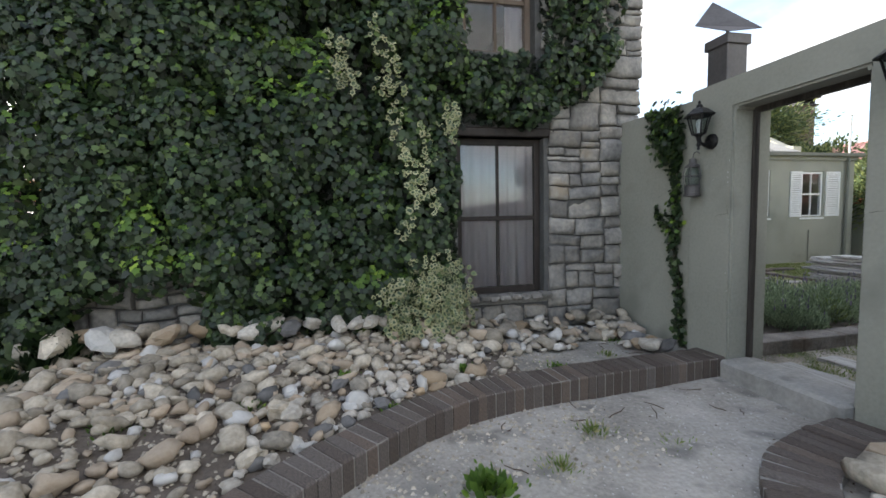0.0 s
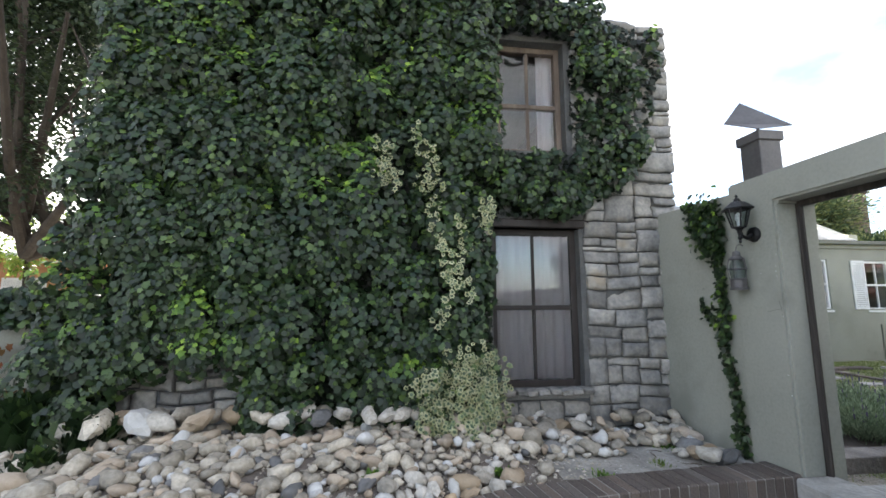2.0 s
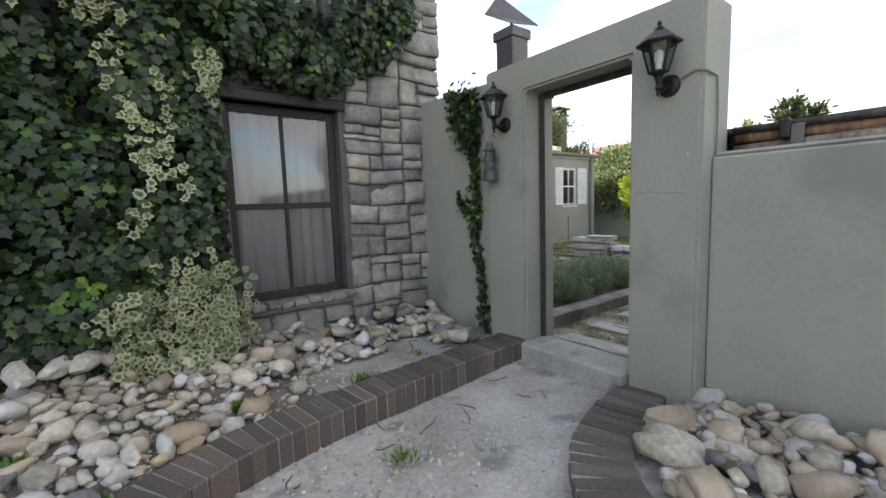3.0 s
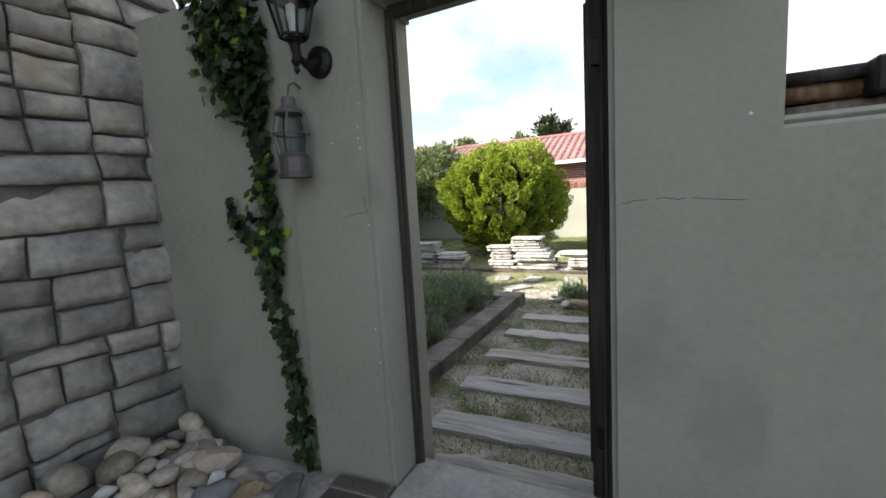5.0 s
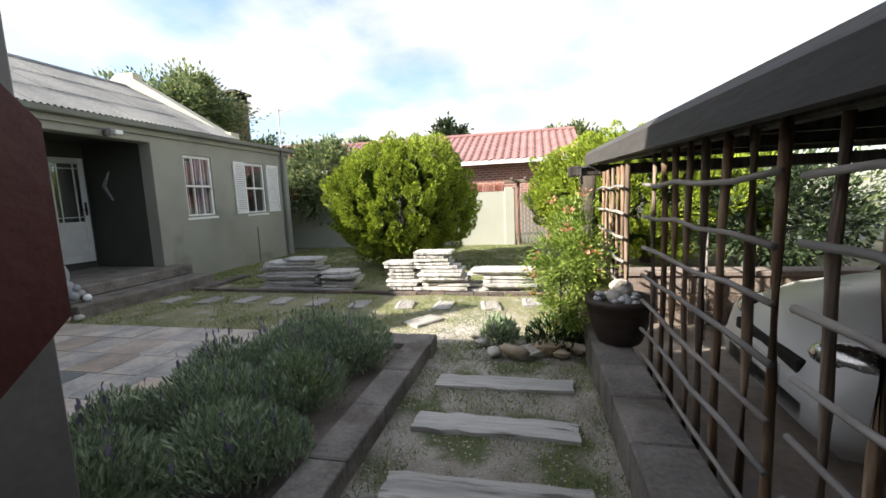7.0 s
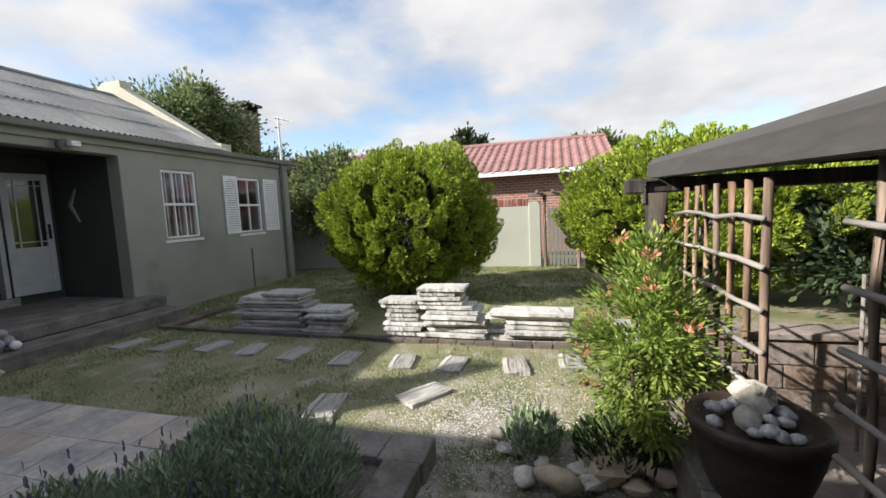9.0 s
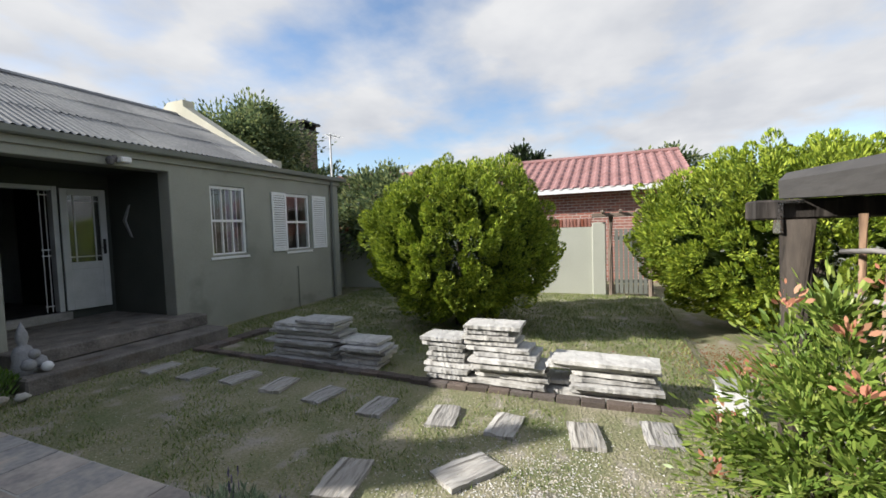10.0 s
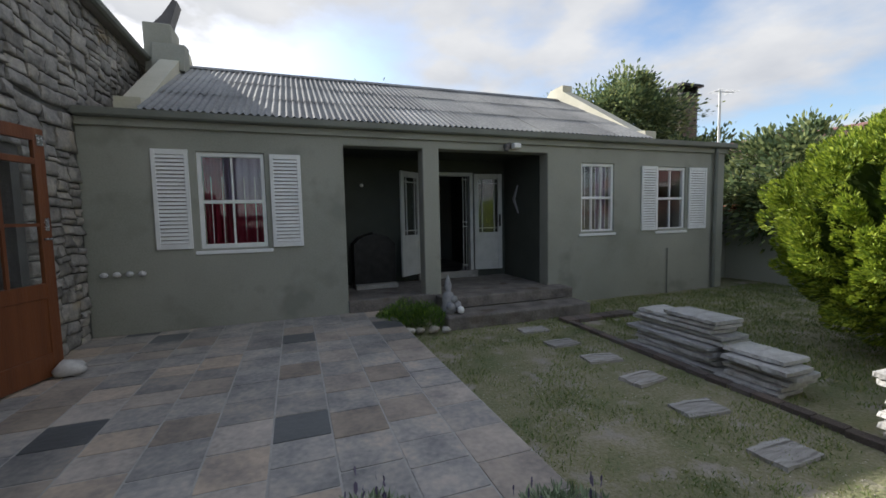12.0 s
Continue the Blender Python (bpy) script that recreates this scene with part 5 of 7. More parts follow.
    part("bulb", lathe(bmesh.new(), [(0.0, 0.06), (0.014, 0.062), (0.015, 0.10), (0.022, 0.12), (0.02, 0.16), (0.0, 0.175)], 10, (cx, 0)), WHITE, t)
    return t


wall_lantern(3.70, 2.035)
wall_lantern(2.43, 2.03)
# conduit from the lantern to the pillar's corner
bm = bmesh.new()
tube(bm, [(3.21, 2.39, 2.04), (3.21, 2.30, 2.08), (3.21, 2.262, 2.075), (3.24, 2.245, 2.07), (3.36, 2.243, 2.06), (3.38, 2.243, 1.9), (3.38, 2.243, 1.63)], 0.006, 6)
solid("cable", bm, GUTTER, "thin painted cable from the lantern round the pillar", "cable")
# old glass lantern hung on the pier
t = thing("hanging_lantern", "dusty old lantern of glass and tin hung on the pier", "lantern", at=pose(3.15, 3.82, 1.60))
part("base", lathe(bmesh.new(), [(0.0, 0.0), (0.062, 0.0), (0.064, 0.015), (0.056, 0.02), (0.056, 0.075), (0.06, 0.085), (0.05, 0.095), (0.0, 0.10)], 16), FLUE, t)
no_shadow(part("chimney_glass", lathe(bmesh.new(), [(0.046, 0.095), (0.056, 0.15), (0.05, 0.20), (0.036, 0.24)], 16), LAMP_GLASS, t))
bm = bmesh.new()
for k in range(5):
    a = 2 * math.pi * k / 5
    tube(bm, [(0.058 * math.cos(a), 0.058 * math.sin(a), 0.09), (0.068 * math.cos(a), 0.068 * math.sin(a), 0.17), (0.055 * math.cos(a), 0.055 * math.sin(a), 0.25)], 0.004, 5)
for zz, rr in ((0.17, 0.068), (0.25, 0.055)):
    tube(bm, [(rr * math.cos(2 * math.pi * k / 12), rr * math.sin(2 * math.pi * k / 12), zz) for k in range(13)], 0.004, 5)
part("wire_guard", bm, FLUE, t)
part("cap", lathe(bmesh.new(), [(0.058, 0.245), (0.05, 0.26), (0.03, 0.275), (0.026, 0.31), (0.0, 0.32)], 14), FLUE, t)
part("hook", tube(bmesh.new(), [(0.0, 0, 0.32), (0.01, 0, 0.36), (0.04, 0, 0.375), (0.07, 0, 0.36)], 0.004, 5), FLUE, t)

# sheet metal flue with a cowl, behind the gate wall
flue = thing("flue", "dull grey square sheet-metal flue with a tilted cowl", "chimney", at=pose(4.29, 4.62, 0.0))
part("shaft", boxes((-0.125, -0.125, 0.0, 0.125, 0.125, 3.30), bevel=0.008), FLUE, flue)
part("collar", boxes((-0.148, -0.148, 3.20, 0.148, 0.148, 3.30), bevel=0.006), FLUE, flue)
bm = bmesh.new()
p1, p2, p3, p4 = [bm.verts.new(p) for p in ((-0.22, 0.20, 3.51), (-0.17, -0.17, 3.298), (0.20, -0.21, 3.34), (0.06, 0.26, 3.81))]
bm.faces.new((p1, p2, p3)); bm.faces.new((p1, p3, p4))
bmesh.ops.recalc_face_normals(bm, faces=bm.faces[:])
bmesh.ops.solidify(bm, geom=bm.faces[:], thickness=0.008)
part("cowl", bm, FLUE, flue)
part("stay", boxes((-0.012, -0.012, 3.30, 0.012, 0.012, 3.42)), FLUE, flue)

# gate leaf folded back inside, and a red board on the inner wall
leaf = thing("gate_leaf", "worn black timber gate leaf standing open", "gate")
for x0, x1, y1 in ((3.475, 3.52, 2.75), (3.685, 3.72, 2.785)):
    part("stile", boxes((x0, 2.70, 0.29, x1, y1, 2.20), bevel=0.006), BARK_BLACK, leaf)
for x0, x1 in ((3.52, 3.601), (3.604, 3.685)):
    part("board", boxes((x0, 2.705, 0.30, x1, 2.742, 2.18), bevel=0.004), BARK_BLACK, leaf)
for z in (0.5, 1.9):
    part("hinge", boxes((3.462, 2.70, z, 3.476, 2.735, z + 0.09), bevel=0.003), IRON, leaf)


# ---- house windows, shutters, doors ----
shutter_window("window_3", 4.58, 1.27, 5.51, 2.66, HY + 0.03, 0.09, WHITE, 2, 2, 1.95, GLASS, "white sash window with red and lilac curtains", 0.07, WHITE)
curtain("curtain", 4.68, 4.92, 1.36, 2.58, HY + 0.105, CURTAIN_RED, "deep red curtain gathered at the window", 3, 0.03)
curtain("curtain", 4.93, 5.42, 1.36, 2.58, HY + 0.125, CURTAIN_LILAC, "thin lilac net curtain behind the sash", 5, 0.02)
curtain("curtain", 4.93, 5.42, 1.36, 1.95, HY + 0.10, CURTAIN_RED, "deep red lower curtain behind the sash", 5, 0.03)
shutter_window("window_4", 10.95, 1.30, 11.76, 2.65, HY + 0.03, 0.07, WHITE, 3, 2, 1.98, GLASS, "white sash window with burglar bars and dark panes", 0.07, WHITE)
curtain("curtain", 11.45, 11.70, 1.38, 2.58, HY + 0.18, CURTAIN_LILAC, "pale curtain drawn aside behind the sash", 3, 0.02)
shutter_window("window_5", 12.84, 1.29, 13.64, 2.61, HY + 0.03, 0.07, WHITE, 2, 2, 1.96, GLASS, "small white sash window between louvred shutters", 0.07, WHITE)
for x0, x1, z0, z1 in ((4.70, 5.40, 1.36, 2.3), (11.05, 11.66, 1.40, 2.6)):
    bm = bmesh.new()
    for k in range(5):
        x = x0 + (x1 - x0) * (k + 0.5) / 5
        tube(bm, [(x, HY + 0.085, z0), (x, HY + 0.085, z1)], 0.006, 5)
    solid("burglar_bars", bm, WHITE, "thin white burglar bars inside the window", "bars")

slat_mesh = mesh_from(box(bmesh.new(), -0.5, -0.5, -0.5, 0.5, 0.5, 0.5), "slat", WHITE)


def shutter(x0, z0, x1, z1, lean=0.0):
    t = thing("shutter", "white louvred timber shutter fixed beside the window", "shutter", "louvred shutters on the cottage", at=pose(x0, HY - 0.035, z0, 0, lean, 0))
    w, h = x1 - x0, z1 - z0
    part("shutter_frame", boxes((0, 0, 0, 0.05, 0.03, h), (w - 0.05, 0, 0, w, 0.03, h), (0.05, 0, 0, w - 0.05, 0.03, 0.07), (0.05, 0, h - 0.07, w - 0.05, 0.03, h), bevel=0.003), WHITE, t)
    part("back_board", boxes((0.05, 0.024, 0.07, w - 0.05, 0.03, h - 0.07)), OLD_WOOD, t)
    n = int((h - 0.14) / 0.05)
    for k in range(n):
        piece("slat", slat_mesh, t, pose(w / 2, 0.012, 0.07 + (h - 0.14) * (k + 0.5) / n, -32, 0, 0) @ Matrix.Diagonal((w - 0.1, 0.007, 0.047, 1)))


shutter(4.10, 1.31, 4.53, 2.65, 0.0)
shutter(5.545, 1.29, 5.965, 2.62, 0.0)
shutter(12.42, 1.32, 12.83, 2.605)
shutter(13.69, 1.32, 14.20, 2.60)


def door_leaf(m, label, width=0.62):
    """A white half-glazed door leaf, hinged at its x = 0 edge."""
    t = thing("door_leaf", label, "door", "double doors of the porch", at=m)
    h, a = 2.04, 0.095
    part("stile", boxes((0, 0, 0, a, 0.04, h), bevel=0.003), DOOR_PAINT, t)
    part("stile", boxes((width - a, 0, 0, width, 0.04, h), bevel=0.003), DOOR_PAINT, t)
    for z0, z1 in ((0, 0.15), (0.68, 0.80), (h - 0.11, h)):
        part("rail", boxes((a, 0, z0, width - a, 0.04, z1), bevel=0.003), DOOR_PAINT, t)
    part("panel", boxes((a, 0.01, 0.15, width - a, 0.03, 0.68)), DOOR_PAINT, t)
    part("glazing_bar", boxes((a + 0.07, 0.01, 0.80, a + 0.09, 0.03, h - 0.11), (width - a - 0.09, 0.01, 0.80, width - a - 0.07, 0.03, h - 0.11), (a, 0.012, 0.88, width - a, 0.028, 0.90), (a, 0.012, h - 0.21, width - a, 0.028, h - 0.19)), DOOR_PAINT, t)
    no_shadow(part("pane", boxes((a, 0.018, 0.80, width - a, 0.022, h - 0.11)), GLASS, t))
    hd = part("lock_plate", boxes((width - 0.075, -0.008, 0.92, width - 0.03, 0.0, 1.18), bevel=0.003), IRON, t)
    part("handle", tube(bmesh.new(), [(width - 0.05, -0.012, 1.03), (width - 0.05, -0.045, 1.03), (width - 0.14, -0.05, 1.03)], 0.008, 6), IRON, hd)


door_leaf(pose(9.48, PY - 0.06, 0.53, 0, 0, -8), "white half-glazed porch door folded open against the wall", 0.62)
door_leaf(pose(8.25, PY - 0.03, 0.53, 0, 0, -142) , "white half-glazed porch door standing open", 0.62)
frame5 = thing("door_1", "white timber doorway with a dark hall beyond", "doorway", kind="structure")
part("door_frame", boxes((8.27, PY - 0.03, 0.52, 8.34, PY + 0.12, 2.60), (9.39, PY - 0.03, 0.52, 9.46, PY + 0.12, 2.60), (8.34, PY - 0.03, 2.53, 9.39, PY + 0.12, 2.60), bevel=0.004), DOOR_PAINT, frame5)
part("door_sill", boxes((8.20, PY - 0.12, 0.38, 9.52, PY + 0.2, 0.52), bevel=0.01), CONCRETE, frame5)
gate = thing("security_gate", "thin white steel security gate in the doorway", "gate")
for x in (8.42, 8.55, 9.26, 9.33):
    part("bar", tube(bmesh.new(), [(x, PY + 0.05, 0.53), (x, PY + 0.05, 2.52)], 0.008, 5), DOOR_PAINT, gate)
for z in (0.62, 1.45, 1.55, 2.45):
    part("rail", boxes((8.40, PY + 0.04, z, 8.58, PY + 0.06, z + 0.02), (9.24, PY + 0.04, z, 9.36, PY + 0.06, z + 0.02)), DOOR_PAINT, gate)
# boomerang on the porch side wall
bm = prism(bmesh.new(), [(11.42, 2.28), (11.38, 2.30), (11.52, 2.02), (11.36, 1.72), (11.41, 1.74), (11.60, 2.02)], "x", 10.205, 10.228)
solid("boomerang", bm, STATUE, "pale grey wooden boomerang hung on the porch wall", "ornament")
# added dark box, no real lip, closing the gap under the opening
solid("porch_lip", boxes((6.59, HY - 0.03, -0.02, 8.015, HY + 0.10, 0.395), bevel=0.012), KERB_STONE, "dark filler added to close the gap below the porch opening", "step", kind="structure")
# old stove and a bench plinth in the porch
st = thing("porch_stove", "black iron stove with an arched top in the porch", "stove")
part("body", prism(bmesh.new(), [(6.85, 0.46), (7.62, 0.46), (7.62, 1.20), (7.5, 1.32), (7.24, 1.40), (6.98, 1.32), (6.85, 1.20)], "y", 11.5, 11.95), IRON, st)
part("hearth", boxes((6.85, 11.3, 0.38, 7.62, 11.95, 0.46), bevel=0.01), CONCRETE, st)
# added white globe that imitates a reflected dot of light
b = thing("reflection_dot", "small white globe added on the porch wall as a reflected dot of light", "lamp", at=pose(7.1, PY - 0.05, 2.32))
part("globe", lathe(bmesh.new(), [(0.0, -0.035), (0.025, -0.025), (0.035, 0.0), (0.025, 0.025), (0.0, 0.035)], 12), WHITE, b, smooth=True)
part("bracket", boxes((-0.015, 0.02, -0.03, 0.015, 0.05, 0.03)), IRON, b)
# floodlight under the eave
fl = thing("floodlight", "grey twin floodlight under the eave", "lamp", at=pose(9.42, HY - 0.06, 2.88))
part("bracket", boxes((-0.03, 0.0, -0.04, 0.03, 0.06, 0.06), bevel=0.005), FLUE, fl)
part("lamp_head", lathe(bmesh.new(), [(0.0, -0.1), (0.045, -0.09), (0.055, -0.02), (0.03, 0.02), (0.0, 0.03)], 12, (-0.09, -0.04)), FLUE, fl)
bm = boxes((0.02, -0.12, -0.05, 0.16, 0.0, 0.03), bevel=0.012)
part("lamp_head", bm, WHITE, fl)
# thin pipe up the wall, four white ornaments, aerial
bm = bmesh.new(); tube(bm, [(13.13, HY - 0.02, -0.05), (13.13, HY - 0.02, 0.93)], 0.012, 6)
solid("thin_pipe", bm, GUTTER, "thin painted pipe up the cottage wall", "pipe")
for x in (3.50, 3.64, 3.78, 3.92):
    o = solid("wall_ornament", lathe(bmesh.new(), [(0.0, -0.04), (0.035, -0.03), (0.05, 0.0), (0.03, 0.03), (0.0, 0.04)], 10), SHELL, "small white shell ornament fixed to the wall", "ornament", "row of wall ornaments", smooth=True)
    o.matrix_basis = Matrix.Translation((x, HY - 0.04, 1.01)) @ Matrix.Diagonal((1.0, 0.7, 0.9, 1))
aer = thing("aerial", "white television aerial on a pole at the cottage corner", "aerial")
part("pole", tube(bmesh.new(), [(14.62, HY + 0.05, 2.98), (14.62, HY + 0.05, 4.30)], 0.026, 8), WHITE, aer)
part("boom", tube(bmesh.new(), [(14.45, HY + 0.05, 4.24), (15.05, HY + 0.05, 4.27)], 0.012, 6), WHITE, aer)
bm = bmesh.new()
for k in range(5):
    x = 14.5 + 0.12 * k
    tube(bm, [(x, HY - 0.12, 4.25), (x, HY + 0.22, 4.25)], 0.006, 5)
part("elements", bm, WHITE, aer)
# chimney on the near gable
ch = thing("cottage_chimney", "grey-green plastered chimney with a metal cowl", "chimney")
part("stack", boxes((3.46, 12.75, 3.0, 3.90, 13.35, 5.25), bevel=0.015), GREEN, ch)
part("shoulder", prism(bmesh.new(), [(12.60, 4.4), (13.1, 4.4), (13.1, 4.95), (12.74, 4.90)], "x", 3.60, 4.10), GREEN, ch)
part("cowl", prism(bmesh.new(), [(3.55, 5.25), (3.86, 5.25), (3.88, 5.36), (4.0, 5.72), (3.93, 5.76), (3.74, 5.46)], "y", 12.9, 13.2), FLUE, ch)

# varnished door of the tower, standing open into the paved court
dm = pose(3.36, 8.02, 0.22, 0, 0, 73)
td = thing("tower_door", "varnished orange-brown timber door with glass panes, standing open", "door", at=dm)
W_D, H_D = 0.92, 2.36
part("stile", boxes((0, 0, 0, 0.11, 0.045, H_D), bevel=0.004), DOOR_WOOD, td)
part("stile", boxes((W_D - 0.11, 0, 0, W_D, 0.045, H_D), bevel=0.004), DOOR_WOOD, td)
part("rail", boxes((0.11, 0, 0, W_D - 0.11, 0.045, 0.22), (0.11, 0, 0.76, W_D - 0.11, 0.045, 0.90), (0.11, 0, 2.02, W_D - 0.11, 0.045, 2.08), (0.11, 0, H_D - 0.12, W_D - 0.11, 0.045, H_D), bevel=0.004), DOOR_WOOD, td)
part("panel", boxes((0.11, 0.012, 0.22, W_D - 0.11, 0.034, 0.76)), DOOR_WOOD, td)
part("glazing_bar", boxes((W_D / 2 - 0.015, 0.01, 0.90, W_D / 2 + 0.015, 0.035, 2.02), (0.11, 0.01, 1.44, W_D - 0.11, 0.035, 1.47)), DOOR_WOOD, td)
no_shadow(part("pane", boxes((0.11, 0.020, 0.90, W_D - 0.11, 0.024, 2.24)), GLASS, td))
hp = part("lock", boxes((W_D - 0.075, -0.012, 1.40, W_D - 0.035, 0.0, 1.52), (W_D - 0.09, -0.012, 2.20, W_D - 0.02, 0.0, 2.30)), CHROME, td)
part("handle", tube(bmesh.new(), [(W_D - 0.055, -0.01, 1.32), (W_D - 0.055, -0.05, 1.32), (W_D - 0.15, -0.055, 1.32)], 0.009, 6), CHROME, hp)

# ---- slate paving ----
bm = bmesh.new()
box(bm, -0.5, -0.5, -0.5, 0.5, 0.5, 0.5, bevel=0.02)
tile_meshes = []
for m_ in (SLATE, SLATE_WARM, SLATE_DARK):
    b2 = bm.copy()
    tile_meshes.append(mesh_from(b2, "tile", m_))
bm.free()
r = random.Random(17)
rest = bmesh.new()
col = 0
x = 7.20
while x > TS + 0.1:
    w = 0.39
    off = (0.0, 0.21, 0.09, 0.30)[col % 4]
    y = 5.62 - off
    while y < HY:
        d = (0.39, 0.39, 0.30)[int(r.random() * 2.4)]
        y0, y1 = max(y, 5.62), min(y + d, HY)
        if y1 - y0 > 0.05:
            q = r.random()
            mesh = tile_meshes[0 if q < 0.56 else (1 if q < 0.93 else 2)]
            piece("tile", mesh, pav, Matrix.Translation((x - w / 2, (y0 + y1) / 2, 0.182 + r.uniform(-0.002, 0.003))) @ Matrix.Diagonal((w - 0.014, y1 - y0 - 0.014, 0.03, 1)))
        y += d
    x -= w
    col += 1

# ---- lavender bed ----
bedk = thing("bed_kerb", "dark stone kerb round the lavender bed", "kerb", kind="structure")
bm = bmesh.new()
box(bm, -0.5, -0.5, -0.5, 0.5, 0.5, 0.5, bevel=0.03)
kerb_mesh = mesh_from(bm, "kerb_block", KERB_STONE)
for k in range(6):
    x0 = 3.62 + k * 0.57
    piece("kerb_block", kerb_mesh, bedk, Matrix.Translation((x0 + 0.285, 4.20, 0.050 + 0.003 * (k % 2))) @ Matrix.Diagonal((0.565, 0.23, 0.24, 1)))
piece("kerb_block", kerb_mesh, bedk, Matrix.Translation((7.19, 4.225, 0.044)) @ Matrix.Diagonal((0.29, 0.29, 0.24, 1)))
for k in range(2):
    piece("kerb_block", kerb_mesh, bedk, Matrix.Translation((7.20, 4.375 + 0.31 + k * 0.625, 0.041)) @ Matrix.Diagonal((0.27, 0.615, 0.24, 1)))
solid("bed_soil", boxes((3.62, 4.36, -0.05, 7.08, 5.62, 0.10)), SOIL, "dark soil of the lavender bed", "soil", kind="structure")


def tuft_bush(name, label, spots, seed, tall, spread, count, leaf=LAVENDER, bloom=None, blooms=0, blade=0.085, z0=0.12, bloom_mat=LAVENDER_BLOOM):
    """Soft mounds of narrow upright leaves, with flower spikes above."""
    r = random.Random(seed)
    c, w, s, u = [], [], [], []
    bc, bw, bs, bu = [], [], [], []
    for x, y, k in spots:
        for _ in range(int(count * k)):
            a = r.uniform(0, 6.28); d = spread * k * math.sqrt(r.random())
            f = 1 - (d / (spread * k)) ** 2 * 0.55
            top = tall * k * f * r.uniform(0.75, 1.08)
            h = top * (1 - 0.85 * r.random() ** 2.2)
            lean = Vector((math.cos(a) * d / spread * 0.8 + r.gauss(0, 0.35), math.sin(a) * d / spread * 0.8 + r.gauss(0, 0.35), 1.0))
            c.append((x + d * math.cos(a), y + d * math.sin(a), z0 + h)); u.append(tuple(-lean)); w.append((r.gauss(0, 1), r.gauss(0, 1), r.gauss(0, 0.4))); s.append(blade * r.uniform(0.7, 1.3))
        for _ in range(int(blooms * k)):
            a = r.uniform(0, 6.28); d = spread * k * math.sqrt(r.random()) * 0.95
            f = 1 - (d / (spread * k)) ** 2 * 0.45
            h = tall * k * f * r.uniform(1.0, 1.28)
            px, py = x + d * math.cos(a), y + d * math.sin(a)
            for q in range(3):
                bc.append((px, py, z0 + h + 0.012 * q)); bu.append((r.gauss(0, 0.2), r.gauss(0, 0.2), -1)); bw.append((r.gauss(0, 1), r.gauss(0, 1), 0)); bs.append(0.03)
            bc.append((px, py, z0 + h - 0.06)); bu.append((0, 0, -1)); bw.append((r.gauss(0, 1), r.gauss(0, 1), 0)); bs.append(0.06)
    t = thing(name, label, "bush")
    o = new("leaves", leaf_mesh_up("leaves", c, w, s, NARROW, leaf, u)); o.parent = t; tagged(o, kind="stuff")
    if bc:
        o = new("bloom", leaf_mesh_up("bloom", bc, bw, bs, [(-0.5, 0.03), (-0.2, 0.14), (0.3, 0.14), (0.5, 0.0), (0.3, -0.14), (-0.2, -0.14), (-0.5, -0.03)], bloom_mat, bu)); o.parent = t; tagged(o, kind="stuff")
    return t


r = random.Random(41)
for k, (x, y, s) in enumerate(((4.1, 4.62, 0.85), (4.55, 4.95, 1.0), (4.95, 4.62, 0.9), (5.3, 5.0, 1.05), (5.7, 4.66, 0.95), (6.1, 5.02, 1.0), (6.42, 4.62, 1.05), (6.62, 5.1, 0.95), (4.0, 5.15, 0.9), (5.0, 5.35, 0.9), (5.85, 5.38, 0.9))):
    tuft_bush("lavender", "grey-green lavender bush with purple spikes in the bed", [(x + 0.22, y + 0.06, s)] + [(x + 0.22 + r.uniform(-0.22, 0.22), y + 0.06 + r.uniform(-0.16, 0.16), s * r.uniform(0.5, 0.8)) for _ in range(3)], 200 + k, 0.44, 0.36, 2300, bloom=True, blooms=11, blade=0.058)
# fresh green plant among them
tuft_bush("herb_bush", "bright green herb bush among the lavender", [(5.95, 4.72, 0.8)], 260, 0.42, 0.26, 700, SHRUB_LEAF, blade=0.05)
tuft_bush("lavender", "small grey-green lavender clump edged with stones", [(7.52, 3.50, 0.75), (7.62, 3.42, 0.6)], 261, 0.40, 0.22, 700, bloom=True, blooms=8, z0=0.02)
tuft_bush("rosemary", "dark green rosemary bush beside the porch step", [(7.35, 9.75, 1.0), (7.62, 9.65, 0.9), (7.15, 9.9, 0.7)], 262, 0.42, 0.34, 1100, IVY_FRESH, blade=0.07, z0=0.05)
tuft_bush("herb_bush", "low green herb spilling inside the gate", [(3.75, 3.86, 0.6), (3.68, 3.75, 0.4)], 263, 0.40, 0.22, 600, LAVENDER, blade=0.07, z0=0.03)

# ---- sleepers, slabs and stacks ----
def riven(seed, sx, sy, sz, nx=8, ny=5, rough=0.008):
    """A flat slab with a split, wavy face and uneven edges, its middle at the origin."""
    bm = bmesh.new()
    bmesh.ops.create_cube(bm, size=1.0)
    long = [e for e in bm.edges if abs(e.verts[0].co.x - e.verts[1].co.x) > 0.5]
    bmesh.ops.subdivide_edges(bm, edges=long, cuts=nx, use_grid_fill=True)
    wide = [e for e in bm.edges if abs(e.verts[0].co.y - e.verts[1].co.y) > 0.5]
    bmesh.ops.subdivide_edges(bm, edges=wide, cuts=ny, use_grid_fill=True)
    off = Vector((seed * 5.3, seed * 2.1, seed))
    for v in bm.verts:
        p = Vector((v.co.x * sx, v.co.y * sy, v.co.z * sz))
        e = noise.noise(Vector((p.x * 6, p.y * 6, 0)) + off)
        side = 1 if abs(v.co.x) > 0.49 or abs(v.co.y) > 0.49 else 0
        p.x += (0.018 * noise.noise(Vector((p.y * 9, p.z * 30, 1)) + off)) * (abs(v.co.x) > 0.49)
        p.y += (0.022 * noise.noise(Vector((p.x * 9, p.z * 30, 2)) + off)) * (abs(v.co.y) > 0.49)
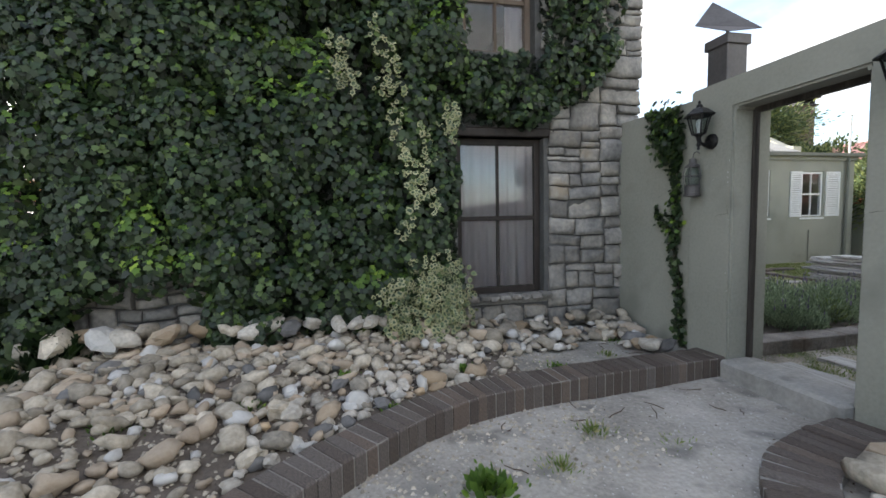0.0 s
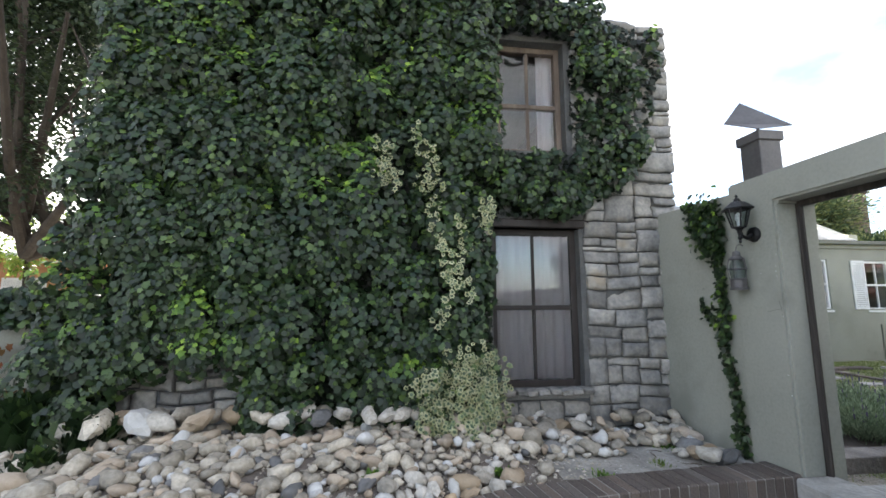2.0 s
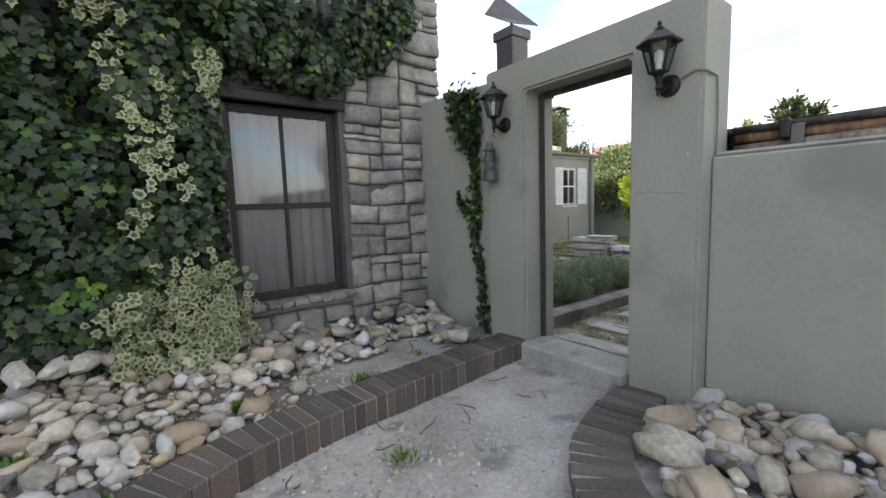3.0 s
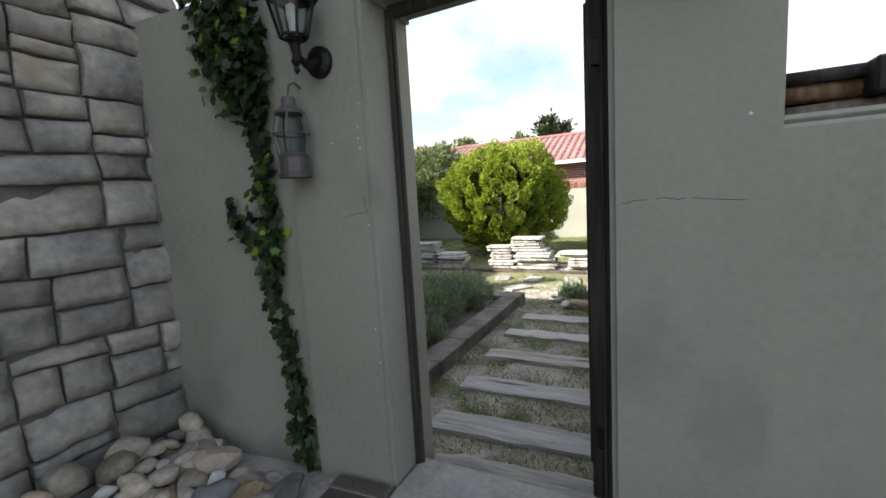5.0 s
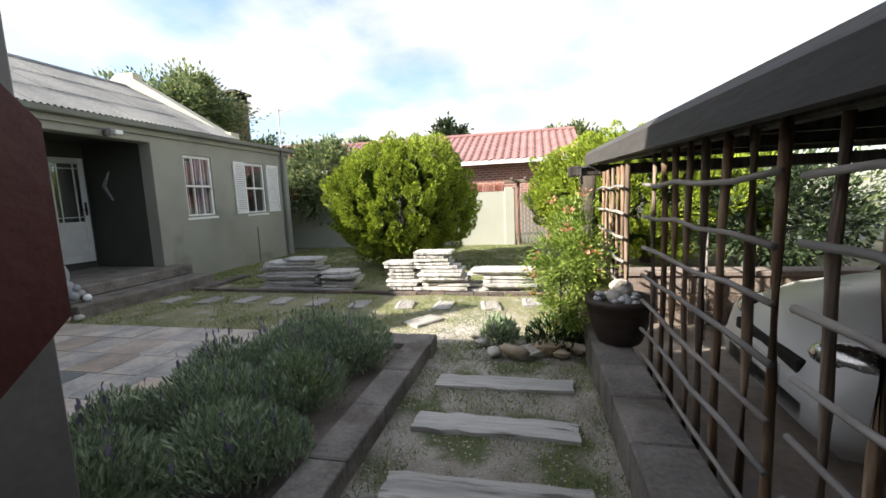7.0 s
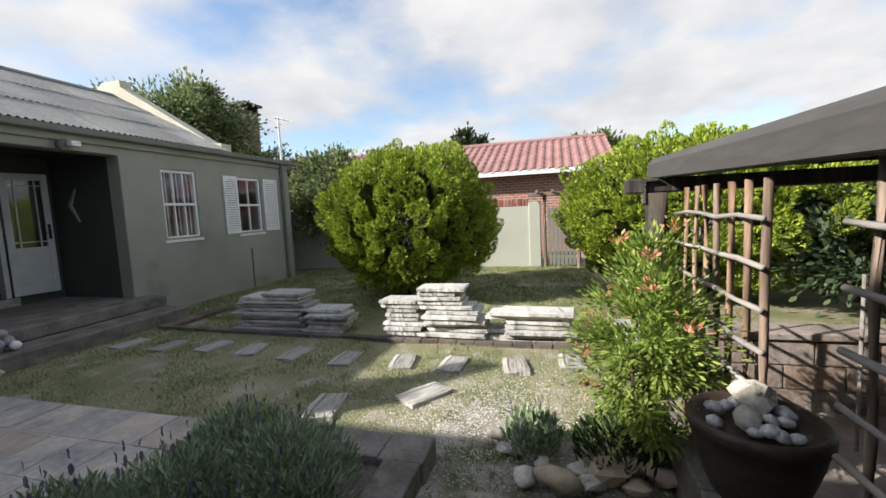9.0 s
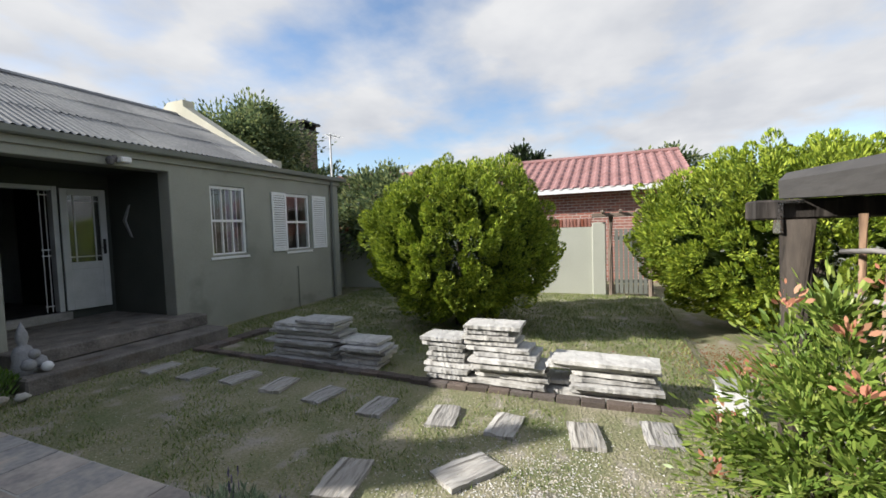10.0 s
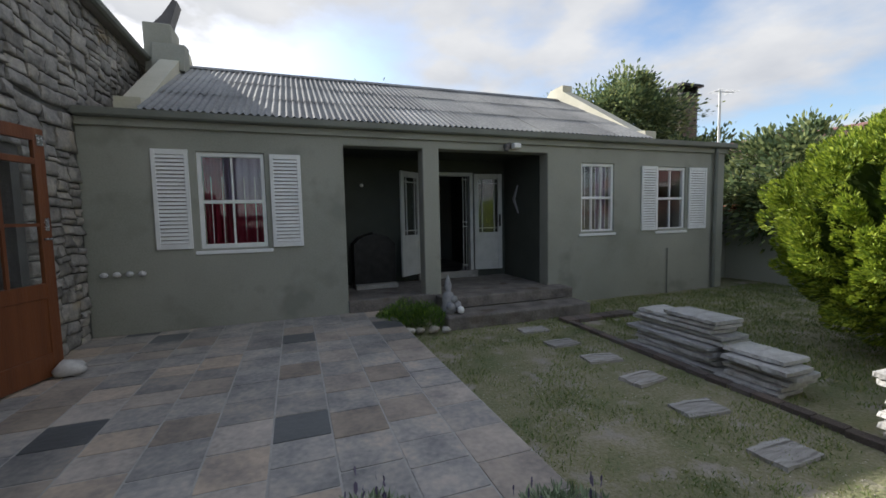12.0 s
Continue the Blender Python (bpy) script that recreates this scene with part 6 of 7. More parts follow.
        if v.co.z > 0:
            p.z += rough * e + 0.4 * rough * noise.noise(Vector((p.x * 4, p.y * 40, 5)) + off) - 0.006 * side
        v.co = p
    return bm


sleeper_meshes = [mesh_from(riven(k, 0.20, 1.03, 0.08, 6, 10, 0.010), "sleeper", SLEEPER) for k in range(4)]
r = random.Random(51)
for k, (x, y, a) in enumerate(((6.55, 3.37, 1), (5.95, 3.385, -1), (5.34, 3.375, 1.5), (4.73, 3.33, 2), (4.16, 3.30, 3), (3.74, 3.22, 4))):
    o = new("sleeper", sleeper_meshes[k % 4])
    o.matrix_basis = pose(x, y, 0.035, 0, 0, a) @ Matrix.Diagonal((1.12 if k > 2 else 1.0, 1.0, 1, 1))
    tagged(o, "weathered grey timber-look sleeper step set in the gravel", "sleeper", "sleeper steps of the path")
slab_meshes = [mesh_from(riven(20 + k, 0.25, 0.40, 0.05, 6, 6, 0.012), "slab", STEP_STONE) for k in range(4)]
for k, (x, y) in enumerate(((9.03, 8.93), (9.03, 8.25), (9.10, 7.60), (9.07, 6.965), (8.99, 6.30), (8.925, 5.61), (8.94, 4.93), (8.945, 4.37), (8.98, 3.73), (9.18, 3.18))):
    o = new("stepping_slab", slab_meshes[k % 4])
    o.matrix_basis = pose(x, y, 0.008, 0, 0, 90 + r.uniform(-12, 12))
    tagged(o, "pale riven stepping slab set in the lawn", "slab", "stepping slabs across the lawn")
for x, y, a in ((8.22, 4.46, 55), (7.86, 5.22, 100)):
    o = new("stepping_slab", slab_meshes[1])
    o.matrix_basis = pose(x, y, 0.01, 0, 0, a) @ Matrix.Diagonal((1.05, 1.1, 1, 1))
    tagged(o, "pale riven stepping slab set in the lawn", "slab", "stepping slabs across the lawn")
stack_meshes = [mesh_from(riven(40 + k, 0.30, 1.0, 0.042, 6, 14, 0.005), "slab", SLAB) for k in range(6)]


def slab_stack(x, y0, y1, layers, seed, across=0.34, jitter=0.03, top=None):
    """Slabs laid flat on one another, each a thing."""
    r = random.Random(seed)
    for k in range(layers):
        z = 0.005 + 0.056 * k + 0.028
        a, b = y0 + r.uniform(-1.6 * jitter, 1.6 * jitter), y1 + r.uniform(-1.6 * jitter, 1.6 * jitter)
        if top and k >= top[0]:
            a, b = top[1] + r.uniform(-0.03, 0.03), top[2] + r.uniform(-0.03, 0.03)
        o = new("stacked_slab", r.choice(stack_meshes))
        o.matrix_basis = pose(x + r.uniform(-0.05, 0.05), (a + b) / 2, z, r.uniform(-0.5, 0.5), r.uniform(-0.8, 0.8), r.uniform(-3.5, 3.5)) @ Matrix.Diagonal((across / 0.30, b - a, 1, 1))
        tagged(o, "pale riven concrete slab lying in a stack on the lawn", "slab", "stacked slabs on the lawn")


slab_stack(10.02, 6.78, 7.88, 10, 1, 0.40, 0.05, (9, 6.76, 7.44))
slab_stack(9.98, 6.12, 6.70, 6, 2, 0.36)
slab_stack(9.88, 4.96, 5.44, 9, 3, 0.38, 0.05, (7, 5.0, 5.52))
slab_stack(9.86, 4.18, 4.93, 7, 4, 0.38, 0.05)
for k, (a, b) in enumerate(((4.30, 4.97), (4.42, 5.0), (4.45, 5.02), (4.52, 5.0), (4.40, 5.0))):
    o = new("stacked_slab", stack_meshes[k])
    o.matrix_basis = pose(9.87 + 0.02 * (k % 2), (a + b) / 2, 0.005 + 0.056 * (7 + k) + 0.028, 0, 0, -2 + k) @ Matrix.Diagonal((1.2, b - a, 1, 1))
    tagged(o, "pale riven concrete slab lying in a stack on the lawn", "slab", "stacked slabs on the lawn")
slab_stack(9.86, 3.12, 3.90, 7, 6, 0.36, 0.05, (5, 3.10, 4.12))
o = new("stacked_slab", stack_meshes[2]); o.matrix_basis = pose(9.95, 4.02, 0.12, 0, 0, 4) @ Matrix.Diagonal((1.0, 0.3, 1, 1))
tagged(o, "short broken slab leaning by the stack", "slab", "stacked slabs on the lawn")
o = new("stacked_slab", stack_meshes[3]); o.matrix_basis = pose(9.95, 4.02, 0.04, 0, 0, 4) @ Matrix.Diagonal((1.3, 0.35, 1.6, 1))
tagged(o, "short broken slab lying by the stack", "slab", "stacked slabs on the lawn")
# brick edging line under the stacks
edging = thing("brick_edging", "low line of dark bricks edging the lawn", "edging", kind="structure")
for k in range(29):
    y = 9.10 - 0.225 * k
    piece("brick", brick_mesh, edging, Matrix.Translation((9.63 + 0.035 * max(0, y - 5.2) + 0.01 * math.sin(k), y, 0.012)) @ Matrix.Rotation(r.uniform(-0.04, 0.04), 4, "Z") @ Matrix.Diagonal((0.105, 0.215, 0.07, 1)))
for k in range(6):
    piece("brick", brick_mesh, edging, Matrix.Translation((9.80 + 0.225 * k, 9.14, 0.02)) @ Matrix.Diagonal((0.215, 0.24, 0.08, 1)))
pier = thing("brick_box", "small whitewashed block standing on the lawn", "block", at=pose(9.88, 2.56, 0.0))
part("block", boxes((-0.11, -0.11, 0, 0.11, 0.11, 0.22), bevel=0.012), WHITE, pier)
part("cap", boxes((-0.13, -0.13, 0.22, 0.13, 0.13, 0.25), bevel=0.006), CONCRETE, pier)

# ---- low wall, pot, lattice and carport ----
LWY0, LWY1 = 2.40, 2.69
lw = thing("low_wall", "low dark block wall beside the path", "wall", kind="structure")
for k in range(8):
    piece("kerb_block", kerb_mesh, lw, Matrix.Translation((3.60 + 0.235 + k * 0.475, (LWY0 + LWY1) / 2, 0.115 + 0.004 * (k % 2))) @ Matrix.Diagonal((0.468, LWY1 - LWY0, 0.37, 1)))
pot = thing("plant_pot", "large dark brown glazed pot filled with stones and shells", "pot", at=pose(6.92, 2.475, 0.302))
part("body", lathe(bmesh.new(), [(0.0, 0.0), (0.15, 0.0), (0.165, 0.015), (0.20, 0.10), (0.235, 0.22), (0.25, 0.30), (0.262, 0.305), (0.265, 0.345), (0.25, 0.365), (0.235, 0.36), (0.225, 0.32), (0.10, 0.315), (0.0, 0.315)], 32), POT, pot, smooth=True)
r = random.Random(71)
for k in range(19):
    a, d = k * 2.4, 0.05 + 0.14 * math.sqrt((k % 7) / 7)
    o = new("shell", mesh_from(lathe(bmesh.new(), [(0.0, -0.026), (0.035, -0.02), (0.05, 0.0), (0.04, 0.02), (0.024, 0.027), (0.02, 0.032), (0.0, 0.035)], 12), "shell", SHELL, True))
    o.matrix_basis = pose(6.92 + d * math.cos(a), 2.475 + d * math.sin(a), 0.302 + 0.345 + 0.012 * (k % 3), r.uniform(-30, 30), r.uniform(-30, 30), r.uniform(0, 360)) @ Matrix.Diagonal((r.uniform(0.62, 0.95), r.uniform(0.55, 0.8), r.uniform(0.6, 0.9), 1))
    tagged(o, "silvery grey sea shell lying in the pot", "shell", "shells in the pot")
for x, y, s, mi in ((7.03, 2.44, 0.19, 1), (6.86, 2.53, 0.12, 3)):
    o = new("river_stone", rock_sets[0][0][mi]); o.matrix_basis = Matrix.Translation((x, y, 0.302 + 0.345 + s * 0.3)) @ Matrix.Scale(s, 4)
    tagged(o, "rounded tan stone lying in the pot", "stone", "stones in the pot")


def lattice(x0, x1, uprights, rails, y, z0, z1, label):
    """A panel of rough poles with thinner poles tied across."""
    t = thing("lattice_panel", label, "lattice", "pole lattice panels of the carport")
    r = random.Random(int(x0 * 100))
    for k in range(uprights):
        x = x0 + (x1 - x0) * k / (uprights - 1) + r.uniform(-0.015, 0.015)
        pts = [(x + r.uniform(-0.012, 0.012), y + r.uniform(-0.008, 0.008), z0 + (z1 - z0) * q / 4) for q in range(5)]
        part("pole", tube(bmesh.new(), pts, [0.0175 * r.uniform(0.85, 1.15) for _ in pts], 8), POLE_WOOD, t, smooth=True)
    for z in rails:
        pts = [(x0 - 0.07 + (x1 - x0 + 0.14) * q / 5, y + 0.048 + r.uniform(-0.006, 0.006), z + r.uniform(-0.015, 0.015)) for q in range(6)]
        part("rail", tube(bmesh.new(), pts, [0.0125 * r.uniform(0.85, 1.15) for _ in pts], 7), RAIL_WOOD, t, smooth=True)


RAILS = (0.36, 0.55, 0.74, 0.93, 1.12, 1.32, 1.52)
lattice(7.02, 8.22, 7, RAILS[1:], 2.40, 0.0, 1.70, "tan and grey pole lattice panel in the sun beside the pot")
lattice(5.02, 6.44, 8, RAILS, 2.36, 0.0, 1.72, "dark pole lattice panel behind the low wall")
lattice(3.66, 4.80, 7, RAILS, 2.34, 0.0, 1.72, "dark pole lattice panel close by the gate")
cp = thing("carport", "low carport with dark felted roof edge on log posts", "carport")
def tilt(bm):
    """The carport roof rises a little away from the gate."""
    for v in bm.verts:
        v.co.z += 0.034 * (v.co.x - 3.6)
    return bm


part("fascia", tilt(prism(bmesh.new(), [(2.46, 1.63), (2.50, 1.635), (2.505, 1.75), (2.46, 1.80), (2.34, 1.82), (2.34, 1.80), (2.45, 1.775)], "x", 3.60, 8.98)), FASCIA, cp)
part("roof_sheet", tilt(prism(bmesh.new(), [(2.38, 1.77), (2.38, 1.80), (-3.4, 1.80), (-3.4, 1.77)], "x", 3.60, 8.98)), FASCIA, cp)
for x in (3.68, 4.5, 5.7, 6.9, 8.1):
    part("rafter", tilt(prism(bmesh.new(), [(2.44, 1.65), (2.44, 1.77), (-3.4, 1.77), (-3.4, 1.65)], "x", x, x + 0.07)), BARK_BLACK, cp)
part("edge_beam", tilt(boxes((3.60, 2.28, 1.63, 8.98, 2.36, 1.76), bevel=0.01)), BARK_BLACK, cp)
part("cross_beam", boxes((8.66, -3.3, 1.68, 8.84, 2.72, 1.80), bevel=0.012), BARK_BLACK, cp)
post = part("post", tube(bmesh.new(), [(8.68, 2.50, -0.1), (8.69, 2.50, 0.7), (8.68, 2.50, 1.68)], [0.10, 0.092, 0.088], 12), BARK, cp, smooth=True)
part("bracket", boxes((8.62, 2.585, 1.60, 8.74, 2.60, 1.78), (8.62, 2.49, 1.775, 8.74, 2.60, 1.79)), CHROME, post)
logs = random.Random(77)
for x, z, rad in ((3.585, 1.665, 0.038), (3.60, 1.735, 0.030)):
    pts = [(x + logs.uniform(-0.012, 0.012), 2.22 - 0.55 * k, z + logs.uniform(-0.012, 0.012)) for k in range(11)]
    part("edge_log", tube(bmesh.new(), pts, [rad * logs.uniform(0.8, 1.15) for _ in pts], 8), POLE_WOOD, cp, "rough brown log under the roof edge", smooth=True)
pts = [(3.575 + logs.uniform(-0.01, 0.01), 2.23 - 0.275 * k, 1.775 + logs.uniform(-0.006, 0.008)) for k in range(21)]
part("felt_edge", tube(bmesh.new(), pts, [0.022 * logs.uniform(0.8, 1.2) for _ in pts], 6), BARK_BLACK, cp, "black felt lapped over the roof edge", smooth=True)
strap = part("strap", boxes((3.528, 1.90, 1.66, 3.536, 1.955, 1.765), (3.536, 1.90, 1.76, 3.68, 1.955, 1.77), bevel=0.002), FLUE, cp, "dull metal strap bolted over the logs")
part("block", boxes((3.50, 1.955, 1.70, 3.62, 2.00, 1.80), bevel=0.008), BARK_BLACK, cp)
for x, y in ((3.8, -3.2), (8.75, -3.2)):
    part("post", tube(bmesh.new(), [(x, y, -0.1), (x, y, 1.68)], 0.09, 10), BARK, cp)
bm = bmesh.new()
tube(bm, [(8.05, 1.45, -0.06), (8.05, 1.45, 1.1)], 0.012, 8)
solid("marker_post", bm, RAIL_WOOD, "thin pale post standing in the drive", "post")
rw = thing("retaining_wall", "low brown brick retaining wall beyond the drive", "wall", kind="structure")
part("coping", boxes((8.55, -4.0, 0.50, 8.85, 2.25, 0.56), bevel=0.01), BLOCKWORK, rw)
part("core", boxes((8.60, -4.0, -0.1, 8.80, 2.22, 0.50)), BLOCKWORK, rw)
bm = bmesh.new()
box(bm, -0.5, -0.5, -0.5, 0.5, 0.5, 0.5, bevel=0.03)
block_mesh = mesh_from(bm, "brick", BLOCKWORK)
for row in range(3):
    for k in range(16):
        y = 2.02 - 0.40 * k - (0.20 if row % 2 else 0)
        piece("brick", block_mesh, rw, Matrix.Translation((8.605, y, 0.01 + 0.192 * row)) @ Matrix.Diagonal((0.05, 0.385, 0.18, 1)))


# ---- parked cars ----
def car(m, paint, label):
    """A small hatchback, nose towards +y, its middle at the origin on the ground."""
    t = thing("car", label, "car", "cars in the carport", at=m)
    secs = [(2.00, 0.62, 0.30, 0.52), (1.90, 0.76, 0.22, 0.70), (1.55, 0.82, 0.20, 0.84), (1.0, 0.84, 0.20, 0.93), (0.85, 0.84, 0.20, 0.96), (-0.2, 0.84, 0.20, 0.98), (-1.4, 0.83, 0.20, 0.98), (-1.85, 0.80, 0.24, 0.92), (-1.98, 0.72, 0.32, 0.80)]
    bm = bmesh.new()
    rings = []
    for y, hw, z0, z1 in secs:
        zm = (z0 + z1) / 2
        prof = [(-hw * 0.86, z0), (-hw, z0 + 0.12), (-hw, zm + 0.05), (-hw * 0.95, z1 - 0.06), (-hw * 0.78, z1), (0, z1 + 0.035), (hw * 0.78, z1), (hw * 0.95, z1 - 0.06), (hw, zm + 0.05), (hw, z0 + 0.12), (hw * 0.86, z0)]
        rings.append([bm.verts.new((x, y, z)) for x, z in prof])
    for a, b in zip(rings, rings[1:]):
        for k in range(len(a)):
            bm.faces.new((a[k], a[(k + 1) % len(a)], b[(k + 1) % len(b)], b[k]))
    bm.faces.new(rings[0]); bm.faces.new(rings[-1][::-1])
    bmesh.ops.recalc_face_normals(bm, faces=bm.faces[:])
    part("body", bm, paint, t, smooth=True)
    bm = bmesh.new()
    rings = []
    for y, hw, z in ((0.98, 0.76, 0.95), (0.25, 0.62, 1.40), (-0.4, 0.62, 1.46), (-1.3, 0.60, 1.42), (-1.8, 0.70, 0.97)):
        rings.append([bm.verts.new((x, y, zz)) for x, zz in ((-hw - 0.06, 0.90), (-hw, z), (0, z + 0.03), (hw, z), (hw + 0.06, 0.90))])
    for a, b in zip(rings, rings[1:]):
        for k in range(4):
            bm.faces.new((a[k], a[k + 1], b[k + 1], b[k]))
    bmesh.ops.recalc_face_normals(bm, faces=bm.faces[:])
    part("windows", bm, CAR_GLASS, t, smooth=True)
    bm = bmesh.new()
    box(bm, -0.58, -1.35, 1.405, 0.58, 0.22, 1.49, bevel=0.03)
    part("roof", bm, paint, t, smooth=True)
    part("grille", boxes((-0.42, 1.93, 0.50, 0.42, 1.99, 0.62), (-0.5, 1.95, 0.30, 0.5, 2.0, 0.42), bevel=0.01), RUBBER, t)
    part("number_plate", boxes((-0.26, 2.0, 0.42, 0.26, 2.012, 0.53)), WHITE, t)
    for s in (-1, 1):
        bm = bmesh.new()
        bmesh.ops.create_uvsphere(bm, u_segments=12, v_segments=8, radius=1)
        bmesh.ops.transform(bm, verts=bm.verts[:], matrix=Matrix.Translation((s * 0.56, 1.83, 0.68)) @ Matrix.Rotation(-0.5 * s, 4, "Z") @ Matrix.Diagonal((0.20, 0.10, 0.085, 1)))
        hl = part("headlight", bm, CHROME, t, smooth=True)
        for y in (1.22, -1.25):
            wh = part("wheel", tube(bmesh.new(), [(s * 0.66, y, 0.30), (s * 0.85, y, 0.30)], 0.30, 20), RUBBER, t)
            part("rim", tube(bmesh.new(), [(s * 0.84, y, 0.30), (s * 0.862, y, 0.30)], [0.19, 0.17], 16), CHROME, wh)
        bm = boxes((s * 0.84 - 0.02, 0.70, 0.93, s * 0.84 + 0.13 * s + 0.02, 0.82, 1.06), bevel=0.02)
        part("mirror", bm, paint, t)
    return t


car(pose(6.27, -0.26, -0.07, 0, 0, -4), CAR_PAINT, "white hatchback parked nose-in under the carport")
car(pose(4.52, -0.10, -0.07, 0, 0, 1), CAR_GREY, "dull silver hatchback parked nose-in beside the white car")

# ---- seated figure by the porch step: a small cast statue ----
bm = bmesh.new()
lathe(bm, [(0.0, 0.0), (0.11, 0.0), (0.12, 0.06), (0.095, 0.16), (0.10, 0.24), (0.07, 0.31), (0.035, 0.33), (0.05, 0.37), (0.058, 0.42), (0.05, 0.47), (0.025, 0.54), (0.0, 0.60)], 14)
for x, y, z, s in ((0.08, -0.10, 0.12, 0.075), (-0.05, -0.10, 0.11, 0.07), (0.02, -0.10, 0.22, 0.06), (0.12, -0.14, 0.05, 0.055)):
    g = bmesh.ops.create_icosphere(bm, subdivisions=2, radius=s)
    bmesh.ops.translate(bm, verts=g["verts"], vec=(x, y, z))
for v in bm.verts:
    v.co += Vector((1, 1, 0)) * 0.012 * noise.noise(v.co * 14)
o = solid("garden_statue", bm, STATUE, "small grey cast-stone garden statue by the porch step", "statue", smooth=True)
o.matrix_basis = pose(8.02, 9.72, 0.20, 0, 0, 25)
o = solid("ball", lathe(bmesh.new(), [(0.0, -0.06), (0.042, -0.042), (0.06, 0.0), (0.042, 0.042), (0.0, 0.06)], 14), WHITE, "small white ball beside the statue", "ball", smooth=True)
o.matrix_basis = pose(8.16, 9.56, 0.262)
for x, y, s in ((7.65, 9.33, 0.15), (7.82, 9.30, 0.12), (7.46, 9.38, 0.13), (7.30, 9.35, 0.16), (3.72, 8.80, 0.24)):
    o = new("river_stone", rock_sets[2 if s in (0.12, 0.24) else 0][0][2]); o.matrix_basis = Matrix.Translation((x, y, (0.2 if x < 7.2 else 0.03) + s * 0.25)) @ Matrix.Scale(s, 4)
    tagged(o, "rounded pale stone by the edge of the paving", "stone", "stones by the paving")
# round stones edging the shrub by the path
for k, (x, y, s) in enumerate(((7.20, 3.50, 0.15), (7.18, 3.32, 0.20), (7.22, 3.14, 0.13), (7.38, 3.42, 0.10), (7.32, 3.20, 0.12), (7.30, 3.02, 0.20), (7.42, 2.88, 0.15), (7.34, 2.76, 0.17), (7.48, 3.62, 0.13), (7.55, 2.80, 0.13), (7.62, 3.74, 0.12), (7.22, 2.90, 0.12))):
    o = new("river_stone", rock_sets[k % 2 if k % 3 else 0][0][(k % 3) * 2]); o.matrix_basis = Matrix.Translation((x, y, 0.02 + s * 0.28)) @ Matrix.Rotation(k, 4, "Z") @ Matrix.Diagonal((s * 1.15, s, s * 0.85, 1))
    tagged(o, "rounded tan stone edging the shrub bed", "stone", "stones round the shrub")
# a red board on the inner side of the gate wall
rb = thing("red_board", "dark red eight-sided board on a post inside the gate", "board")
part("board", prism(bmesh.new(), [(3.69, 1.30), (3.83, 1.16), (4.05, 1.16), (4.188, 1.28), (4.188, 1.68), (4.05, 1.83), (3.83, 1.83), (3.69, 1.69)], "y", 4.09, 4.14), RED_PAINT, rb)


part("post", boxes((3.72, 4.14, -0.02, 3.76, 4.18, 1.6)), BARK_BLACK, rb)

# ---- shrubs and trees ----
def blob_points(r, centre, radii, shell=(0.75, 1.0)):
    while True:
        p = Vector((r.gauss(0, 1), r.gauss(0, 1), r.gauss(0, 1))).normalized()
        k = r.uniform(*shell)
        return Vector((centre[0] + radii[0] * p.x * k, centre[1] + radii[1] * p.y * k, centre[2] + radii[2] * p.z * k)), p


def conifer(name, label, centre, radii, lobes, sprays, seed, trunk_z=0.35, lobe=0.20, spray=0.12):
    """A clipped golden conifer: many upright clumps of small sprays over an inside coloured darker for shade."""
    r = random.Random(seed)
    t = thing(name, label, "conifer", "golden conifers on the lawn")
    part("trunk", tube(bmesh.new(), [(centre[0], centre[1], -0.1), (centre[0] + 0.05, centre[1] + 0.04, 0.5), (centre[0], centre[1], centre[2])], [0.13, 0.11, 0.06], 10), BARK, t)
    c, w, s, u = [], [], [], []
    ga = math.pi * (3 - math.sqrt(5))
    off = Vector((seed, 0, 0))
    for k in range(lobes):
        zc = 1 - 2 * (k + 0.5) / lobes
        rad = math.sqrt(1 - zc * zc); a = ga * k + r.uniform(-0.15, 0.15)
        n = Vector((rad * math.cos(a), rad * math.sin(a), zc))
        q = 1 + 0.12 * noise.noise(n * 1.7 + off) + 0.19 * noise.noise(n * 4.2 + off) + r.uniform(-0.05, 0.05)
        flare = 1.0 if zc > -0.35 else 1.0 - 0.25 * (-0.35 - zc)
        base = Vector((centre[0] + radii[0] * n.x * q * flare, centre[1] + radii[1] * n.y * q * flare, centre[2] + radii[2] * n.z * q))
        if base.z < trunk_z - 0.12:
            continue
        grow = (n + Vector((0, 0, 0.75))).normalized()
        size = lobe * r.uniform(0.65, 1.25)
        for _ in range(sprays):
            d = Vector((r.gauss(0, 1), r.gauss(0, 1), r.gauss(0, 1))).normalized()
            along = d.dot(grow)
            p = base + (d - grow * along) * size * 0.62 + grow * along * size * 1.05 * (1 if along > 0 else 0.8)
            dirn = (d * 0.75 + grow * 0.8 + Vector((r.gauss(0, 0.25), r.gauss(0, 0.25), r.gauss(0, 0.2))))
            c.append(tuple(p)); u.append(tuple(-dirn)); w.append((r.gauss(0, 1), r.gauss(0, 1), r.gauss(0, 1))); s.append(spray * r.uniform(0.6, 1.2))
    o = new("crown", leaf_mesh_up("crown", c, w, s, [(-0.5, 0.0), (-0.05, 0.17), (0.5, 0.0), (-0.05, -0.17)], CONIFER, u)); o.parent = t; tagged(o, kind="stuff")
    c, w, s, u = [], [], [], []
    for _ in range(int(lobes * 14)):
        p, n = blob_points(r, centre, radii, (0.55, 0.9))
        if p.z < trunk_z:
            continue
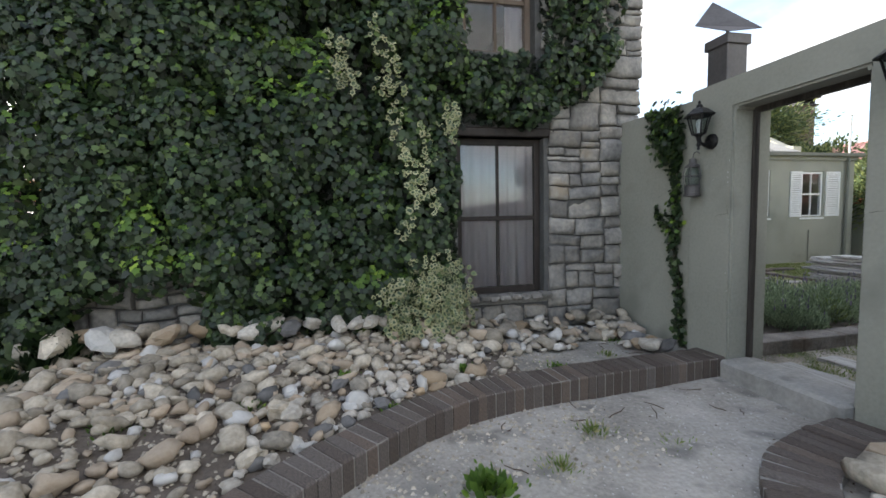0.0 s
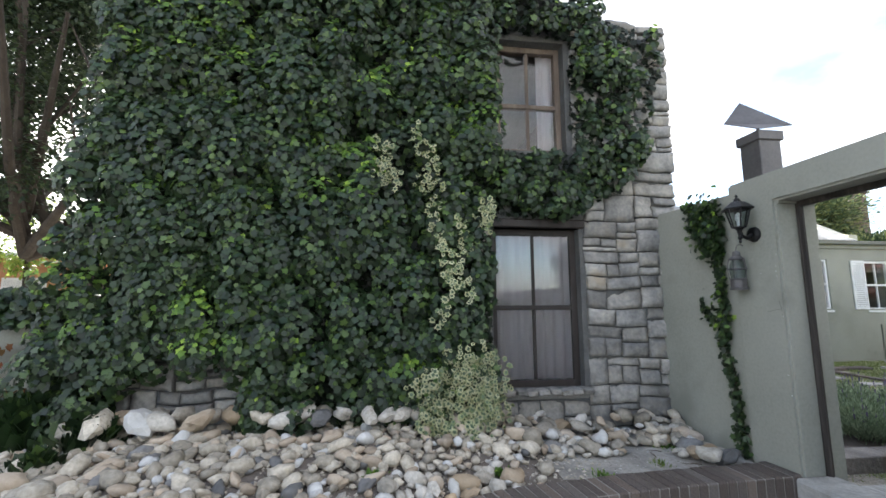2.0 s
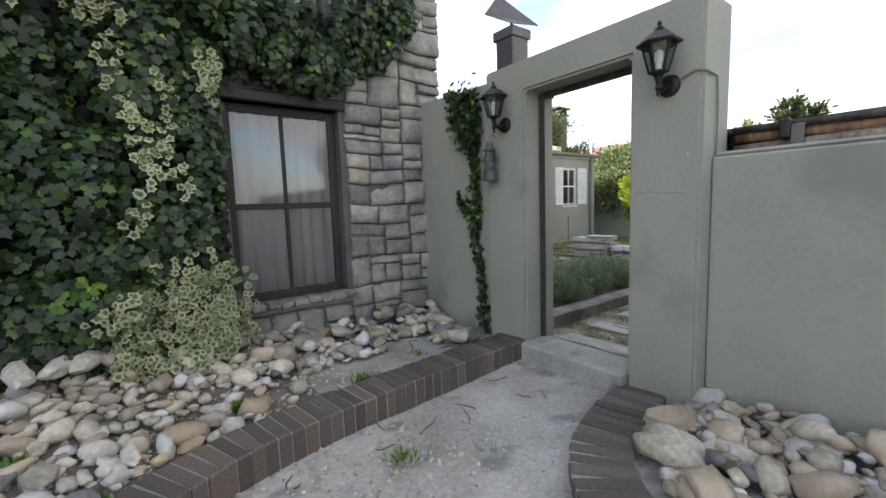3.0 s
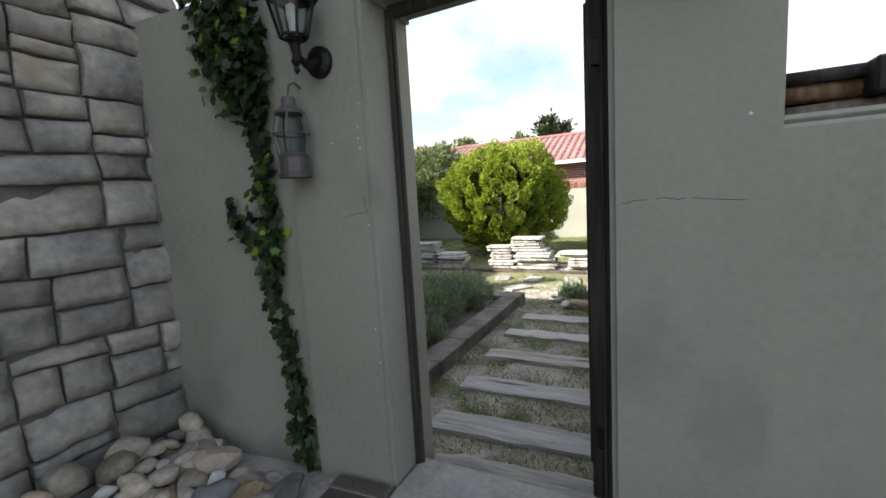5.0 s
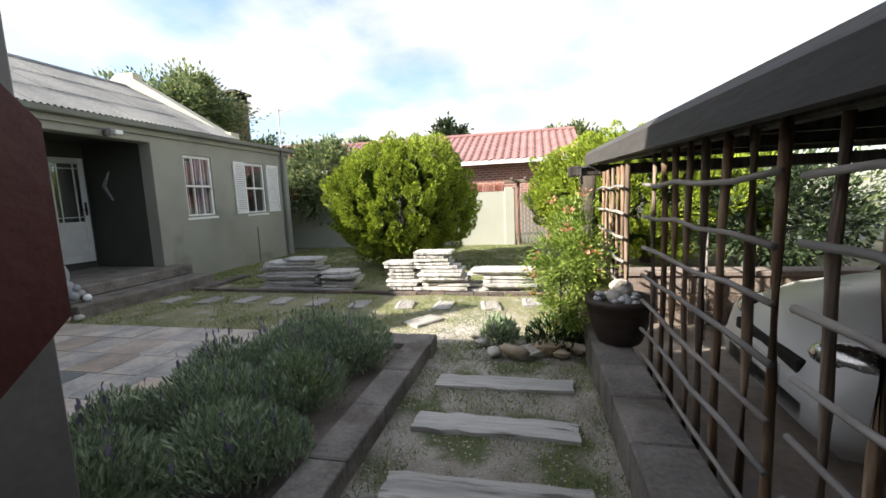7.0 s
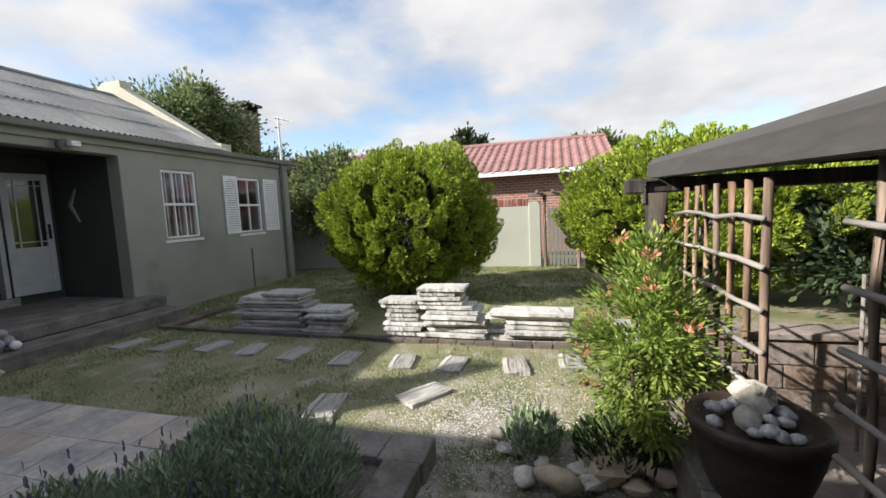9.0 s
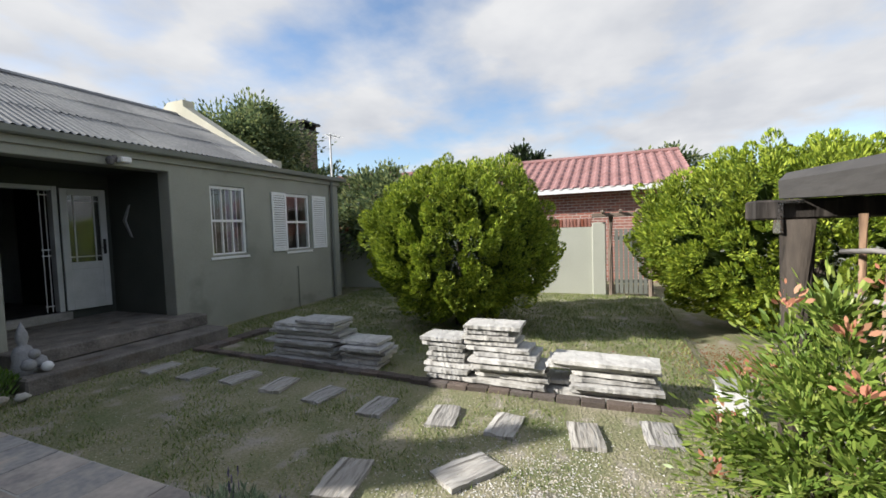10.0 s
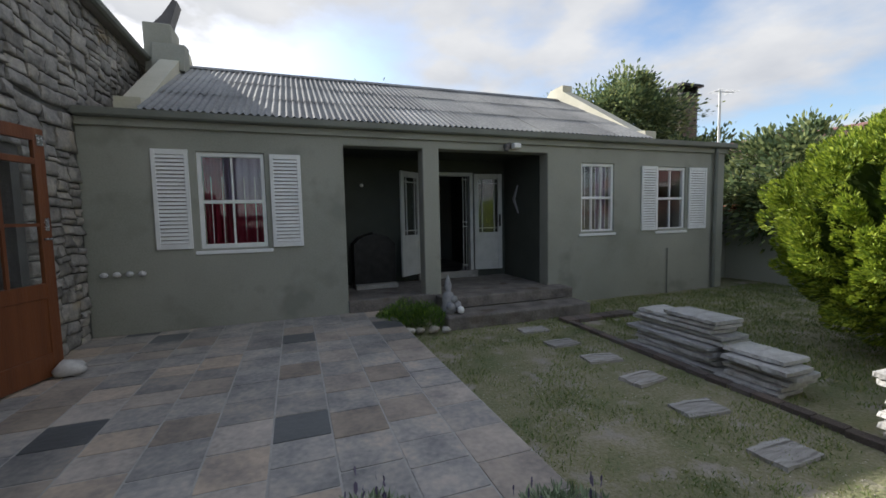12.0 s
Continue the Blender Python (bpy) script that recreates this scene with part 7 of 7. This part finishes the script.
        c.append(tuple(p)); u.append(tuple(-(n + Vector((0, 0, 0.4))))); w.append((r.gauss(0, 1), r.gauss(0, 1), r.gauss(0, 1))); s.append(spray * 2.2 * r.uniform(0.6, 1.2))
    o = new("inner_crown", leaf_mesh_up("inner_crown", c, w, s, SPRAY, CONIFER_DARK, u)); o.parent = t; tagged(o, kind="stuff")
    return t


conifer("conifer", "round golden-green conifer bush on the lawn", (12.35, 5.99, 1.46), (1.40, 1.47, 1.21), 470, 290, 3, lobe=0.19, spray=0.068)
conifer("conifer", "wide golden-green conifer beside the carport", (13.0, 0.80, 1.32), (1.72, 2.27, 1.27), 600, 260, 5, lobe=0.215, spray=0.075)


def leafy(name, label, category, centre, radii, count, seed, mat, size=(0.05, 0.09), shape=OVAL, clumps=40, trunk=None, inner=0.5, z_min=0.03):
    """A loose shrub or crown: leaves gathered into uneven clumps with gaps between."""
    r = random.Random(seed)
    t = thing(name, label, category)
    if trunk:
        for pts, rr in trunk:
            part("limb" if rr[0] < 0.12 else "trunk", tube(bmesh.new(), pts, rr, 8), BARK, t)
    heads = []
    for _ in range(clumps):
        p, n = blob_points(r, centre, radii, (inner, 1.0))
        heads.append((p, n, r.uniform(0.6, 1.3)))
    c, w, s, u = [], [], [], []
    sc = (radii[0] * radii[1] * radii[2]) ** (1 / 3) * 1.55 / clumps ** (1 / 3)
    for _ in range(count):
        p, n, k = r.choice(heads)
        d = Vector((r.gauss(0, 1), r.gauss(0, 1), r.gauss(0, 0.8)))
        q = p + d * sc * 0.42 * k
        if q.z < z_min:
            continue
        c.append(tuple(q)); dirn = d.normalized() * 0.7 + n * 0.5 + Vector((0, 0, 0.1))
        u.append(tuple(-dirn)); w.append((r.gauss(0, 0.6), r.gauss(0, 0.6), 1)); s.append(r.uniform(*size))
    o = new("crown", leaf_mesh_up("crown", c, w, s, shape, mat, u)); o.parent = t; tagged(o, kind="stuff")
    return t


# red-tipped shrub beside the pot
sh = leafy("shrub", "green shrub with red new leaves beside the path", "shrub", (7.45, 2.80, 0.76), (0.36, 0.36, 0.68), 13000, 81, SHRUB_LEAF, (0.03, 0.058), [(-0.5, 0.0), (-0.15, 0.14), (0.2, 0.12), (0.5, 0.0), (0.2, -0.12), (-0.15, -0.14)], 70,
           [([(7.5, 2.8, -0.02), (7.5, 2.8, 0.4), (7.45, 2.8, 0.9)], [0.02, 0.016, 0.008]), ([(7.48, 2.82, -0.02), (7.38, 2.9, 0.4), (7.3, 2.9, 0.8)], [0.018, 0.013, 0.006]), ([(7.52, 2.78, -0.02), (7.6, 2.72, 0.45), (7.68, 2.68, 0.85)], [0.018, 0.013, 0.006])], 0.35)
r = random.Random(82)
c, w, s, u = [], [], [], []
for _ in range(15):
    p, n = blob_points(r, (7.43, 2.82, 0.84), (0.38, 0.38, 0.66), (0.85, 1.05))
    for _ in range(22):
        d = Vector((r.gauss(0, 1), r.gauss(0, 1), abs(r.gauss(0, 1)) + 0.3))
        c.append(tuple(p + d * 0.03)); u.append(tuple(-d)); w.append((r.gauss(0, 1), r.gauss(0, 1), r.gauss(0, 1))); s.append(r.uniform(0.02, 0.042))
o = new("red_foliage", leaf_mesh_up("red_foliage", c, w, s, OVAL, SHRUB_RED, u)); o.parent = sh; tagged(o, "clusters of coral-red new leaves", kind="stuff")
tuft_bush("herb_bush", "low dark green undergrowth at the shrub's foot", [(7.50, 2.95, 1.0), (7.6, 2.75, 0.8)], 264, 0.34, 0.28, 700, IVY, blade=0.08, z0=0.02)

# shrubs and trees beyond
leafy("hedge_shrub", "dark leafy creeper shrub behind the cottage corner", "shrub", (16.5, 10.0, 2.1), (1.1, 1.9, 1.5), 13000, 83, FAR_LEAF, (0.09, 0.17), OVAL, 60)
leafy("hedge_shrub", "leafy shrub with pale flecks beyond the drive", "shrub", (14.0, -2.6, 1.1), (1.0, 2.4, 1.3), 7000, 84, FAR_LEAF, (0.08, 0.15), OVAL, 60)
leafy("hedge_shrub", "dark evergreen shrub behind the carport", "shrub", (11.3, -0.9, 0.85), (0.8, 1.4, 0.9), 5000, 85, TREE_LEAF, (0.08, 0.14), OVAL, 50)
leafy("tree", "bushy grey-green tree behind the cottage", "tree", (17.5, 16.5, 5.0), (2.8, 2.4, 1.6), 34000, 86, FAR_LEAF, (0.10, 0.18), OVAL, 130, [([(17.0, 17.0, 0), (16.9, 16.9, 2.0), (17.1, 17.0, 4.0)], [0.16, 0.13, 0.06])])
leafy("tree", "light green tree behind the cottage", "tree", (18.3, 14.2, 2.8), (1.6, 2.0, 1.4), 16000, 87, FAR_LEAF, (0.10, 0.17), OVAL, 90, [([(18.3, 13.6, 0), (18.3, 13.5, 1.6), (18.4, 13.6, 3.0)], [0.14, 0.11, 0.05])])
leafy("tree", "small tree top beyond the cottage ridge", "tree", (9.5, 24.0, 7.2), (0.9, 0.9, 0.8), 1500, 88, FAR_LEAF, (0.16, 0.28), OVAL, 20, [([(9.5, 24, 0), (9.5, 24, 7.0)], [0.2, 0.06])])
for k, (x, y, z, rx, rz) in enumerate(((46.0, 11.5, 7.5, 1.9, 1.7), (47.0, 14.9, 6.8, 1.2, 1.2), (46.0, 21.5, 6.7, 1.7, 1.4), (44.0, 1.0, 6.2, 1.6, 1.2), (46.0, -1.3, 6.4, 1.6, 1.4))):
    leafy("far_tree", "distant dark green tree above the roofs", "tree", (x, y, z), (rx, rx, rz), 2200, 110 + k, TREE_LEAF if k == 0 else FAR_LEAF, (0.3, 0.5), OVAL, 26, [([(x, y, 0), (x, y, z)], [0.25, 0.1])])

# tree beyond the boundary wall
TR = (-5.35, 8.1)
limbs = [([(TR[0] + 0.95, TR[1], 0.0), (TR[0] + 0.9, TR[1], 1.7), (TR[0] + 0.55, TR[1] + 0.1, 2.35), (TR[0] - 0.1, TR[1] + 0.1, 3.0), (TR[0] - 0.4, TR[1], 4.2), (TR[0] - 0.5, TR[1], 5.4)], [0.17, 0.15, 0.14, 0.12, 0.08, 0.04])]
r = random.Random(91)
for k in range(18):
    a = r.uniform(0, 6.28); z0 = r.uniform(2.0, 3.4)
    b = Vector((TR[0] - 0.2 - 0.12 * (z0 - 2.0), TR[1] + 0.08, z0))
    reach = r.uniform(1.6, 3.4)
    m = b + Vector((math.cos(a) * reach * 0.45, math.sin(a) * reach * 0.45, r.uniform(0.6, 1.1)))
    e = b + Vector((math.cos(a) * reach, math.sin(a) * reach, r.uniform(1.8, 5.0)))
    limbs.append(([tuple(b), tuple(m), tuple(e)], [0.085, 0.06, 0.022]))
    for _ in range(3):
        q = m.lerp(e, r.random()); f = q + Vector((r.gauss(0, 0.6), r.gauss(0, 0.6), r.uniform(0.3, 1.2)))
        limbs.append(([tuple(q), tuple(q.lerp(f, 0.5) + Vector((0.05, 0, 0.05))), tuple(f)], [0.03, 0.02, 0.008]))
leafy("tree", "dark-leaved spreading tree with many bare limbs behind the wall", "tree", (TR[0] - 1.0, TR[1], 7.3), (4.5, 2.5, 5.0), 130000, 92, TREE_LEAF, (0.045, 0.085), [(-0.5, 0.0), (-0.15, 0.4), (0.2, 0.36), (0.5, 0.0), (0.2, -0.36), (-0.15, -0.4)], 260, limbs, 0.25, 2.7)
leafy("shrub", "light green shrub behind the boundary wall", "shrub", (-9.6, 13.2, 3.4), (1.9, 0.7, 1.0), 3500, 93, SHRUB_LEAF, (0.08, 0.15), OVAL, 40, [([(-9.6, 13.2, 0), (-9.5, 13.2, 1.8), (-9.6, 13.2, 3.4)], [0.11, 0.08, 0.04])])

# buildings beyond the boundary wall
ob_ = thing("outbuilding", "dark brown brick outbuilding with a deep eave", "building")
part("wall", boxes((-15.5, 7.2, 0, -9.05, 11.0, 3.35)), TAN, ob_)
part("roof", boxes((-15.8, 6.9, 3.35, -8.7, 11.3, 3.6), bevel=0.02), FASCIA, ob_)
win = part("window", boxes((-9.06, 8.4, 1.4, -9.03, 9.4, 2.3)), BROWN_FRAME, ob_)
part("pane", boxes((-9.03, 8.5, 1.5, -9.015, 9.3, 2.2)), CAR_GLASS, win)
ob2 = thing("house", "orange brick house with a white sheet roof", "house")
part("wall", boxes((-22.0, 15.0, 0, -9.55, 21.0, 2.95)), BRICK_ORANGE, ob2)
part("roof", prism(bmesh.new(), [(14.5, 2.92), (14.5, 3.04), (18.0, 3.85), (21.4, 3.04), (21.4, 2.92)], "x", -22.4, -9.2), WHITE, ob2)
win = part("window", boxes((-11.6, 14.95, 1.35, -10.35, 15.0, 2.3), bevel=0.01), WHITE, ob2)
part("pane", boxes((-11.5, 14.93, 1.43, -11.05, 14.95, 2.22)), GLASS, win)
part("pane", boxes((-10.93, 14.93, 1.43, -10.45, 14.95, 2.22)), GLASS, win)
part("drainpipe", boxes((-9.65, 14.88, 0, -9.48, 15.0, 2.92)), WHITE, ob2)


# ---- far wall, gate and brick house ----
def brick_material(name, axis):
    m = bpy.data.materials.new(name)
    m.use_nodes = True
    n, l = m.node_tree.nodes, m.node_tree.links
    geo = n.new("ShaderNodeNewGeometry"); sp = n.new("ShaderNodeSeparateXYZ"); cb = n.new("ShaderNodeCombineXYZ")
    l.new(geo.outputs["Position"], sp.inputs[0]); l.new(sp.outputs[1 if axis == "y" else 0], cb.inputs[0]); l.new(sp.outputs[2], cb.inputs[1])
    bt = n.new("ShaderNodeTexBrick")
    bt.inputs["Scale"].default_value = 1.0
    bt.inputs["Brick Width"].default_value, bt.inputs["Row Height"].default_value, bt.inputs["Mortar Size"].default_value = 0.24, 0.085, 0.010
    bt.inputs["Color1"].default_value, bt.inputs["Color2"].default_value, bt.inputs["Mortar"].default_value = (0.34, 0.13, 0.09, 1), (0.20, 0.095, 0.08, 1), (0.45, 0.40, 0.36, 1)
    l.new(cb.outputs[0], bt.inputs["Vector"])
    ns = n.new("ShaderNodeTexNoise"); ns.inputs["Scale"].default_value = 3.0
    l.new(geo.outputs["Position"], ns.inputs["Vector"])
    mx = n.new("ShaderNodeMix"); mx.data_type = "RGBA"; mx.inputs["B"].default_value = (0.42, 0.22, 0.17, 1)
    mr = n.new("ShaderNodeMapRange"); mr.inputs["From Min"].default_value, mr.inputs["From Max"].default_value, mr.inputs["To Max"].default_value = 0.4, 0.7, 0.5
    l.new(ns.outputs["Fac"], mr.inputs["Value"]); l.new(mr.outputs[0], mx.inputs["Factor"]); l.new(bt.outputs["Color"], mx.inputs["A"])
    b = n["Principled BSDF"]
    l.new(mx.outputs["Result"], b.inputs["Base Color"]); b.inputs["Roughness"].default_value = 0.9
    bp = n.new("ShaderNodeBump"); bp.inputs["Strength"].default_value, bp.inputs["Distance"].default_value = 0.6, 0.01
    l.new(bt.outputs["Fac"], bp.inputs["Height"]); bp.invert = True
    l.new(bp.outputs[0], b.inputs["Normal"])
    return m


FAR_BRICK = brick_material("far_red_brickwork", "y")
FAR_BRICK_X = brick_material("far_red_brickwork_end", "x")
fw = thing("wall_far", "pale green plastered boundary wall with a brick coping", "wall", kind="structure")
part("wall_face", boxes((16.1, 3.72, -0.05, 16.3, 15.5, 1.62)), GREEN_PALE, fw)
part("pier", boxes((16.02, 3.70, -0.05, 16.34, 4.0, 1.72), bevel=0.015), GREEN_PALE, fw)
bm = bmesh.new()
box(bm, -0.5, -0.5, -0.5, 0.5, 0.5, 0.5, bevel=0.05)
red_brick = mesh_from(bm, "brick", BRICK_RED)
for k in range(96):
    piece("brick", red_brick, fw, Matrix.Translation((16.2, 4.06 + k * 0.082, 1.72)) @ Matrix.Diagonal((0.21, 0.072, 0.2, 1)))
solid("wall_far_right", boxes((16.1, -12.0, -0.05, 16.3, 2.4, 1.62)), GREEN_PALE, "pale green plastered boundary wall", "wall", kind="structure")
solid("wall_cottage_corner", boxes((14.76, 11.2, -0.05, 16.1, 11.4, 1.7), (14.9, HY + 0.3, -0.05, 15.05, 11.2, 1.75)), GREEN, "grey-green wall beside the cottage corner", "wall", kind="structure")
pg = thing("garden_gate", "weathered timber gate with a slatted leaf under a small pergola", "gate")
for y in (3.58, 2.75):
    part("post", tube(bmesh.new(), [(15.95, y, -0.05), (15.97, y + 0.02, 1.0), (15.95, y, 1.88)], 0.055, 8), OLD_WOOD, pg)
part("beam", boxes((15.80, 2.5, 1.84, 15.90, 4.0, 1.93), bevel=0.01), OLD_WOOD, pg)
part("beam", boxes((16.05, 2.5, 1.84, 16.15, 4.0, 1.93), bevel=0.01), OLD_WOOD, pg)
for y in (2.62, 2.98, 3.34, 3.72):
    part("cross_piece", boxes((15.55, y, 1.93, 16.4, y + 0.07, 2.0), bevel=0.008), OLD_WOOD, pg)
for k in range(7):
    part("slat", boxes((15.95, 2.83 + 0.1 * k, 0.06, 15.98, 2.905 + 0.1 * k, 1.55)), GUTTER, pg)
part("gate_rail", boxes((15.98, 2.81, 0.3, 16.02, 3.52, 0.38)), GUTTER, pg)
part("gate_rail", boxes((15.98, 2.81, 1.3, 16.02, 3.52, 1.38)), GUTTER, pg)


def tiled_house(name, label, x0, y0, x1, y1, eave, ridge, hip=1.2):
    t = thing(name, label, "house")
    part("wall", boxes((x0, y0, -0.05, x1, y1, eave)), FAR_BRICK, t)
    part("fascia_board", boxes((x0 - 0.5, y0 - 0.4, eave - 0.03, x0 - 0.42, y1 + 0.4, eave + 0.11)), WHITE, t)
    part("soffit", boxes((x0 - 0.42, y0 - 0.4, eave, x1 + 0.42, y1 + 0.4, eave + 0.05)), WHITE, t)
    xm = (x0 + x1) / 2
    bm = bmesh.new()
    n = int((y1 - y0 + 0.8) / 0.07)
    rows = 8
    grid = []
    for k in range(n + 1):
        y = y0 - 0.4 + 0.07 * k
        wv = 0.035 * math.sin(2 * math.pi * y / 0.28)
        line = []
        for q in range(rows):
            for e in (0.0, 0.97):
                f = (q + e) / rows
                line.append(bm.verts.new((x0 - 0.52 + (xm - x0 + 0.52) * f, y, eave + 0.08 + (ridge - eave) * f + wv + 0.03 * (1 - e))))
        grid.append(line)
    for a, b in zip(grid, grid[1:]):
        for k in range(len(a) - 1):
            bm.faces.new((a[k], b[k], b[k + 1], a[k + 1]))
    part("roof", bm, ROOF_RED, t)
    part("back_roof", prism(bmesh.new(), [(xm, ridge + 0.02), (xm, ridge + 0.07), (x1 + 0.5, eave + 0.1), (x1 + 0.5, eave + 0.05)], "y", y0 - 0.4, y1 + 0.4), ROOF_RED, t)
    part("ridge", tube(bmesh.new(), [(xm, y0 - 0.4, ridge + 0.09), (xm, y1 + 0.4, ridge + 0.09)], 0.09, 8), ROOF_RED, t)
    part("gable", prism(bmesh.new(), [(x0, eave), (x1, eave), (xm, ridge)], "y", y0, y0 + 0.2), FAR_BRICK_X, t)
    return t


tiled_house("brick_house", "long red brick house with a red tiled roof", 18.6, 1.9, 24.6, 13.0, 2.62, 4.0)
h2 = tiled_house("brick_house", "second red brick house with a red tiled roof", 23.5, 15.5, 29.5, 30.0, 3.0, 4.9)
# the stack's backlit darkness is put in by using the dark brick
ch = thing("far_chimney", "brick chimney coloured dark as if backlit, with a black metal cap", "chimney")
part("stack", boxes((21.1, 16.85, 0, 22.0, 17.65, 6.5)), BRICK_DARK, ch)
part("cap", boxes((21.0, 16.75, 6.5, 22.1, 17.75, 6.58), (21.1, 16.85, 6.58, 21.2, 17.65, 6.85), (21.9, 16.85, 6.58, 22.0, 17.65, 6.85), (20.95, 16.7, 6.85, 22.15, 17.8, 6.95)), IRON, ch)

# ---- grass, gravel and litter ----
r = random.Random(101)
c, w, s, u = [], [], [], []
for _ in range(230000):
    x, y = r.uniform(3.7, 16.0), r.uniform(2.5, 10.2)
    near = 1.0 if x < 10.5 else 0.6
    if x < 7.15 and y > 4.05 or r.random() > near:
        continue
    d = noise.noise(Vector((x * 1.3, y * 1.3, 0))) + 0.6 * noise.noise(Vector((x * 4, y * 4, 4)))
    lim = 0.02 if x > 7.1 else -0.08
    if x > 10.3:
        lim = -0.4
    if 7.0 < x < 8.2 and y < 5.2:
        lim = 0.35
    if d < lim + r.gauss(0, 0.22):
        continue
    h = r.uniform(0.018, 0.05) * (1.3 if x > 10.3 else 1)
    c.append((x, y, ground_height(x, y) + h * 0.4)); u.append((r.gauss(0, 0.5), r.gauss(0, 0.5), -1)); w.append((r.gauss(0, 1), r.gauss(0, 1), 0)); s.append(h)
o = new("grass", leaf_mesh_up("grass", c, w, s, [(-0.5, 0.09), (0.5, 0.0), (-0.5, -0.09)], GRASS, u))
tagged(o, "short patchy grass of the lawn and path", "grass", kind="stuff")
pv, pf = [], []
r = random.Random(103)
base = [(1, 0, 0), (-0.5, 0.87, 0), (-0.5, -0.87, 0), (0, 0, 0.8)]


def grit(count, spot, smin, smax, name, mat, label):
    pv, pf = [], []
    for _ in range(count):
        x, y = spot()
        k = r.uniform(smin, smax); a = r.uniform(0, 6.28); z = ground_height(x, y) - 0.001
        i = len(pv)
        for bx, by, bz in ((1, 0, 0), (0.2, 0.8, 0), (-0.8, 0.3, 0), (-0.4, -0.8, 0), (0.1, 0.1, 0.7)):
            bx, by = bx * r.uniform(0.7, 1.2), by * r.uniform(0.7, 1.2)
            pv.append((x + k * (bx * math.cos(a) - by * math.sin(a)), y + k * (bx * math.sin(a) + by * math.cos(a)), z + k * bz))
        pf += [(i, i + 1, i + 4), (i + 1, i + 2, i + 4), (i + 2, i + 3, i + 4), (i + 3, i, i + 4)]
    me = bpy.data.meshes.new(name)
    me.from_pydata(pv, [], pf)
    me.materials.append(mat)
    tagged(new(name, me), label, "gravel", kind="stuff")


grit(9000, lambda: (r.uniform(3.6, 8.6), r.uniform(2.72, 4.6) if r.random() < 0.8 else r.uniform(2.72, 5.4)), 0.004, 0.014, "gravel", ROCK, "small grey gravel scattered on the path")
grit(4200, lambda: (7.95 + r.gauss(0, 0.5), 3.95 + r.gauss(0, 0.42)), 0.004, 0.012, "gravel", ROCK_PALE, "pale gravel scattered where the path meets the lawn")
grit(5000, lambda: (r.uniform(7.3, 9.6), r.uniform(3.0, 9.5)), 0.003, 0.010, "gravel", ROCK, "small stones scattered in the lawn")
grit(2600, lambda: (r.uniform(0.3, 3.2), r.uniform(1.4, 4.6)), 0.002, 0.010, "grit", ROCK_PALE, "pale grit scattered over the sand")
grit(5000, lambda: (r.uniform(-2.5, 2.0), r.uniform(2.6, 4.7)), 0.006, 0.022, "grit", ROCK, "small stones between the river stones")
grit(520, lambda: (r.uniform(0.3, 3.2), r.uniform(1.6, 4.5)), 0.002, 0.009, "litter", TAN, "dark leaf litter scattered over the sand")
grit(2600, lambda: (11.3 + r.gauss(0, 0.45), 1.95 + r.gauss(0, 0.5)), 0.008, 0.02, "needle_litter", IVY_RUST, "rust-brown fallen needles under the conifer")
r = random.Random(107)
for k in range(26):
    x, y, a, n = r.uniform(0.9, 3.0), r.uniform(2.6, 4.3), r.uniform(0, 3.1), r.uniform(0.06, 0.2)
    if abs(behind_kerb(x, y)) < 0.2:
        continue
    pts = [(x + n * q * math.cos(a) / 3 + r.gauss(0, 0.008), y + n * q * math.sin(a) / 3 + r.gauss(0, 0.008), ground_height(x, y) + 0.006 + 0.004 * (q % 2)) for q in range(4)]
    solid("twig", tube(bmesh.new(), pts, [0.003, 0.0035, 0.003, 0.002], 5), TAN, "thin dry twig lying on the sand", "twig", "twigs on the sand")
